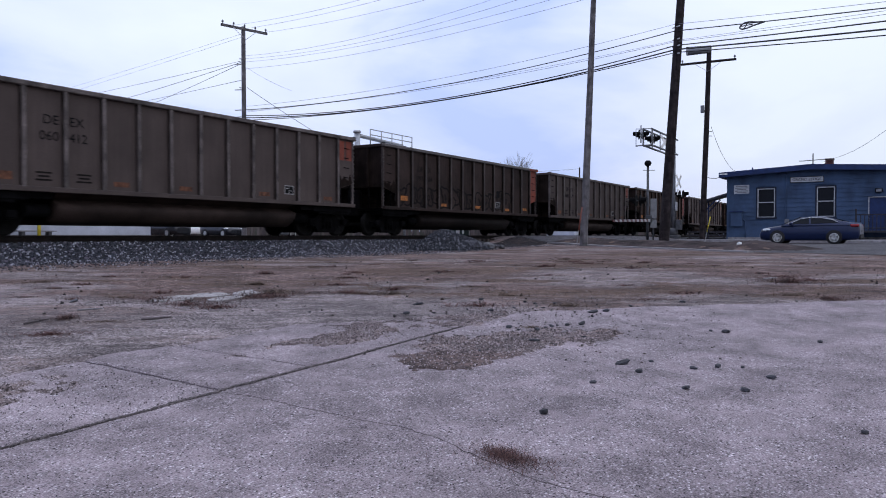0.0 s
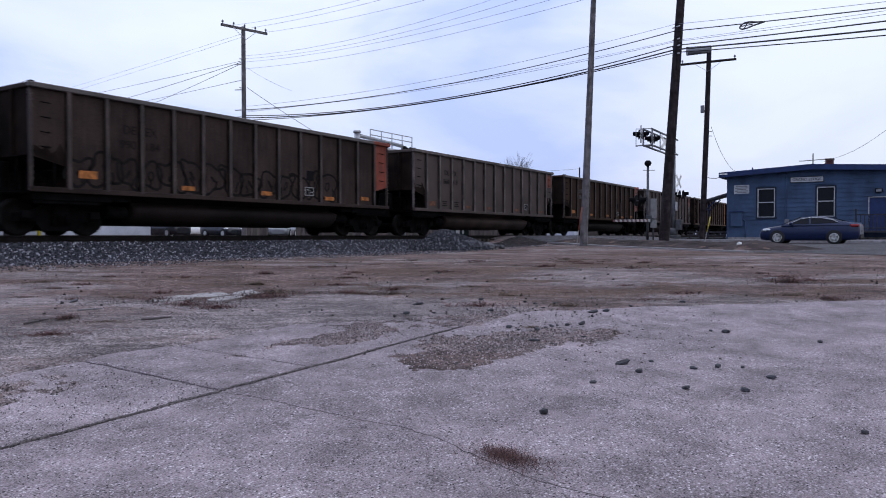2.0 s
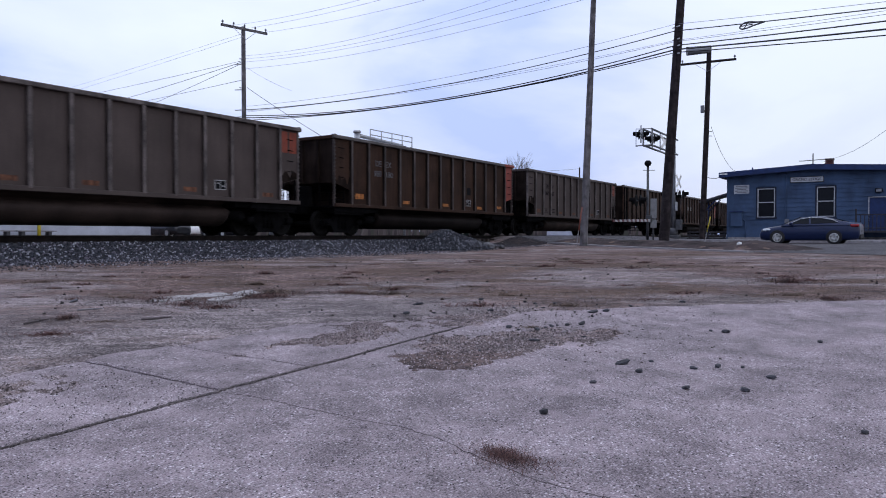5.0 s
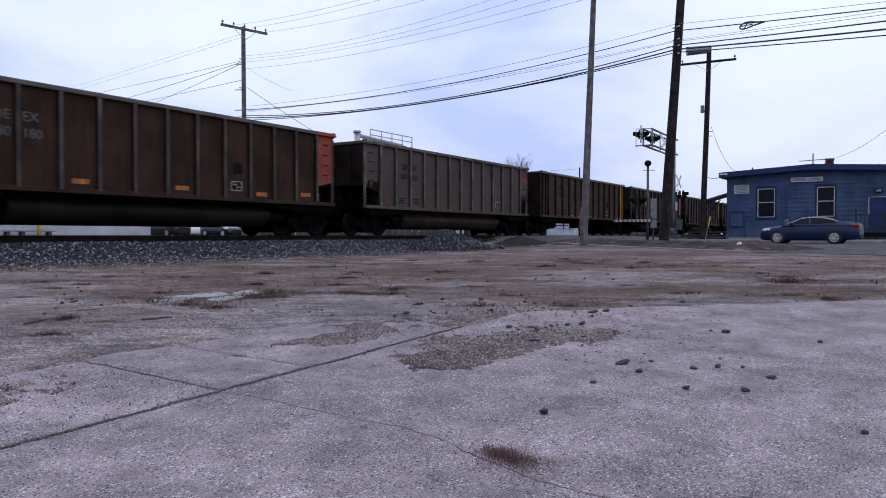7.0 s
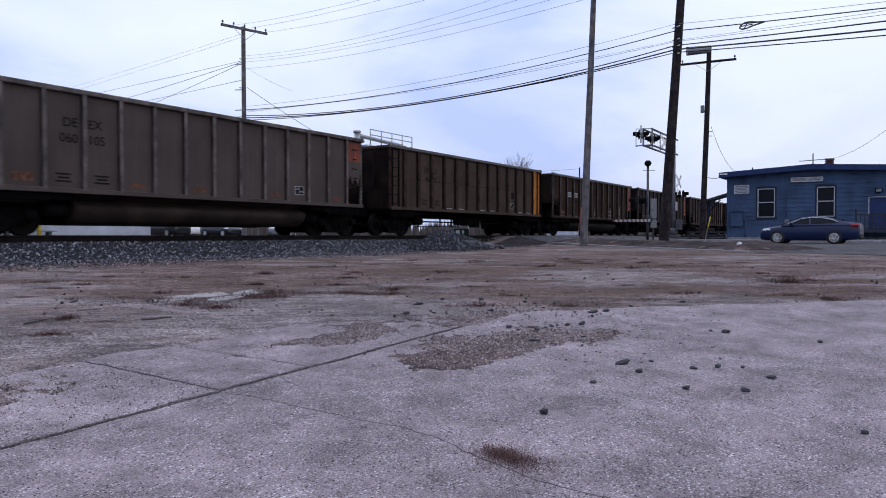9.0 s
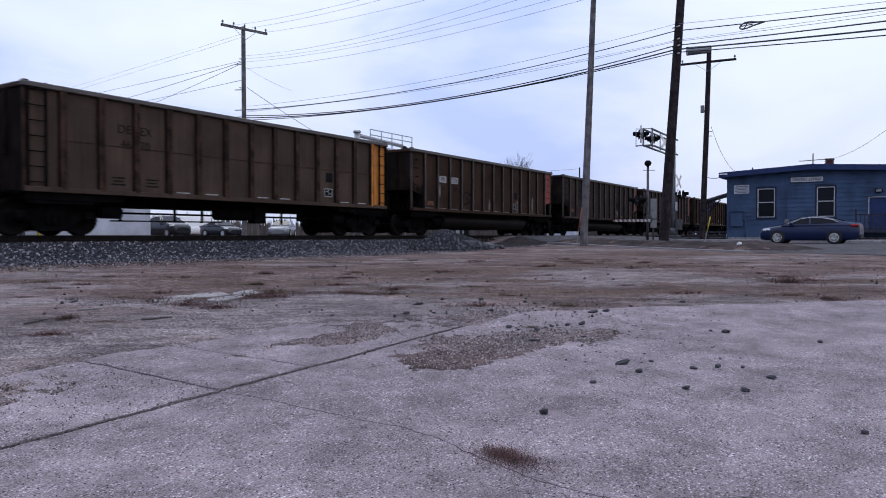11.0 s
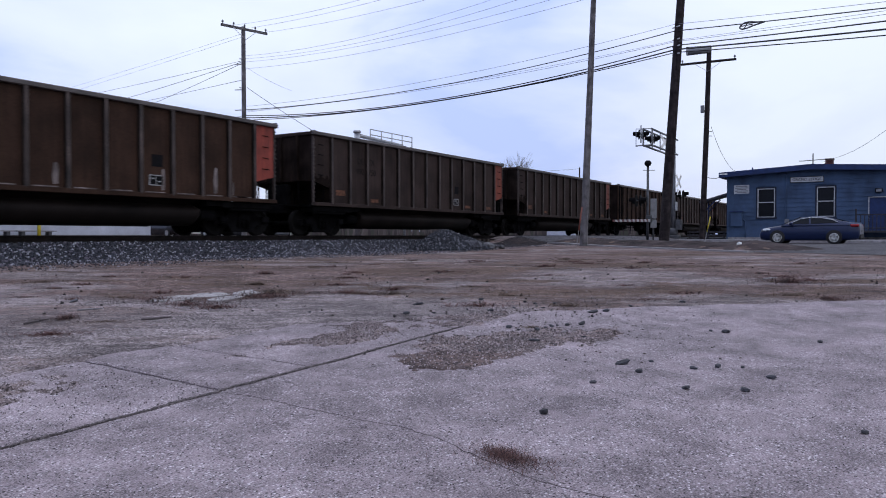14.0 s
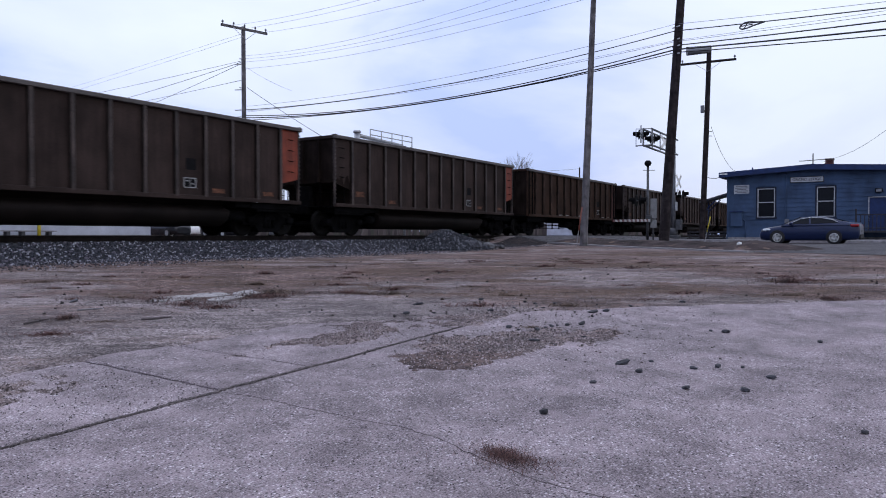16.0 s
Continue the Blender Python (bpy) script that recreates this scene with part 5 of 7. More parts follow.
    for x in (0.8, 2.0):
        bm = BM()
        tube(bm, (x, y1 + 1.7, 0.0), (x, y1 + 1.7, 2.60), 0.05)
        tube(bm, (x, y1 + 1.7, 1.9), (x, y1 + 0.9, 2.75), 0.045)
        part("canopy_post", bm, NAVY, cp)


def frame_mesh(a, b, z0, z1):
    bm = BM()
    mid = z0 + 0.52 * (z1 - z0)
    for ya, yb, za, zb in ((a, a + 0.055, z0, z1), (b - 0.055, b, z0, z1), (a, b, z0 + 0.001, z0 + 0.055), (a, b, z1 - 0.055, z1 - 0.001), (a, b, mid - 0.03, mid + 0.03)):
        box(bm, -0.03, 0.06, ya, yb, za, zb, 0.004)
    return bm


station()


def kerbs():
    bm = BM()
    box(bm, 49.5, 52.0, -30, 13, 0.4, 1.0, 0.01)
    pv = new("pavement_slab", link_mesh("pavement_slab", bm, KERB))
    tagged(pv, "pale concrete pavement before the depot", "pavement", kind="structure")
    bm = BM()
    box(bm, 49.3, 49.497, -30, 13, 0.4, 0.97, 0.02)
    tagged(new("kerb", link_mesh("kerb", bm, KERB)), "pale concrete kerb along the road", "kerb", kind="structure")
    bm = BM()
    for i in range(12):
        t0, t1 = i / 12, (i + 0.985) / 12
        a, b = Vector((25.3, 4.3, 0)).lerp(Vector((32.6, 14.6, 0)), t0), Vector((25.3, 4.3, 0)).lerp(Vector((32.6, 14.6, 0)), t1)
        n = Vector((-0.815, 0.58, 0)) * 0.16
        za, zb = gz(a.x, a.y) + 0.05, gz(b.x, b.y) + 0.05
        top = [bm.verts.new((p.x, p.y, z)) for p, z in ((a - n, za), (b - n, zb), (b + n, zb), (a + n, za))]
        low = [bm.verts.new(v.co - Vector((0, 0, 0.3))) for v in top]
        bm.faces.new(top)
        for k in range(4):
            bm.faces.new((top[k], low[k], low[(k + 1) % 4], top[(k + 1) % 4]))
    bmesh.ops.recalc_face_normals(bm, faces=bm.faces)
    tagged(new("kerb_edge", link_mesh("kerb_edge", bm, KERB)), "pale flush concrete edging between dirt and road", "kerb", kind="structure")
    # raised landing with rail before the door
    ld = thing("entrance_landing", "dark timber landing with railing before the door", "landing", at=pose(0, 0, 1.0))
    bm = BM()
    box(bm, 50.5, 51.94, 0.3, 2.75, 0.42, 0.54, 0.01)
    part("deck", bm, PLAIN_WOOD, ld)
    bm = BM()
    for y in (0.5, 2.5):
        for x in (50.6, 51.8):
            box(bm, x, x + 0.1, y, y + 0.1, 0, 0.42)
    part("deck_legs", bm, PLAIN_WOOD, ld)
    for y in np.linspace(0.35, 2.65, 12):
        bm = BM()
        box(bm, 50.52, 50.56, y, y + 0.045, 0.54, 1.46)
        part("baluster", bm, PLAIN_WOOD, ld)
    for z in (0.66, 1.46):
        bm = BM()
        box(bm, 50.50, 50.58, 0.3, 2.75, z, z + 0.06, 0.006)
        part("rail", bm, PLAIN_WOOD, ld)
    bm = BM()
    box(bm, 50.5, 50.6, 2.66, 2.76, 0, 1.85, 0.008)
    part("newel_post", bm, PLAIN_WOOD, ld)
    # wooden fence boards between depot and track
    fn = thing("low_fence", "low grey timber fence beside the depot", "fence", at=pose(0, 0, gz(52.6, 12)))
    for y in (10.6, 11.7, 12.9):
        bm = BM()
        box(bm, 52.5, 52.6, y, y + 0.1, -0.05, 0.75)
        part("fence_post", bm, PLAIN_WOOD, fn)
    for z in (0.12, 0.36, 0.58):
        bm = BM()
        box(bm, 52.46, 52.497, 10.5, 13.1, z, z + 0.13, 0.005)
        part("fence_board", bm, PLAIN_WOOD, fn)


kerbs()


# ---- cars ----
def car(name, label, at, paint, L=4.86, Wd=1.85, H=1.46, wheelbase=2.74, van=False, category="car"):
    ob = thing(name, label, category, at=at)
    # stations along the length: x, bottom, belt height, half width (front is +x)
    f, r = L / 2, -L / 2
    if van:
        low = [(f, 0.5, 0.85, 0.72), (f - 0.15, 0.3, 1.0, 0.92), (f - 0.9, 0.28, 1.15, 0.98), (0, 0.28, 1.2, 1.0), (r + 0.1, 0.3, 1.2, 1.0), (r, 0.4, 1.2, 0.97)]
        roof = [(f - 0.75, 1.12, 0.95), (f - 1.35, H - 0.06, 0.90), (f - 1.9, H, 0.9), (r + 0.15, H, 0.9), (r + 0.02, H - 0.12, 0.9), (r + 0.01, 1.18, 0.97)]
    else:
        s = H / 1.46
        low = [(f, 0.30, 0.62 * s, 0.56), (f - 0.10, 0.22, 0.74 * s, 0.76), (f - 0.40, 0.19, 0.85 * s, 0.89), (f - 1.0, 0.18, 0.94 * s, 0.92), (f - 1.4, 0.18, 0.99 * s, 0.925), (0, 0.18, 1.01 * s, 0.925), (r + 1.2, 0.18, 1.05 * s, 0.925), (r + 0.55, 0.2, 1.09 * s, 0.91), (r + 0.08, 0.26, 1.07 * s, 0.82), (r, 0.36, 0.92 * s, 0.72)]
        roof = [(f - 1.15, 0.97 * s, 0.84), (f - 1.65, 1.22 * s, 0.76), (f - 2.1, 1.40 * s, 0.69), (f - 2.65, 1.46 * s, 0.67), (r + 1.85, 1.44 * s, 0.67), (r + 1.25, 1.33 * s, 0.69), (r + 0.65, 1.15 * s, 0.74), (r + 0.45, 1.07 * s, 0.78)]
    k = Wd / 1.85
    bm = BM()
    rings = []
    for x, zb, zt, w in low:
        w *= k
        zs = [(0.86 * w, zb), (0.98 * w, zb + 0.12), (w, (zb + zt) / 2), (0.985 * w, zt - 0.14), (0.93 * w, zt - 0.03), (0.80 * w, zt + 0.015), (0.4 * w, zt + 0.04)]
        pts = [(y, z) for y, z in zs] + [(-y, z) for y, z in zs[::-1]]
        rings.append([bm.verts.new((x, y, z)) for y, z in pts])
    for a, b in zip(rings, rings[1:]):
        for i in range(len(a)):
            bm.faces.new((a[i], b[i], b[(i + 1) % len(a)], a[(i + 1) % len(a)])).smooth = True
    bm.faces.new(rings[0]), bm.faces.new(rings[-1][::-1])
    bmesh.ops.recalc_face_normals(bm, faces=bm.faces)
    body = part("body", bm, paint, ob)
    # greenhouse: roof skin with the glass as panels of their own
    bm = BM()
    rings = []
    belt = (1.0 if van else 0.98 * H / 1.46)
    for x, z, w in roof:
        w *= k
        zb = min(belt, z - 0.02)
        ww = 0.92 * k if not van else 0.97
        t = (z - zb) / max(0.05, H - zb)
        side = ww - (ww - w) * min(1, t)
        pts = [(ww, zb), (side, zb + 0.88 * (z - zb)), (side - 0.1, z), (0, z + 0.02), (-side + 0.1, z), (-side, zb + 0.88 * (z - zb)), (-ww, zb)]
        rings.append([bm.verts.new((x, y, zz)) for y, zz in pts])
    for a, b in zip(rings, rings[1:]):
        for i in range(len(a) - 1):
            bm.faces.new((a[i], b[i], b[i + 1], a[i + 1])).smooth = True
    bm.faces.new(rings[0]), bm.faces.new(rings[-1][::-1])
    bmesh.ops.recalc_face_normals(bm, faces=bm.faces)
    part("roof", bm, paint, ob)
    # side glass
    z0 = belt + 0.02
    if van:
        panes = [[(f - 1.15, z0 + 0.12), (f - 1.55, H - 0.25), (f - 2.2, H - 0.25), (f - 2.2, z0 + 0.12)]]
    else:
        s = H / 1.46
        panes = [[(f - 1.55, 1.05 * s), (f - 2.1, 1.31 * s), (f - 2.48, 1.37 * s), (f - 2.52, 1.06 * s)], [(f - 2.60, 1.06 * s), (f - 2.57, 1.375 * s), (r + 1.75, 1.35 * s), (r + 1.25, 1.24 * s), (r + 0.98, 1.11 * s)]]

    def flank(z, s):
        ww = 0.92 * k if not van else 0.97
        w = (0.69 if not van else 0.90) * k
        t = (z - belt) / (H - belt) / 0.88
        return s * (ww - (ww - w) * min(1, max(0, t)) + 0.012)
    for s in (-1, 1):
        for p in panes:
            bm = BM()
            a = [bm.verts.new((x, flank(z, s), z)) for x, z in p]
            b = [bm.verts.new((x, flank(z, s) - 0.02 * s, z)) for x, z in p]
            bm.faces.new(a), bm.faces.new(b[::-1])
            for i in range(len(p)):
                bm.faces.new((a[i], b[i], b[(i + 1) % len(p)], a[(i + 1) % len(p)]))
            bmesh.ops.recalc_face_normals(bm, faces=bm.faces)
            part("side_window", bm, GLASS, ob)
        if not van:
            sc = H / 1.46
            pts = [(f - 1.50, 1.05 * sc), (f - 2.08, 1.33 * sc), (f - 2.53, 1.395 * sc), (r + 1.72, 1.375 * sc), (r + 1.2, 1.26 * sc), (r + 0.90, 1.10 * sc)]
            bm = BM()
            for (xa, za), (xb, zb) in zip(pts, pts[1:]):
                tube(bm, (xa, flank(za, s) + 0.004 * s, za), (xb, flank(zb, s) + 0.004 * s, zb), 0.013, seg=6)
            part("chrome_trim", bm, BRIGHT, ob)
            bm = BM()
            box(bm, f - 1.75, f - 1.58, s * 0.93 * k, s * 1.06 * k, 1.01, 1.13, 0.03)
            part("mirror", bm, paint, ob)
            bm = BM()
            box(bm, f - 0.62, f - 0.22, s * 0.62 * k, s * 0.89 * k, 0.71 * sc, 0.82 * sc, 0.03)
            part("headlight", bm, LAMP_CLEAR, ob)
        bm = BM()
        box(bm, r + (0.02 if not van else -0.01), r + (0.42 if not van else 0.06), s * 0.60 * k, s * (0.90 * k if not van else 0.985), 0.90 if not van else 0.8, 1.03 if not van else 1.15, 0.03)
        part("tail_light", bm, TAIL_RED, ob)
        for x in (-0.9, 0.5):
            bm = BM()
            box(bm, x, x + 0.18, s * 0.925 * k, s * 0.945 * k, 0.80, 0.83, 0.006)
            part("door_handle", bm, paint, ob)
    # windscreens
    if not van:
        s = H / 1.46
        for xa, za, xb, zb, w0, w1 in ((f - 1.28, 1.04 * s, f - 2.05, 1.39 * s, 0.76, 0.60), (r + 0.70, 1.16 * s, r + 1.30, 1.35 * s, 0.68, 0.60)):
            n = Vector((za - zb, 0, xb - xa)).normalized()
            n = n if n.z > 0 else -n
            bm = BM()
            q = [Vector((xa, -w0 * k, za)), Vector((xa, w0 * k, za)), Vector((xb, w1 * k, zb)), Vector((xb, -w1 * k, zb))]
            a = [bm.verts.new(p + n * 0.045) for p in q]
            b = [bm.verts.new(p + n * 0.01) for p in q]
            bm.faces.new(a), bm.faces.new(b[::-1])
            for i in range(4):
                bm.faces.new((a[i], b[i], b[(i + 1) % 4], a[(i + 1) % 4]))
            bmesh.ops.recalc_face_normals(bm, faces=bm.faces)
            part("windscreen", bm, GLASS, ob)
    for x in (f - 0.97 - (L - 4.86) / 2, f - 0.97 - (L - 4.86) / 2 - wheelbase):
        for s in (-1, 1):
            rad = 0.335 if not van else 0.36
            y = s * (0.925 * k if not van else 1.0)
            bm = BM()
            lathe(bm, [(rad + 0.045, 0.0), (rad + 0.045, 0.018), (rad + 0.03, 0.02)], "y", 24)
            bmesh.ops.scale(bm, vec=(1, s, 1), verts=bm.verts)
            part("wheel_arch", bm, RUBBER, ob, at=pose(x, y - s * 0.012, rad + 0.02))
            bm = BM()
            lathe(bm, [(0.2, -0.2), (rad - 0.03, -0.2), (rad, -0.17), (rad, -0.03), (rad - 0.03, 0), (0.235, 0.005), (0.225, -0.03), (0.1, -0.05)], "y", 24)
            bmesh.ops.scale(bm, vec=(1, s, 1), verts=bm.verts)
            wh = part("wheel", bm, RUBBER, ob, at=pose(x, y + s * 0.028, rad))
            bm = BM()
            lathe(bm, [(0.232, -0.02), (0.232, 0.006), (0.205, 0.006), (0.2, -0.02)], "y", 24)
            for i in range(10):
                a = i * 0.628 + (0.1 if i % 2 else -0.1)
                tube(bm, (0.03 * math.cos(a), 0.0, 0.03 * math.sin(a)), (0.21 * math.cos(a), 0.0, 0.21 * math.sin(a)), 0.02, 0.015, seg=6)
            tube(bm, (0, -0.03, 0), (0, 0.015, 0), 0.05)
            bmesh.ops.scale(bm, vec=(1, s, 1), verts=bm.verts)
            part("rim", bm, BRIGHT, wh)
    bm = BM()
    box(bm, r - 0.015, r + 0.05, -0.26, 0.26, 0.62, 0.74, 0.006)
    part("number_plate", bm, ALU, ob)
    if not van:
        bm = BM()
        box(bm, r - 0.03, r + 0.10, -0.70 * k, 0.70 * k, 0.26, 0.52, 0.04)
        part("bumper", bm, RUBBER, ob, "dark plastic lower bumper")
    return ob


car("parked_car", "dark blue metallic sedan on the road by the depot", pose(44.0, 4.5, gz(44.0, 4.5) + 0.030, 0, 0, 86), CAR_BLUE)
car("parked_car", "charcoal hatchback parked beyond the track", pose(45.7, 52.9, gz(45.7, 52.9), 0, 0, -95), CAR_DARK, L=4.3, H=1.46, wheelbase=2.6)
car("parked_car", "dark sport utility parked beyond the track", pose(38.6, 51.2, gz(38.6, 51.2), 0, 0, -95), CAR_DARK, L=4.6, H=1.75, wheelbase=2.7)
car("parked_car", "silver sedan parked beyond the track", pose(48.9, 48.4, gz(48.9, 48.4), 0, 0, 215), CAR_SILVER)
car("parked_van", "white delivery van parked beyond the track", pose(55.8, 70.6, gz(55.8, 70.6), 0, 0, 140), CAR_WHITE, L=5.6, Wd=2.0, H=2.4, wheelbase=3.5, van=True, category="van")


# ---- poles ----
def pole(label, base, tip, h, r0, r1, material):
    z = gz(*base) - 0.1
    ob = thing("utility_pole", label, "utility pole", at=pose(base[0], base[1], z), group="utility poles")
    bm = BM()
    d = Vector((tip[0] - base[0], tip[1] - base[1], h))
    rings = []
    for i in range(13):
        t = i / 12
        r = r0 + (r1 - r0) * t
        c = d * t + Vector((0.02 * math.sin(5 * t + h), 0.02 * math.cos(4 * t), 0))
        rings.append([bm.verts.new(c + Vector((r * math.cos(k * 0.3927), r * math.sin(k * 0.3927), 0))) for k in range(16)])
    for a, b in zip(rings, rings[1:]):
        for k in range(16):
            bm.faces.new((a[k], a[(k + 1) % 16], b[(k + 1) % 16], b[k])).smooth = True
    bm.faces.new(rings[-1])
    part("pole_shaft", bm, material, ob)
    return ob


def crossarm(ob, centre, half, along, material, pins=4):
    arm = BM()
    c, d = Vector(centre), Vector(along).normalized()
    m = Matrix.Translation(c) @ d.to_track_quat("X", "Z").to_matrix().to_4x4()
    box(arm, -half, half, -0.06, 0.06, -0.07, 0.07, 0.01, m=m)
    a = part("crossarm", arm, material, ob)
    for i in range(pins):
        t = -half + 0.1 + i * (2 * half - 0.2) / (pins - 1)
        bm = BM()
        lathe(bm, [(0.02, 0.0), (0.02, 0.08), (0.06, 0.09), (0.065, 0.13), (0.045, 0.15), (0.06, 0.17), (0.03, 0.22)], "z", 10, at=m @ Vector((t, 0, 0.07)))
        part("insulator", bm, ALU, a)
    for s in (-1, 1):
        bm = BM()
        tube(bm, m @ Vector((s * half * 0.5, -0.07, -0.05)), m @ Vector((0, -0.1, -0.65)), 0.015, seg=6)
        part("arm_brace", bm, GALV, a)


p1 = pole("pale grey weathered utility pole beside the road", (30.3, 11.97), (30.56, 11.57), 13.6, 0.17, 0.10, GREY_POLE)
p2 = pole("tall dark brown wooden utility pole on a dirt mound", (33.18, 9.30), (33.63, 8.58), 13.8, 0.235, 0.165, WOOD_POLE)
p3 = pole("dark wooden utility pole with crossarm near the depot", (50.64, 11.65), (50.84, 11.34), 13.05, 0.20, 0.15, WOOD_POLE)
p4 = pole("grey wooden utility pole with wide crossarm beyond the track", (30.78, 33.62), (30.78, 33.62), 12.65, 0.15, 0.12, GREY_POLE)
crossarm(p4, (0, -0.1, 12.5), 1.5, (0.967, -0.253, 0), GREY_POLE, 5)
crossarm(p3, (0.08, -0.28, 11.98), 1.75, (0.08, -0.997, 0), WOOD_POLE, 3)
bm = BM()
for i in range(9):
    box(bm, -0.02, 0.02, -0.19, -0.13, 8.0 + i * 0.45, 8.03 + i * 0.45)
part("pole_steps", bm, GALV, p4)
for z, y in ((7.3, 0.2), (7.7, 0.2), (8.9, 0.22), (10.4, 0.22), (10.7, -0.22), (9.0, -0.2)):
    bm = BM()
    tube(bm, (-0.15, 0, z), (-0.5, y, z - 0.05), 0.03, seg=6)
    part("bracket", bm, GALV, p4)
bm = BM()
tube(bm, (-0.72, 0.9, 12.60), (0.08, -0.36, 12.78), 0.22, seg=16)
part("splice_case", bm, ALU, p3, "grey cylindrical cable closure")
bm = BM()
tube(bm, (-0.75, 0.95, 12.9), (0.15, -0.42, 13.02), 0.05, seg=8)
part("closure_strap", bm, CABLE, p3)
bm = BM()
box(bm, -0.24, -0.14, -0.12, 0.12, 8.6, 9.1, 0.02)
part("equipment_box", bm, ALU, p3)
for z in (7.1, 7.4):
    bm = BM()
    tube(bm, (0.15, -0.25, z), (0.35, -0.5, z), 0.03, seg=6)
    part("bracket", bm, GALV, p3)
for z in (8.55, 8.9, 9.2, 9.75):
    bm = BM()
    tube(bm, (0.30, -0.25, z), (0.05, -0.62, z), 0.03, seg=6)
    part("bracket", bm, GALV, p2)


def guy_marker(name, a, b, material, label):
    ob = thing(name, label, "guy wire marker", at=pose(a[0], a[1], gz(a[0], a[1]) - 0.02))
    bm = BM()
    d = Vector((b[0] - a[0], b[1] - a[1], b[2]))
    tube(bm, (0, 0, 0), d, 0.018, seg=6)
    part("guy_rod", bm, GALV, ob)
    bm = BM()
    tube(bm, d * 0.42, d, 0.034, seg=8)
    part("guard_tube", bm, material, ob)


guy_marker("guy_marker", (29.19, 11.86), (29.32, 11.66, 1.7), ORANGE_PLASTIC, "faded orange guard on a leaning guy wire")
guy_marker("guy_marker", (48.66, 11.05), (48.85, 10.75, 1.65), YELLOW_PLASTIC, "yellow plastic guard on a guy wire")
bm = BM()
far = thing("utility_pole", "thin distant wooden pole", "utility pole", at=pose(103.8, 41.7, 0.5), group="utility poles")
tube(bm, (0, 0, 0), (0, 0, 10.9), 0.14, 0.1)
part("pole_shaft", bm, WOOD_POLE, far)


# ---- overhead lines ----
def run(label, pts, sags, r, material=CABLE):
    allp = []
    for (a, b), s in zip(zip(pts, pts[1:]), sags):
        allp += hang(a, b, s)[(1 if allp else 0):]
    return wire("overhead_cable", allp, r, material, None, label, "cable")


SPANS = [
    ((30.77, 33.63, 8.94), (33.42, 8.92, 10.69), (27.01, -1.5, 8.5), 0.49, 0.02, 0.010, "thin overhead line between poles"),
    ((30.77, 33.63, 8.74), (33.42, 8.92, 10.39), (27.01, -1.5, 8.32), 0.59, 0.02, 0.024, "taut dark overhead cable between poles"),
    ((30.77, 33.63, 8.67), (33.42, 8.92, 9.91), (27.01, -1.51, 8.18), 0.4, 0.02, 0.010, "thin overhead line between poles"),
    ((30.77, 33.63, 8.6), (33.42, 8.92, 9.96), (27.01, -1.5, 8.32), 0.31, 0.02, 0.008, "thin overhead line between poles"),
    ((30.77, 33.63, 8.4), (33.42, 8.92, 9.74), (27.01, -1.51, 7.95), 0.79, 0.02, 0.028, "thick black overhead cable between poles"),
    ((30.77, 33.63, 8.27), (33.42, 8.92, 9.56), (27.01, -1.51, 7.66), 0.71, 0.02, 0.036, "thick black overhead cable between poles"),
    ((30.77, 33.63, 8.13), (33.43, 8.91, 9.43), (27.02, -1.51, 7.44), 0.59, 0.02, 0.024, "black overhead cable between poles"),
]
for a, b, c, s1, s2, r, lab in SPANS:
    run(lab, [a, b, c], (s1, s2), r, CABLE if r > 0.012 else THIN_WIRE)
for a, b, s in (((30.81, 33.56, 11.96), (24.78, 9.47, 10.82), 0.6), ((30.81, 33.56, 11.79), (24.78, 9.47, 10.43), 0.57), ((30.81, 33.56, 11.59), (24.78, 9.47, 9.97), 0.42), ((30.81, 33.56, 11.19), (24.78, 9.47, 9.64), 0.4),
                ((30.44, 34.15, 13.77), (22.12, 13.66, 10.43), 0.21), ((30.94, 33.35, 13.6), (22.65, 12.82, 10.53), 0.2), ((31.36, 32.7, 13.33), (23.19, 11.98, 10.33), 0.23)):
    run("thin overhead line towards a pole out of view", [a, b], (s,), 0.008, THIN_WIRE)
for a, b, s, r in (((30.74, 33.67, 11.59), (49.21, 90.41, 15.19), 0.29, 0.02), ((30.74, 33.67, 11.52), (52.54, 85.18, 14.16), 0.24, 0.02), ((30.74, 33.67, 11.66), (45.52, 96.23, 15.88), 0.2, 0.014), ((30.74, 33.68, 10.52), (52.55, 85.16, 16.22), 0.08, 0.016), ((30.74, 33.67, 13.27), (48.49, 91.56, 17.6), 0.09, 0.009), ((30.74, 33.67, 13.07), (47.74, 92.73, 16.57), 0.09, 0.009)):
    run("overhead line leading away beyond the track", [a, b], (s,), r, CABLE if r > 0.012 else THIN_WIRE)
run("slack service drop from the pole", [(30.88, 33.45, 10.08), (33.1, 26.9, 5.8)], (0.12,), 0.016)
run("short slack line from the pole", [(30.88, 33.45, 11.26), (31.3, 30.2, 9.6)], (0.1,), 0.008, THIN_WIRE)
run("service drop to the depot roof", [(50.95, 11.2, 8.5), (54.2, 10.3, 5.75)], (0.5,), 0.014)
run("service cable to the depot corner", [(50.8, 11.5, 5.2), (51.55, 10.75, 5.15)], (0.12,), 0.02)
run("thin line over the depot roof", [(57.5, 5.0, 6.5), (46.7, 1.1, 7.0)], (0.3,), 0.012)
run("thin line to a distant pole", [(103.8, 41.7, 11.2), (95, 55, 10.7)], (0.2,), 0.02)


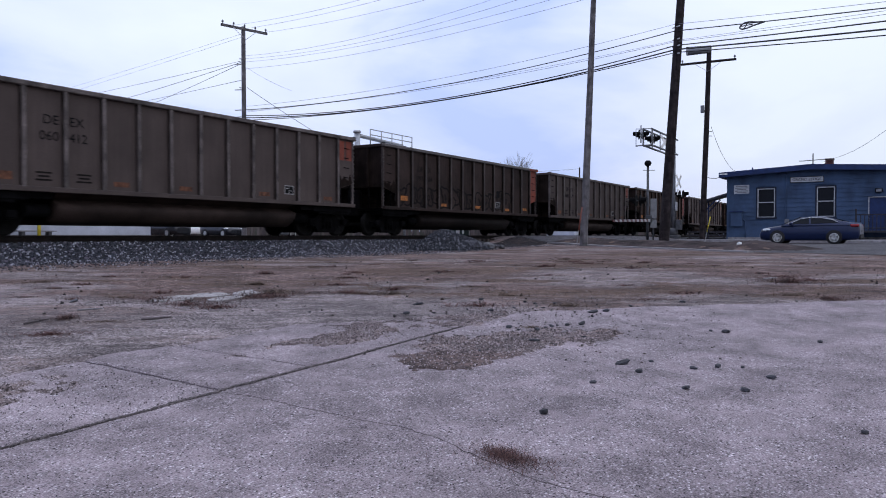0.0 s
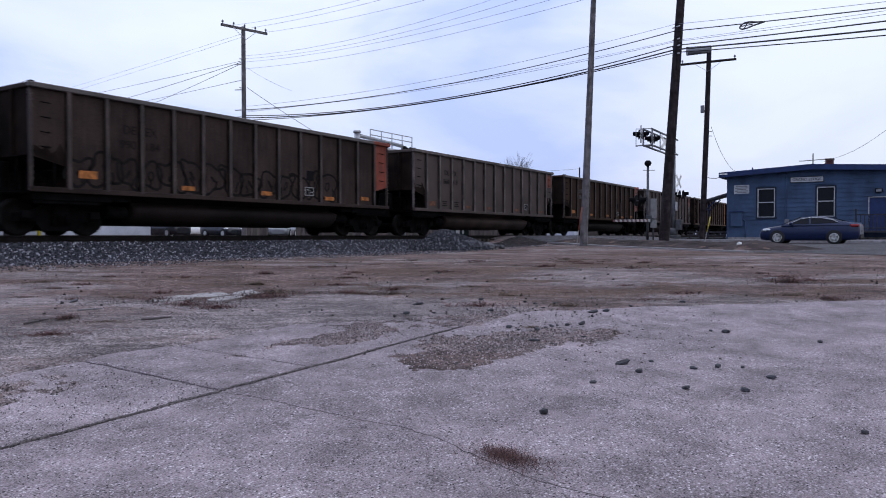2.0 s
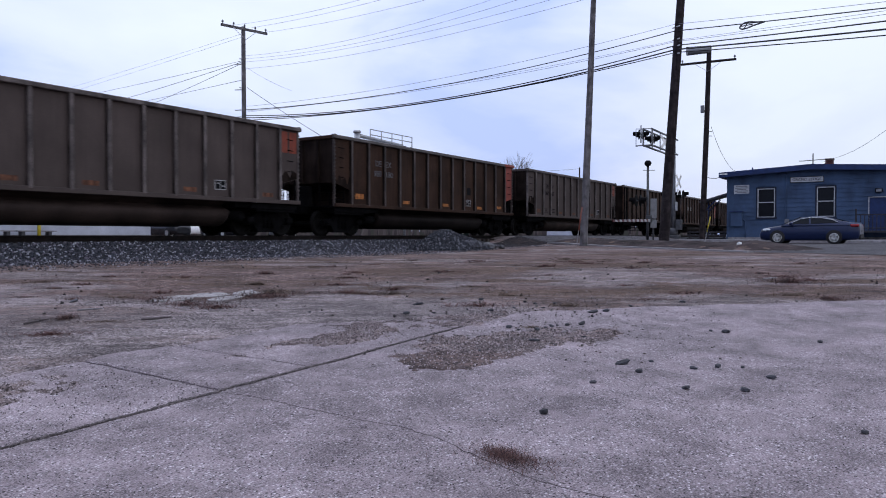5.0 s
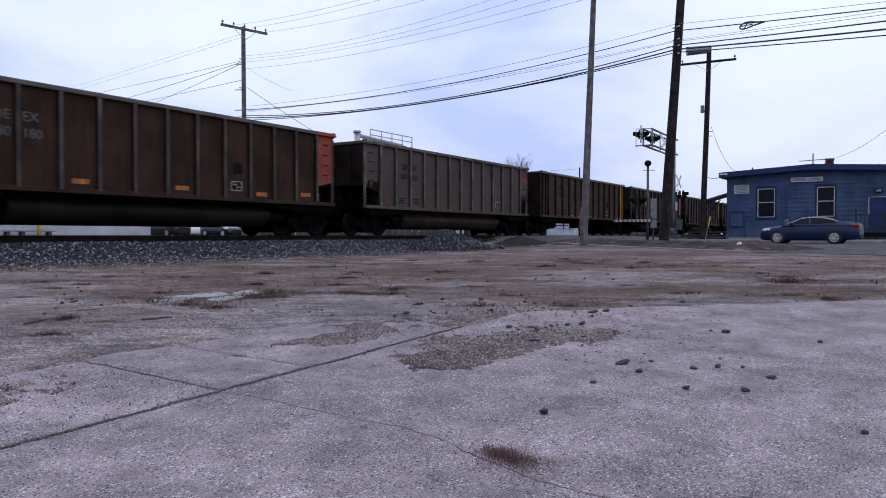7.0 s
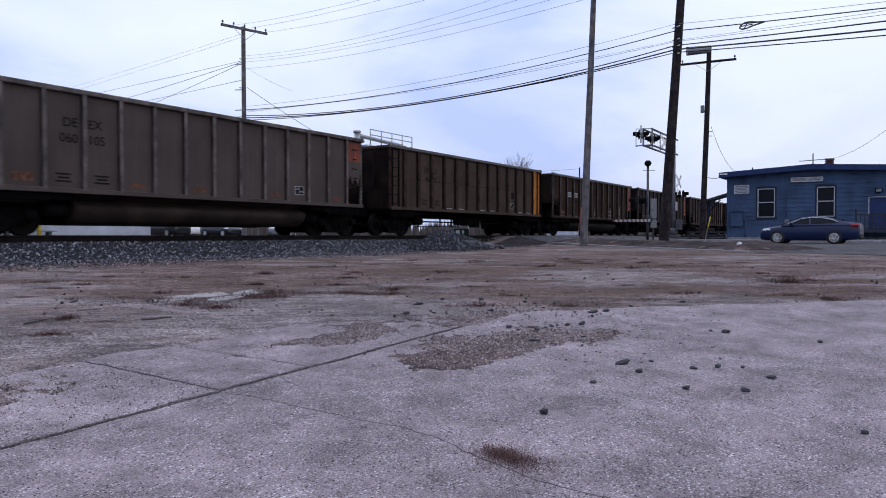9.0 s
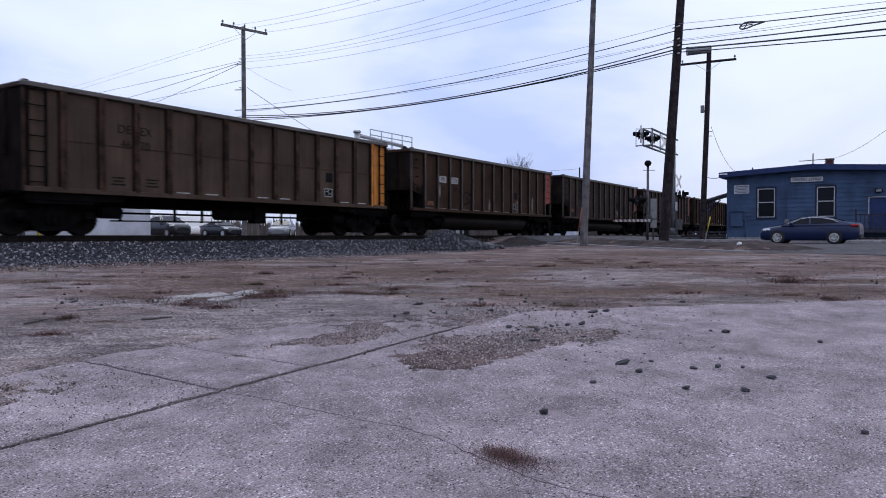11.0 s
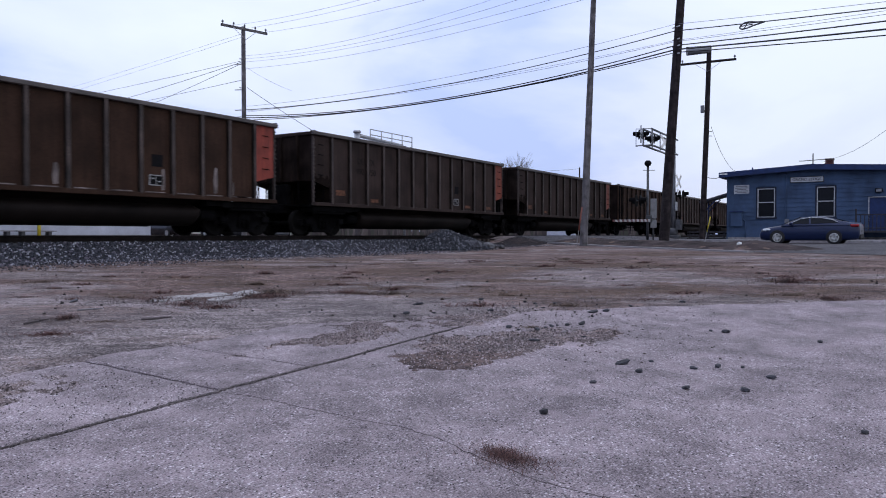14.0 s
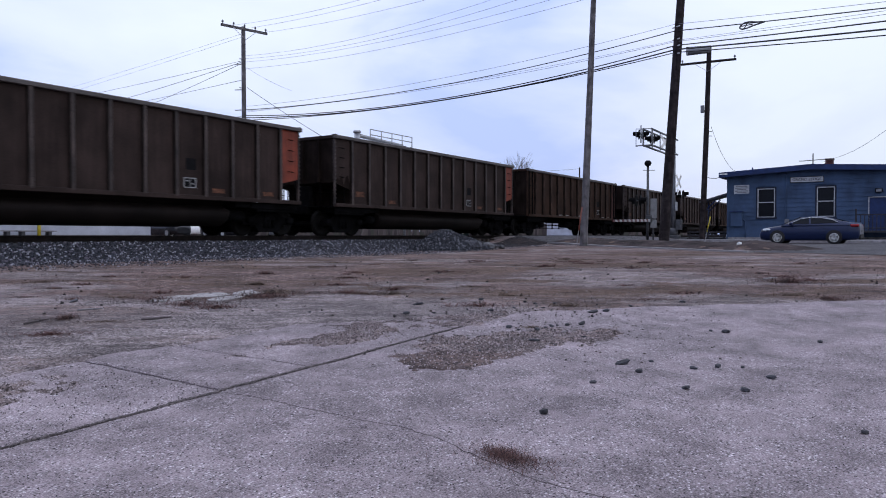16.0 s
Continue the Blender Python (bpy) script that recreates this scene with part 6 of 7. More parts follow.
def slack_loop():
    """Teardrop frame that stores spare cable on the line."""
    ob = thing("cable_storage_loop", "black teardrop cable storage frame hung on the line", "cable loop", at=pose(30.93, 5.39, 9.52))
    d = Vector((0.54, 0.84, 0.10)).normalized()
    n = Vector((0, 0, 1))
    pts = [(-0.75, 0.0), (-0.25, 0.10), (0.05, 0.19), (0.28, 0.19), (0.42, 0.1), (0.45, 0.0), (0.42, -0.1), (0.28, -0.19), (0.05, -0.19), (-0.25, -0.10)]
    side = Vector((0.84, -0.54, 0))
    bm = BM()
    w = lambda p: d * p[0] + (n * 0.75 + side * 0.5) * p[1]
    for a, b in zip(pts, pts[1:] + pts[:1]):
        tube(bm, w(a), w(b), 0.03, seg=6)
    part("loop_rim", bm, CABLE, ob)
    bm = BM()
    tube(bm, w((-0.2, 0)), w((0.44, 0)), 0.02, seg=6)
    tube(bm, w((0.16, 0.19)), w((0.16, -0.19)), 0.02, seg=6)
    part("spokes", bm, CABLE, ob)


slack_loop()


# ---- crossing signals ----
def flasher(parent, at, face):
    """A pair of round signal heads back to back, each a backboard with a hooded lamp."""
    for s in (-1, 1):
        bm = BM()
        lathe(bm, [(0.30, 0.0), (0.30, 0.02), (0.16, 0.03), (0.16, 0.20), (0.02, 0.24)], "x", 20)
        b = part("backboard", bm, DECAL, parent, at=at @ pose(s * 0.10, 0, 0, 0, 0, 0 if s > 0 else 180))
        bm = BM()
        for i in range(12):
            a0, a1 = -0.3 + i * 3.74 / 12, -0.3 + (i + 1) * 3.74 / 12
            q = [bm.verts.new((x, 0.17 * math.cos(a), 0.17 * math.sin(a))) for x, a in ((-0.01, a0), (-0.01, a1), (-0.30, a1), (-0.30, a0))]
            bm.faces.new(q)
        bmesh.ops.solidify(bm, geom=bm.faces, thickness=0.008)
        part("hood", bm, DECAL, b, at=pose(0.05, 0, 0, 0, 0, 180))


def crossbuck(parent, m, s=1.0):
    bm = BM()
    box(bm, -0.61 * s, 0.61 * s, -0.012, 0.012, -0.115 * s, 0.115 * s, 0.004, m=pose(0, 0, 0, 0, 48, 0))
    box(bm, -0.61 * s, 0.61 * s, -0.028, -0.013, -0.115 * s, 0.115 * s, 0.004, m=pose(0, 0, 0, 0, -48, 0))
    part("crossbuck", bm, WHITE, parent, "white crossed warning boards", at=m)


def cantilever():
    x, y = 50.4, 13.5
    z = gz(x, y)
    ob = thing("cantilever_signal", "galvanised cantilever crossing signal reaching over the road", "railway signal", at=pose(x, y, z - 0.03))
    h = 7.95 - z
    bm = BM()
    tube(bm, (0, 0, 0), (0, 0, h), 0.15, 0.12, 14)
    tube(bm, (0, 0.32, 0), (0, 0.05, h * 0.5), 0.09, 0.08, 10)
    part("mast", bm, ALU, ob)
    bm = BM()
    box(bm, -0.4, 0.4, -0.4, 0.4, -0.1, 0.25, 0.03)
    lathe(bm, [(0.34, 0.2), (0.3, 0.6), (0.2, 0.75)], "z", 12)
    part("footing", bm, DARK_STEEL, ob)
    top, low = 7.70 - z, 6.72 - z
    arm = None
    for zz in (top, low):
        for yy in (-0.25, 0.25):
            bm = BM()
            tube(bm, (0, yy, zz), (-6.0, yy, zz + 0.05), 0.06, seg=10)
            a = part("arm_rail", bm, ALU, ob)
            arm = arm or a
    for i in range(4):
        xx = -0.6 - i * 1.75
        for yy in (-0.25, 0.25):
            bm = BM()
            tube(bm, (xx, yy, low), (xx, yy, top), 0.032, seg=8)
            part("truss_post", bm, ALU, arm)
    bm = BM()
    tube(bm, (-5.9, -0.25, low), (-5.9, 0.25, low), 0.04, seg=6)
    part("truss_tie", bm, ALU, arm)
    # outer work basket
    bm = BM()
    for yy in (-0.2, 0.2):
        tube(bm, (-6.0, yy, low + 0.05), (-7.5, yy, low - 0.15), 0.04, seg=6)
        tube(bm, (-6.0, yy, top + 0.05), (-7.5, yy, top - 0.12), 0.02, seg=6)
        tube(bm, (-7.5, yy, low - 0.15), (-7.5, yy, top - 0.12), 0.02, seg=6)
    tube(bm, (-7.5, -0.2, low - 0.15), (-7.5, 0.2, low - 0.15), 0.025, seg=6)
    part("work_basket", bm, ALU, ob)
    for xx in (-7.2, -4.9):
        bm = BM()
        tube(bm, (xx, 0, low + 0.05), (xx, 0, top + 0.1), 0.04, seg=8)
        mt = part("light_mount", bm, ALU, ob)
        flasher(mt, pose(xx, 0, (top + low) / 2 + 0.05, 0, 0, 118), 0)
    crossbuck(ob, pose(-3.3, -0.32, (top + low) / 2, 0, 0, -25), 0.85)
    crossbuck(ob, pose(0.12, -0.3, 4.05 - z + 0.9, 0, 0, -10), 0.9)
    bm = BM()
    box(bm, -0.12, 0.12, -0.3, -0.26, -0.2, 0.2, 0.004, m=pose(0, 0, 4.2 - z))
    part("track_sign", bm, WHITE, ob, "small white plate under the crossbuck")
    for yy in (-0.45, 0.45):
        flasher(ob, pose(0.3, yy, 4.05 - z, 0, 0, 118), 0)
    bm = BM()
    tube(bm, (0, -0.5, 4.05 - z), (0, 0.5, 4.05 - z), 0.04, seg=8)
    part("light_bar", bm, ALU, ob)
    bm = BM()
    box(bm, -0.25, 0.25, -0.55, -0.2, 0.6, 1.3, 0.04)
    part("gate_mechanism", bm, DARK_STEEL, ob)
    bm = BM()
    box(bm, -0.16, 0.16, -0.24, -0.14, 1.9, 2.5, 0.02)
    part("junction_box", bm, GALV, ob)


cantilever()


def gate():
    """Lowered gate arm in short red and white lengths, pivoted at the bell post."""
    ob = thing("crossing_gate", "lowered red and white striped crossing gate arm", "crossing gate", at=pose(37.5, 11.18, 2.02, 0, -1.2, 0))
    n = 18
    for i in range(n):
        a, b = -0.15 - i * 0.31, -0.15 - (i + 1) * 0.31
        h = 0.07 - 0.0012 * i
        bm = BM()
        prism(bm, [(a, -h), (a - 0.1, h), (b - 0.1, h), (b, -h)], -0.02, 0.02)
        part("arm_stripe", bm, (FRAME_WHITE, RED_STRIPE)[i % 2], ob)
    for x in (-2.0, -3.8, -5.5):
        bm = BM()
        tube(bm, (x, 0, 0.055), (x, 0, 0.15), 0.035, seg=8)
        part("arm_light", bm, DECAL, ob)
    bm = BM()
    box(bm, -0.25, 0.55, -0.03, 0.06, -0.08, 0.08, 0.02)
    box(bm, 0.35, 0.62, -0.08, 0.10, -0.16, 0.12, 0.03)
    part("counterweight", bm, DARK_STEEL, ob)


gate()


def bell_post():
    x, y = 37.5, 11.35
    z = gz(x, y)
    ob = thing("bell_post", "grey crossing bell post with small sign plates", "railway signal", at=pose(x, y, z - 0.03))
    bm = BM()
    tube(bm, (0, 0, 0), (0, 0, 3.95), 0.07, 0.06, 12)
    part("post", bm, DARK_STEEL, ob)
    bm = BM()
    lathe(bm, [(0.05, 3.9), (0.06, 4.0), (0.13, 4.04), (0.18, 4.14), (0.16, 4.24), (0.08, 4.30)], "z", 14)
    part("bell", bm, DECAL, ob, "dark round crossing bell")
    bm = BM()
    box(bm, -0.25, 0.35, -0.02, 0.02, 3.78, 3.82, m=pose(0, 0, 0, 0, 0, -60))
    part("bracket", bm, GALV, ob)
    bm = BM()
    tube(bm, (0.25, -0.22, -0.05), (0.25, -0.22, 2.2), 0.045, seg=8)
    p = part("short_post", bm, DARK_STEEL, ob)
    for z0, z1 in ((1.35, 2.35), (0.85, 1.25)):
        bm = BM()
        box(bm, -0.02, 0.02, -0.17, 0.17, z0, z1, 0.01, m=pose(0.20, -0.24, 0, 0, 0, 40))
        part("sign_back", bm, ALU, p)
    bm = BM()
    box(bm, -0.11, 0.11, -0.2, 0.08, 1.1, 1.5, 0.03)
    part("gate_box", bm, DARK_STEEL, ob)
    flasher(ob, pose(-0.1, 0.45, 2.25, 0, 0, 90), 0)
    bm = BM()
    tube(bm, (0, 0, 2.25), (-0.1, 0.6, 2.25), 0.03, seg=6)
    part("light_bar", bm, ALU, ob)


bell_post()

# ---- beyond the track ----
def walkway():
    """Silver pipe run with a railed catwalk on posts."""
    ob = thing("pipe_catwalk", "silver pipe with a railed steel catwalk on posts", "catwalk", at=pose(34.4, 27.9, gz(34.4, 27.9)))
    z = 7.0 - gz(34.4, 27.9)
    bm = BM()
    tube(bm, (0, 0, -0.05), (0, 0, z + 0.45), 0.17, seg=14)
    lathe(bm, [(0.2, z + 0.36), (0.23, z + 0.38), (0.23, z + 0.50), (0.15, z + 0.52)], "z", 14)
    part("riser_pipe", bm, SILVER, ob)
    bm = BM()
    tube(bm, (0, 0, z + 0.24), (4.6, 0, z + 0.06), 0.12, seg=12)
    part("pipe", bm, SILVER, ob)
    for i in range(5):
        x = 0.75 + i * 1.1
        bm = BM()
        tube(bm, (x, -0.4, z - 0.3), (x, -0.4, z + 0.65), 0.035, seg=6)
        part("rail_post", bm, SILVER, ob)
    for dz in (0.33, 0.65):
        bm = BM()
        tube(bm, (0.75, -0.4, z + dz), (5.15, -0.4, z + dz), 0.03, seg=6)
        part("handrail", bm, SILVER, ob)
    bm = BM()
    box(bm, 0.4, 5.6, -0.45, 0.45, z - 0.4, z - 0.3)
    part("grating", bm, GALV, ob)
    for x in (0.6, 5.3):
        bm = BM()
        tube(bm, (x, 0.3, -0.05), (x, 0.3, z - 0.4), 0.08, seg=8)
        part("support_post", bm, SILVER, ob)
    for x in (4.9, 5.6):
        bm = BM()
        lathe(bm, [(0.05, z - 0.3), (0.24, z - 0.15), (0.24, z - 0.05), (0.08, z + 0.08)], "z", 12, at=(x, 0, 0))
        part("hatch_dome", bm, DECAL, ob)


walkway()


def white_building():
    z = gz(20, 42)
    ob = thing("warehouse", "long white-walled building with dark green band beyond the track", "building", at=pose(30.4, 42.0, z - 0.05))
    bm = BM()
    box(bm, -70, 0, 0, 18, 0, 5.6)
    part("wall", bm, WHITE_METAL, ob)
    bm = BM()
    box(bm, -70.3, 0.3, -0.3, 18.3, 6.095, 6.8, 0.03)
    part("roof", bm, WHITE_METAL, ob, "pale flat roof edge")
    bm = BM()
    box(bm, -70.15, 0.15, -0.15, 18.15, 5.60, 6.09, 0.02)
    part("fascia", bm, GREEN_BOX, ob, "dark green band under the roof edge")
    bm = BM()
    box(bm, -70.05, 0.05, -0.05, 18.05, 0.0, 0.22, 0.02)
    part("plinth", bm, KERB, ob)
    for x in (-8.6,):
        bm = BM()
        box(bm, x - 0.25, x + 0.25, -0.22, 0.0, 4.1, 4.65, 0.03)
        part("wall_box", bm, DARK_STEEL, ob)
    for x in (-11.2, -8.9):
        bn = thing("bench", "low grey bench against the white building", "bench", at=pose(30.4, 42.0, z - 0.05))
        bm = BM()
        box(bm, x, x + 2.2, -0.75, -0.30, 0.40, 0.46, 0.01)
        part("seat", bm, KERB, bn)
        for dx in (0.25, 1.75):
            bm = BM()
            box(bm, x + dx, x + dx + 0.2, -0.70, -0.35, 0, 0.398, 0.01)
            part("leg", bm, DARK_STEEL, bn)
    for x in (-7.8,):
        bm = BM()
        tube(bm, (x, -0.9, 0), (x, -0.9, 1.25), 0.09, seg=10)
        b = thing("bollard", "yellow steel bollard before the white building", "bollard", at=pose(30.4, 42.0, z - 0.05))
        part("bollard_post", bm, YELLOW_PLASTIC, b)
    sh = thing("shed", "low white shed far beyond the crossing", "building", at=pose(112, 47.4, 1.0))
    bm = BM()
    box(bm, -2, 2, -2.4, 2.4, 0, 2.6)
    part("wall", bm, WHITE_METAL, sh)
    bm = BM()
    box(bm, -2.3, 2.3, -2.7, 2.7, 2.6, 2.75)
    part("roof", bm, ALU, sh)
    bx = thing("relay_cabinet", "dark green relay cabinet with white labels by the track", "cabinet", at=pose(37.9, 22.9, gz(37.9, 22.9), 0, 0, -35))
    h = RAIL_TOP - gz(37.9, 22.9) + 0.42
    bm = BM()
    box(bm, -0.5, 0.5, -0.35, 0.35, -0.05, h, 0.02)
    part("case", bm, GREEN_BOX, bx)
    for x, w in ((-0.25, 0.24), (0.1, 0.14)):
        bm = BM()
        box(bm, x - w / 2, x + w / 2, -0.356, -0.35, h - 0.32, h - 0.12)
        part("label_plate", bm, WHITE, bx)
    mk = thing("marker_post", "slim white marker post beyond the track", "post", at=pose(38.5, 22.6, gz(38.5, 22.6)))
    bm = BM()
    box(bm, -0.05, 0.05, -0.03, 0.03, -0.05, RAIL_TOP - gz(38.5, 22.6) + 0.72, 0.01)
    part("post_shaft", bm, WHITE, mk)


white_building()


def bare_tree(label, at, h, seed, spread=0.55):
    """Leafless tree: tapering limbs that fork into fine twigs."""
    rnd = random.Random(seed)
    ob = thing("bare_tree", label, "tree", at=at)
    trunk, crown = BM(), BM()

    def grow(p, d, ln, r, depth):
        q = p + d * ln
        tube(trunk if depth < 2 else crown, p, q, r, r * 0.7, seg=6 if depth < 2 else 3)
        if depth >= 7:
            return
        for i in range(3 if depth < 5 else 2):
            nd = (d + Vector((rnd.uniform(-1, 1), rnd.uniform(-1, 1), rnd.uniform(-0.35, 0.7))) * spread).normalized()
            grow(p.lerp(q, rnd.uniform(0.55, 1.0)), nd, ln * rnd.uniform(0.6, 0.85), r * 0.6, depth + 1)
    grow(Vector((0, 0, -0.2)), Vector((0.03, 0.02, 1)).normalized(), h * 0.30, h * 0.017, 0)
    part("trunk", trunk, TWIG, ob)
    part("crown", crown, TWIG, ob)
    return ob


bare_tree("leafless tree far beyond the track", pose(107.8, 54.1, 0.8), 16.6, 1)
far_spots = [(186, 78, 15), (190, 70, 14), (195.7, 64.9, 15), (199, 58, 14), (205, 52, 13), (212, 49, 13), (180, 90, 13)]
for i, (x, y, h) in enumerate(far_spots):
    bare_tree("leafless tree far beyond the track", pose(x, y, 0.8), h * 0.95, 10 + i)
bare_tree("leafless tree behind the depot", pose(102, 7.0, 0.8), 11.6, 30)
bare_tree("leafless tree behind the depot", pose(106, 5.0, 0.8), 11.0, 31)


def far_woods():
    """Low brown brush and bare saplings along the horizon."""
    r = np.random.RandomState(21)
    n = 14000
    a = r.uniform(-0.2, 2.6, n)
    d = r.uniform(150, 210, n)
    px, py = d * np.cos(a), d * np.sin(a)
    k = py > 45
    px, py, d = px[k], py[k], d[k]
    m = len(px)
    h = r.uniform(1.5, 4.5, m) * (0.5 + fbm(px, py, 0.05, 161))
    w = r.uniform(0.15, 0.6, m)
    tx, ty = -py / d, px / d
    base = np.full(m, 0.9)
    V = np.stack([np.stack([px - tx * w, py - ty * w, base], 1), np.stack([px + tx * w, py + ty * w, base], 1), np.stack([px + r.uniform(-0.6, 0.6, m), py, base + h], 1)], 1).reshape(-1, 3)
    me = bpy.data.meshes.new("far_brush")
    me.from_pydata(V.tolist(), [], np.arange(3 * m).reshape(-1, 3).tolist())
    me.materials.append(BRUSH)
    tagged(new("far_brush", me), "distant brown leafless brush on the horizon", "brush", kind="stuff")


BRUSH = island_material("bare_brush", [(0.075, 0.062, 0.058), (0.05, 0.042, 0.042), (0.10, 0.085, 0.08), (0.06, 0.06, 0.05)])
far_woods()


# ---- stones, pile, weeds ----
def rock_mesh(seed, flat=0.75):
    rnd = random.Random(seed)
    bm = BM()
    bmesh.ops.create_icosphere(bm, subdivisions=1, radius=0.5)
    sx, sy = rnd.uniform(1.0, 1.5), rnd.uniform(0.7, 1.0)
    for v in bm.verts:
        c = v.co / max(abs(v.co.x), abs(v.co.y), abs(v.co.z)) * 0.44
        v.co = v.co.lerp(c, 0.75) * rnd.uniform(0.82, 1.12)
        v.co.x, v.co.y, v.co.z = v.co.x * sx, v.co.y * sy, v.co.z * flat
    return link_mesh("stone", bm, DARK_STONE)


def yard_z(x, y):
    c = float(slab_edge(np.array([x]), np.array([y]))[0]) > 0.5
    return max(gz(x, y), float(ground_z(np.array([x]), np.array([y]))[0]) + 0.006 if c else -9)


def scattered_stones():
    rocks = [rock_mesh(i) for i in range(6)]
    spots = [(3.96, 1.81, 0.053), (5.14, 0.9, 0.052), (5.61, 0.81, 0.052), (5.78, 1.21, 0.051), (5.0, 1.25, 0.075), (5.62, 1.35, 0.042), (5.50, 1.86, 0.085), (5.3, 1.66, 0.054), (4.81, 1.83, 0.035), (5.69, 1.69, 0.035), (4.54, 0.19, 0.042), (7.29, 0.66, 0.045), (7.35, 1.47, 0.059), (7.36, 1.61, 0.033), (5.94, 2.81, 0.07), (6.48, 3.34, 0.056), (6.77, 3.01, 0.051), (7.05, 2.8, 0.063), (6.45, 3.02, 0.054), (7.89, 3.0, 0.102), (8.05, 2.91, 0.058), (8.6, 2.8, 0.04), (6.93, 2.91, 0.046), (8.19, 4.0, 0.042), (8.16, 3.85, 0.041), (8.32, 3.66, 0.048), (7.35, 5.02, 0.089), (6.72, 4.75, 0.063), (8.08, 4.56, 0.064), (7.36, 4.03, 0.052), (5.31, 8.87, 0.1), (6.22, 5.74, 0.032), (6.42, 3.2, 0.03), (6.6, 3.0, 0.035), (6.86, 2.99, 0.03), (7.6, 2.9, 0.035), (7.9, 3.62, 0.03), (7.7, 3.9, 0.04), (6.9, 4.5, 0.035), (7.3, 4.3, 0.03), (5.9, 2.6, 0.03), (5.3, 3.0, 0.03), (6.35, 2.5, 0.03), (5.86, 1.05, 0.03), (9.4, 2.4, 0.05)]
    rnd = random.Random(8)
    for i, (x, y, s) in enumerate(spots):
        st = new("stone", rocks[i % 6])
        st.matrix_basis = pose(x, y, yard_z(x, y) + s * (0.22 if s < 0.065 else 0.13), rnd.uniform(-15, 15), rnd.uniform(-15, 15), rnd.uniform(0, 360)) @ Matrix.Diagonal((s * 1.15, s * 1.1, s * (1.1 if s < 0.065 else 0.62), 1))
        tagged(st, "dark angular stone on the concrete", "stone", group="loose stones on the yard")
    # fine grit and pebbles
    r = np.random.RandomState(5)
    n = 56000
    d = 2.6 + 10.5 * r.rand(n) ** 1.25
    a = r.uniform(-0.62, 0.62, n)
    fx, rx = d, d * np.tan(a)
    px, py = 0.8443 * fx + 0.5358 * rx, 0.5358 * fx - 0.8443 * rx
    pz = np.where(slab_edge(px, py) > 0.5, np.maximum(ground_z(px, py) + 0.004, ground_full(px, py)), ground_full(px, py))
    keep = (slab_edge(px, py) < 0.5) | (cover(px, py) > 0.4) | (r.rand(n) < 0.55)
    px, py, pz = px[keep], py[keep], pz[keep]
    n2 = 1900
    d2, a2 = r.uniform(8, 21, n2), r.uniform(-0.62, 0.62, n2)
    qx, qy = 0.8443 * d2 + 0.5358 * d2 * np.tan(a2), 0.5358 * d2 - 0.8443 * d2 * np.tan(a2)
    ok = (slab_edge(qx, qy) < 0.5) & (qy < TRACK_Y - 3.3) & (road_mask(qx, qy) < 0)
    m3 = island_material("dirt_clods", [(0.03, 0.026, 0.026), (0.07, 0.06, 0.058), (0.15, 0.135, 0.13), (0.05, 0.036, 0.032)])
    stones_mesh("dirt_clods", qx[ok], qy[ok], ground_full(qx[ok], qy[ok]), r, 0.005, 0.013, "small stones and clods over the dirt", m3)
    few = np.flatnonzero(ok)[::6]
    stones_mesh("dirt_lumps", qx[few] + 0.13, qy[few] - 0.21, ground_full(qx[few] + 0.13, qy[few] - 0.21), r, 0.014, 0.032, "dark lumps scattered over the dirt", m3)
    bx, by = r.uniform(1.5, 8.5, 40000), r.uniform(1.8, 5.4, 40000)
    ok = cover(bx, by) > 0.35 + 0.4 * r.rand(40000)
    bx, by = bx[ok], by[ok]
    stones_mesh("loose_gravel", bx, by, ground_full(bx, by), r, 0.0035, 0.0095, "grey-brown gravel lying in patches on the concrete", island_material("patch_gravel", [(0.075, 0.06, 0.061), (0.18, 0.145, 0.147), (0.29, 0.24, 0.245), (0.125, 0.096, 0.096), (0.40, 0.34, 0.35), (0.045, 0.038, 0.039)]))
    n3 = 420
    cx, cy = 6.9 + r.normal(0, 1.0, n3), 3.0 + r.normal(0, 0.75, n3)
    stones_mesh("dark_grit", cx, cy, np.maximum(ground_z(cx, cy) + 0.004, ground_full(cx, cy)), r, 0.006, 0.016, "dark chips strewn over the concrete", m3)
    m = island_material("mixed_pebbles", [(0.03, 0.027, 0.028), (0.11, 0.095, 0.095), (0.24, 0.21, 0.21), (0.06, 0.048, 0.046), (0.38, 0.34, 0.34), (0.05, 0.045, 0.047)])
    stones_mesh("gravel", px, py, pz, r, 0.002, 0.0068, "loose grit and pebbles over the yard", m)


scattered_stones()


OLD_CONCRETE = mat("dirty_concrete", (0.10, 0.10, 0.108), 0.9, var=0.3, scale=9, fine=70)


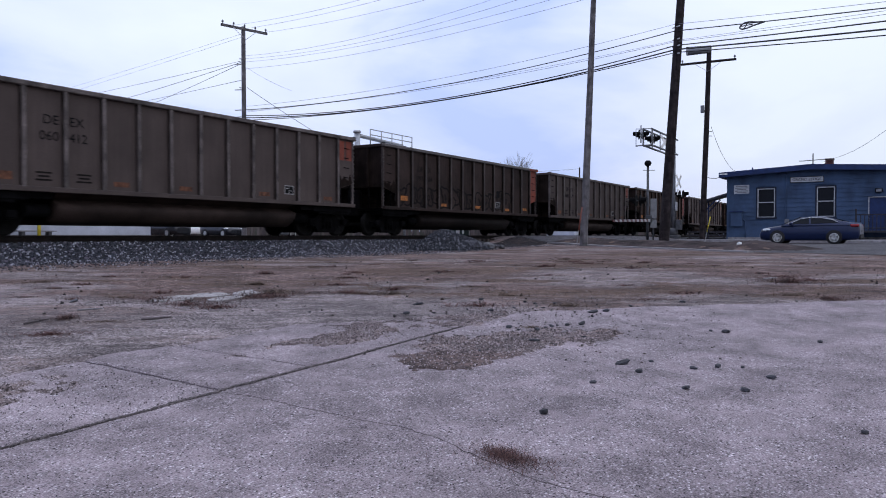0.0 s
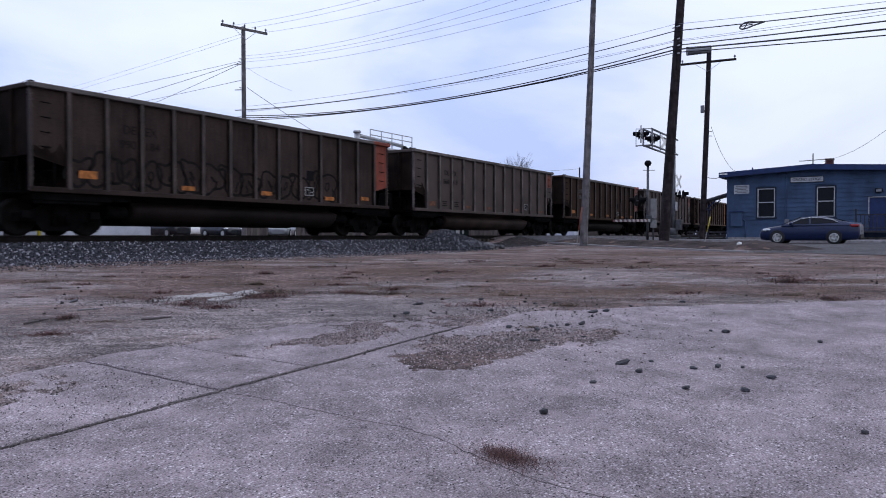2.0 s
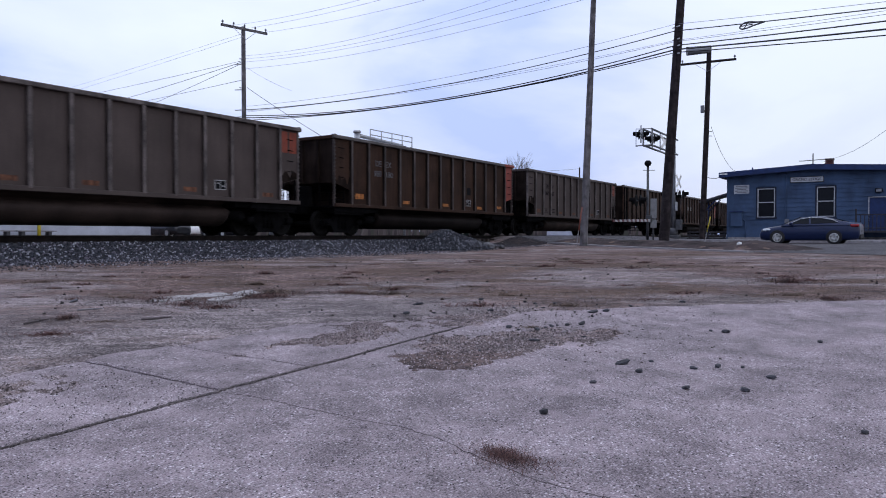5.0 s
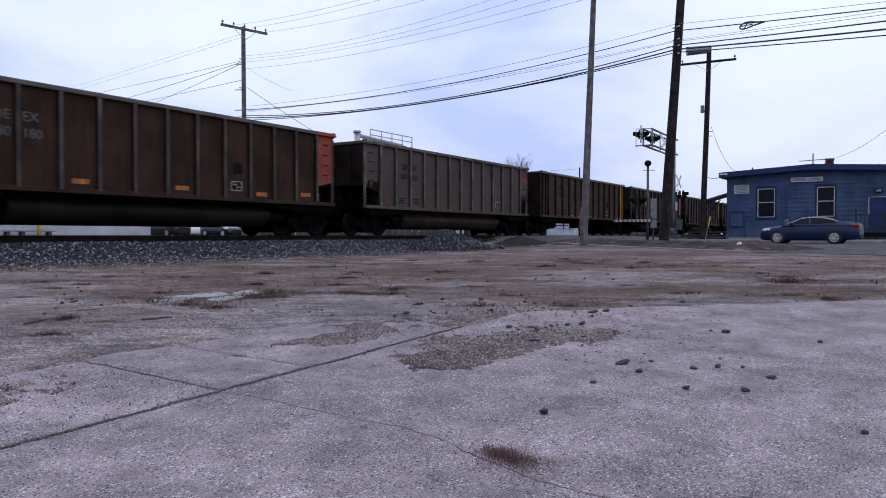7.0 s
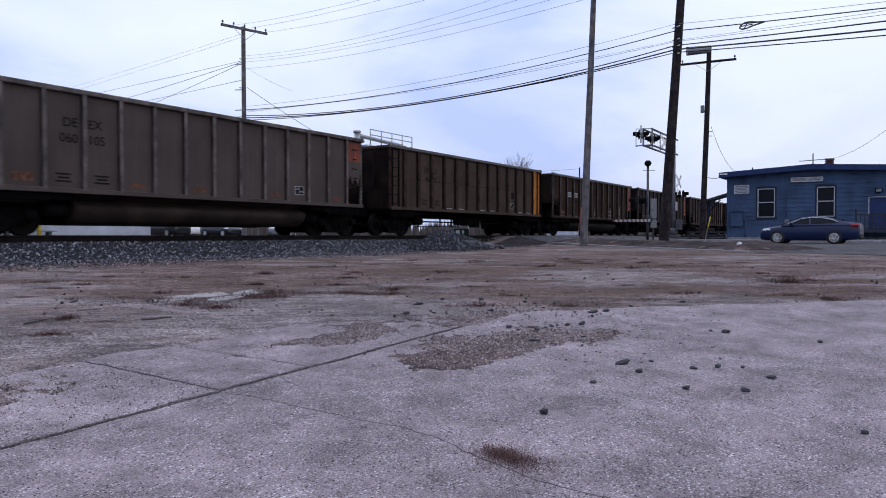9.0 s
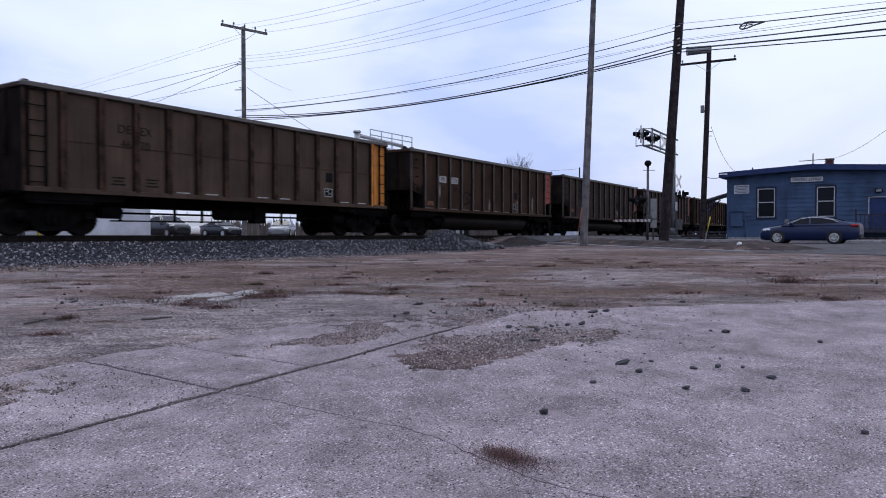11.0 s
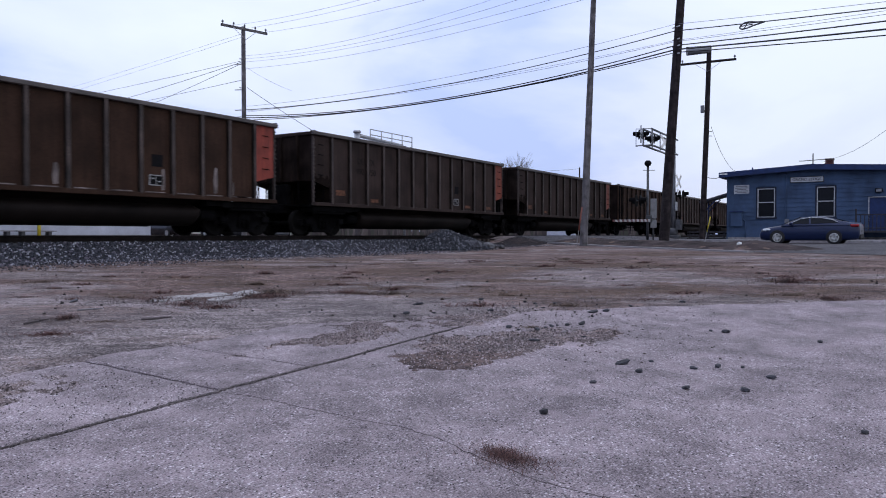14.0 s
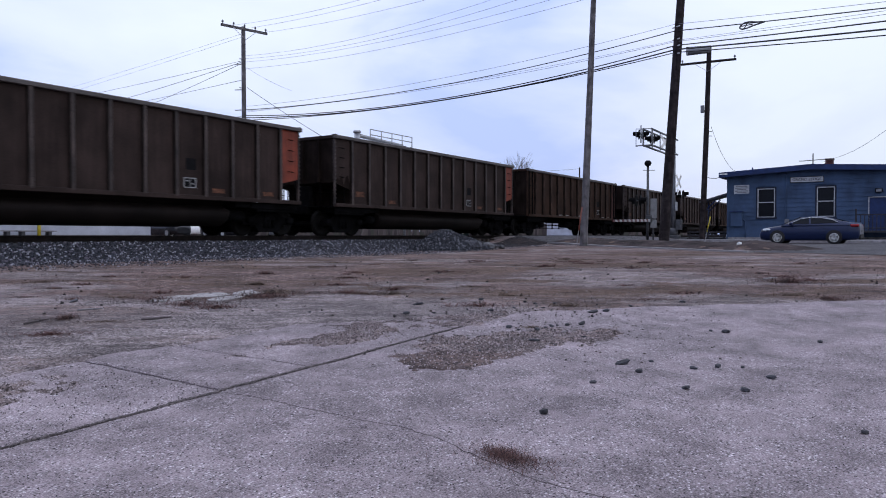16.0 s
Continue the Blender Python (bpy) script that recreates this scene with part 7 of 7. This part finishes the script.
def stone_pile():
    cx, cy = 24.6, 15.6
    base = gz(cx, cy)

    def hill(x, y):
        q = np.exp(-(((x - cx) / 0.95) ** 2 + ((y - cy) / 0.85) ** 2)) + 0.42 * np.exp(-(((x - cx - 1.0) / 0.75) ** 2 + ((y - cy + 0.75) / 0.6) ** 2)) + 0.3 * np.exp(-(((x - cx + 1.1) / 0.6) ** 2 + ((y - cy) / 0.6) ** 2))
        return base - 0.05 + 0.80 * q
    xs, ys = np.linspace(cx - 2.2, cx + 2.8, 50), np.linspace(cy - 2.0, cy + 1.6, 40)
    ob = thing("ballast_pile", "heap of blue-grey crushed ballast beside the track", "stone pile")
    me = sheet("heap_core", xs, ys, lambda x, y: hill(x, y) + 0.06 * (fbm(x, y, 4, 131) - 0.5), STONE, keep=lambda x, y: hill(x, y) > base - 0.02)
    part("heap_core", me, STONE, ob)
    r = np.random.RandomState(9)
    n = 9000
    px, py = r.uniform(cx - 2.0, cx + 2.6, n), r.uniform(cy - 1.8, cy + 1.4, n)
    pz = hill(px, py)
    k = pz > base + 0.0 + 0.06 * r.rand(n)
    heap = stones_mesh("heap_rubble", px[k], py[k], pz[k], r, 0.024, 0.065, "", PILE_MIX)
    heap.parent = ob
    for key in ("label", "category"):
        if key in heap:
            del heap[key]
    for i, (x, y, s, lab) in enumerate(((26.0, 14.35, 0.6, "pale broken lump of concrete at the heap"), (26.5, 14.0, 0.35, "small pale broken lump of concrete"), (25.05, 14.55, 0.85, "dark rusty lump of stone at the heap"))):
        rk = rock_mesh(40 + i, 0.6).copy()
        rk.materials.clear()
        rk.materials.append(OLD_CONCRETE if i < 2 else DARK_STONE)
        st = new("concrete_lump", rk)
        st.matrix_basis = pose(x, y, gz(x, y) + s * 0.2, 10, 5, 40 * i) @ Matrix.Diagonal((s, s, s, 1))
        tagged(st, lab, "rubble")


PILE_MIX = island_material("heaped_ballast", [(0.012, 0.013, 0.017), (0.03, 0.033, 0.042), (0.016, 0.016, 0.02), (0.045, 0.05, 0.062), (0.022, 0.023, 0.029), (0.12, 0.12, 0.14), (0.035, 0.036, 0.044), (0.014, 0.014, 0.017)])
stone_pile()


def blades(bm, cx, cy, z, n, rad, ln, rnd, w=0.0014, up=0.0):
    for i in range(n):
        a, d = rnd.uniform(0, 6.283), rad * 0.55 * abs(rnd.gauss(0, 1)) * (1 + 0.5 * math.sin(3 * i))
        p = Vector((cx + d * math.cos(a), cy + d * math.sin(a), z - 0.006))
        b = rnd.uniform(0, 6.283)
        k = Vector((math.cos(b), math.sin(b), 0))
        lean = rnd.uniform(0.5, 1.5)
        l = ln * rnd.uniform(0.4, 1.3)
        lean = lean * (1 - 0.75 * up)
        m1 = p + k * l * 0.4 * lean + Vector((0, 0, l * (rnd.uniform(0.05, 0.4) + 0.3 * up)))
        m2 = p + k * l * lean + Vector((0, 0, l * (rnd.uniform(0.0, 0.5) + 0.6 * up)))
        s = Vector((-k.y, k.x, 0)) * w
        q = [bm.verts.new(v) for v in (p - s, p + s, m1 + s * 0.8, m1 - s * 0.8, m2)]
        bm.faces.new(q[:4])
        bm.faces.new((q[3], q[2], q[4]))


STRAW = island_material("dead_straw", [(0.11, 0.078, 0.058), (0.07, 0.045, 0.038), (0.15, 0.115, 0.085), (0.045, 0.032, 0.028)])
RUSSET = island_material("russet_weed", [(0.10, 0.047, 0.043), (0.058, 0.031, 0.03), (0.15, 0.082, 0.072), (0.03, 0.02, 0.02)])


DARK_STEM = island_material("dark_dead_stem", [(0.03, 0.022, 0.021), (0.05, 0.034, 0.032), (0.022, 0.017, 0.017)])


def weed_clump(x, y, mesh, label, rz=0.0, stretch=(1.0, 1.0)):
    ob = thing("weed_clump", label, "weeds", at=pose(x, y, yard_z(x, y), 0, 0, rz), group="weed clumps")
    part("foliage", mesh, None, ob, at=Matrix.Diagonal((stretch[0], stretch[1], 1, 1)), kind="stuff")


def weeds():
    rnd = random.Random(12)
    for x, y, n, rad, ln, mt, rz, st in ((3.20, 1.68, 4200, 0.27, 0.055, RUSSET, -20, (0.55, 1.0)), (6.62, 3.16, 500, 0.20, 0.06, STRAW, -45, (1, 0.6)), (10.67, 0.85, 500, 0.28, 0.12, RUSSET, 0, (1, 1)), (5.88, 7.43, 600, 0.4, 0.14, RUSSET, -50, (1.3, 0.7)), (6.85, 7.05, 700, 0.4, 0.16, RUSSET, -50, (1.3, 0.6)), (3.86, 6.80, 700, 0.34, 0.09, RUSSET, -50, (1.5, 0.5)), (7.72, 6.45, 700, 0.45, 0.12, RUSSET, -55, (1.5, 0.4)), (8.0, 5.85, 600, 0.4, 0.12, STRAW, -55, (1.4, 0.4)), (12.6, 1.55, 900, 0.55, 0.2, RUSSET, -55, (1.3, 0.8)), (13.5, 1.75, 600, 0.5, 0.15, RUSSET, -55, (1.3, 0.6)), (9.42, 2.82, 600, 0.5, 0.07, RUSSET, -55, (1.4, 0.5)), (4.46, 7.6, 300, 0.12, 0.16, RUSSET, 0, (1, 1)), (4.57, 7.05, 600, 0.4, 0.06, STRAW, -50, (1.4, 0.6)), (6.0, 8.1, 600, 0.4, 0.14, RUSSET, -50, (1.2, 0.7)), (7.2, 7.3, 500, 0.35, 0.18, STRAW, -50, (1, 1)), (6.3, 11.4, 500, 0.6, 0.14, STRAW, -50, (1.5, 0.6)), (5.44, 9.1, 300, 0.16, 0.10, RUSSET, 0, (1, 1))):
        bm = BM()
        blades(bm, 0, 0, 0, n, rad, ln, rnd)
        lab = "flattened clump of dead reddish-brown weeds" if mt is RUSSET else "clump of dry straw-coloured grass"
        weed_clump(x, y, link_mesh("foliage", bm, mt), lab, rz, st)
    # twiggy dead stems round the broken slabs
    for x, y, n, ln in ((5.8, 7.95, 60, 0.30), (6.05, 7.6, 70, 0.26), (6.25, 7.15, 60, 0.24), (6.8, 7.35, 80, 0.34), (7.2, 7.35, 90, 0.36), (7.35, 7.05, 60, 0.28), (6.9, 6.85, 50, 0.22), (5.55, 8.2, 40, 0.22), (7.9, 5.95, 60, 0.22), (7.5, 6.75, 60, 0.2), (12.55, 1.6, 120, 0.42), (4.46, 7.62, 50, 0.25), (10.67, 0.9, 70, 0.24)):
        bm = BM()
        blades(bm, 0, 0, 0, n * 2, 0.36, ln * 0.6, rnd, w=0.0018, up=0.1)
        weed_clump(x, y, link_mesh("foliage", bm, DARK_STEM), "thin dark twiggy stems of dead weeds")
    for i in range(60):
        d, a = rnd.uniform(8.6, 19), rnd.uniform(-0.58, 0.5)
        x, y = 0.8443 * d + 0.5358 * d * math.tan(a), 0.5358 * d - 0.8443 * d * math.tan(a)
        if float(slab_edge(np.array([x]), np.array([y]))[0]) > 0.3 or y > TRACK_Y - 3.6 or x > 21:
            continue
        bm = BM()
        blades(bm, 0, 0, 0, rnd.randint(120, 260), rnd.uniform(0.10, 0.3), rnd.uniform(0.06, 0.15), rnd, w=0.0025)
        weed_clump(x, y, link_mesh("foliage", bm, RUSSET if i % 3 else STRAW), "small dark tuft of dead weeds on the dirt", -55, (1.6, 0.5))
    # sparse dead grass over the dirt
    r = np.random.RandomState(3)
    n = 130000
    d = 8.5 + 12.5 * r.rand(n) ** 0.8
    a = r.uniform(-0.62, 0.62, n)
    px, py = 0.8443 * d + 0.5358 * d * np.tan(a), 0.5358 * d - 0.8443 * d * np.tan(a)
    dens = streaks(px, py, 81)
    k = (slab_edge(px, py) < 0.4) & (py < TRACK_Y - 3.4) & (px < 21) & (dens + 0.22 * r.rand(n) > 0.62)
    px, py = px[k], py[k]
    pz = ground_full(px, py)
    m = len(px)
    ang = r.uniform(0, 6.283, m)
    kx, ky = np.cos(ang), np.sin(ang)
    ln = r.uniform(0.03, 0.10, m)
    w = 0.0026
    P = np.stack([px, py, pz], 1)
    K = np.stack([kx, ky, np.zeros(m)], 1)
    S = np.stack([-ky, kx, np.zeros(m)], 1) * w
    tip = P + K * (ln * 0.8)[:, None] + np.stack([np.zeros(m), np.zeros(m), ln * r.uniform(0.02, 0.35, m)], 1)
    V = np.stack([P - S, P + S, tip], 1).reshape(-1, 3)
    me = bpy.data.meshes.new("dead_grass")
    me.from_pydata(V.tolist(), [], np.arange(3 * m).reshape(-1, 3).tolist())
    me.materials.append(STRAW)
    tagged(new("dead_grass", me), "sparse flattened dead grass over the dirt", "grass", kind="stuff")
    # broken concrete beyond the yard, fallen lath and sticks
    for i, (x, y, sx, sy, rz) in enumerate(((6.15, 8.05, 0.34, 0.24, 10), (6.7, 8.0, 0.30, 0.26, -12), (6.55, 7.5, 0.34, 0.17, 5), (7.2, 7.75, 0.36, 0.22, 20))):
        bm = BM()
        q = [(sx * math.cos(t) * rnd.uniform(0.8, 1.05), sy * math.sin(t) * rnd.uniform(0.8, 1.05)) for t in np.linspace(0, 6.283, 11)[:-1]]
        prism(bm, q, -0.06, 0.015)
        bmesh.ops.rotate(bm, verts=bm.verts, matrix=Matrix(((1, 0, 0), (0, 0, -1), (0, 1, 0))))
        bmesh.ops.recalc_face_normals(bm, faces=bm.faces)
        ob = new("concrete_piece", link_mesh("concrete_piece", bm, CONCRETE_PALE))
        ob.matrix_basis = pose(x, y, gz(x, y) - 0.004, 1.38, -2.18, rz)
        tagged(ob, "pale broken slab of concrete half buried in weeds", "rubble", group="broken slabs")
    for i, (x, y, l, rz, mt, lab) in enumerate(((4.95, 7.95, 0.28, -52, KERB, "thin pale strip of lath on the gravel"), (4.95, 6.75, 0.3, -40, TWIG, "dark fallen stick on the gravel"), (12.9, 1.9, 0.22, -58, KERB, "thin pale strip of lath on the dirt"), (4.15, 7.6, 0.35, 20, TWIG, "dark fallen stick on the gravel"))):
        bm = BM()
        tube(bm, (-l / 2, 0, 0.012), (l * 0.1, 0.02, 0.02), 0.012, seg=6)
        tube(bm, (l * 0.1, 0.02, 0.02), (l / 2, 0, 0.03), 0.012, 0.008, seg=6)
        ob = new("stick", link_mesh("stick", bm, mt))
        ob.matrix_basis = pose(x, y, gz(x, y), 0, 0, rz)
        tagged(ob, lab, "stick")
    bm = BM()
    box(bm, -0.12, 0.12, -0.05, 0.05, 0.0, 0.10, 0.02)
    ob = new("litter", link_mesh("litter", bm, WHITE))
    ob.matrix_basis = pose(27.7, 5.1, gz(27.7, 5.1), 0, 10, 30)
    tagged(ob, "crumpled white scrap of litter on the mound", "litter")


CONCRETE_PALE = mat("pale_broken_concrete", (0.25, 0.235, 0.235), 0.9, var=0.2, scale=8, fine=90)
weeds()


# ---- what moves ----
def motions():
    times = [i * 1.0 for i in range(17)]
    turns = [i / 15 for i in range(241)]
    for k, (car, sets) in enumerate(TRAIN):
        walk(car, [(t, pose(FIRST + PITCH * k - travelled(t), TRACK_Y, RAIL_TOP)) for t in times])
        for ws, dx in sets:
            walk(ws, [(t, pose(dx, 0, 0.457, 0, -math.degrees(travelled(t) / 0.457) % 360, 0)) for t in turns])


motions()
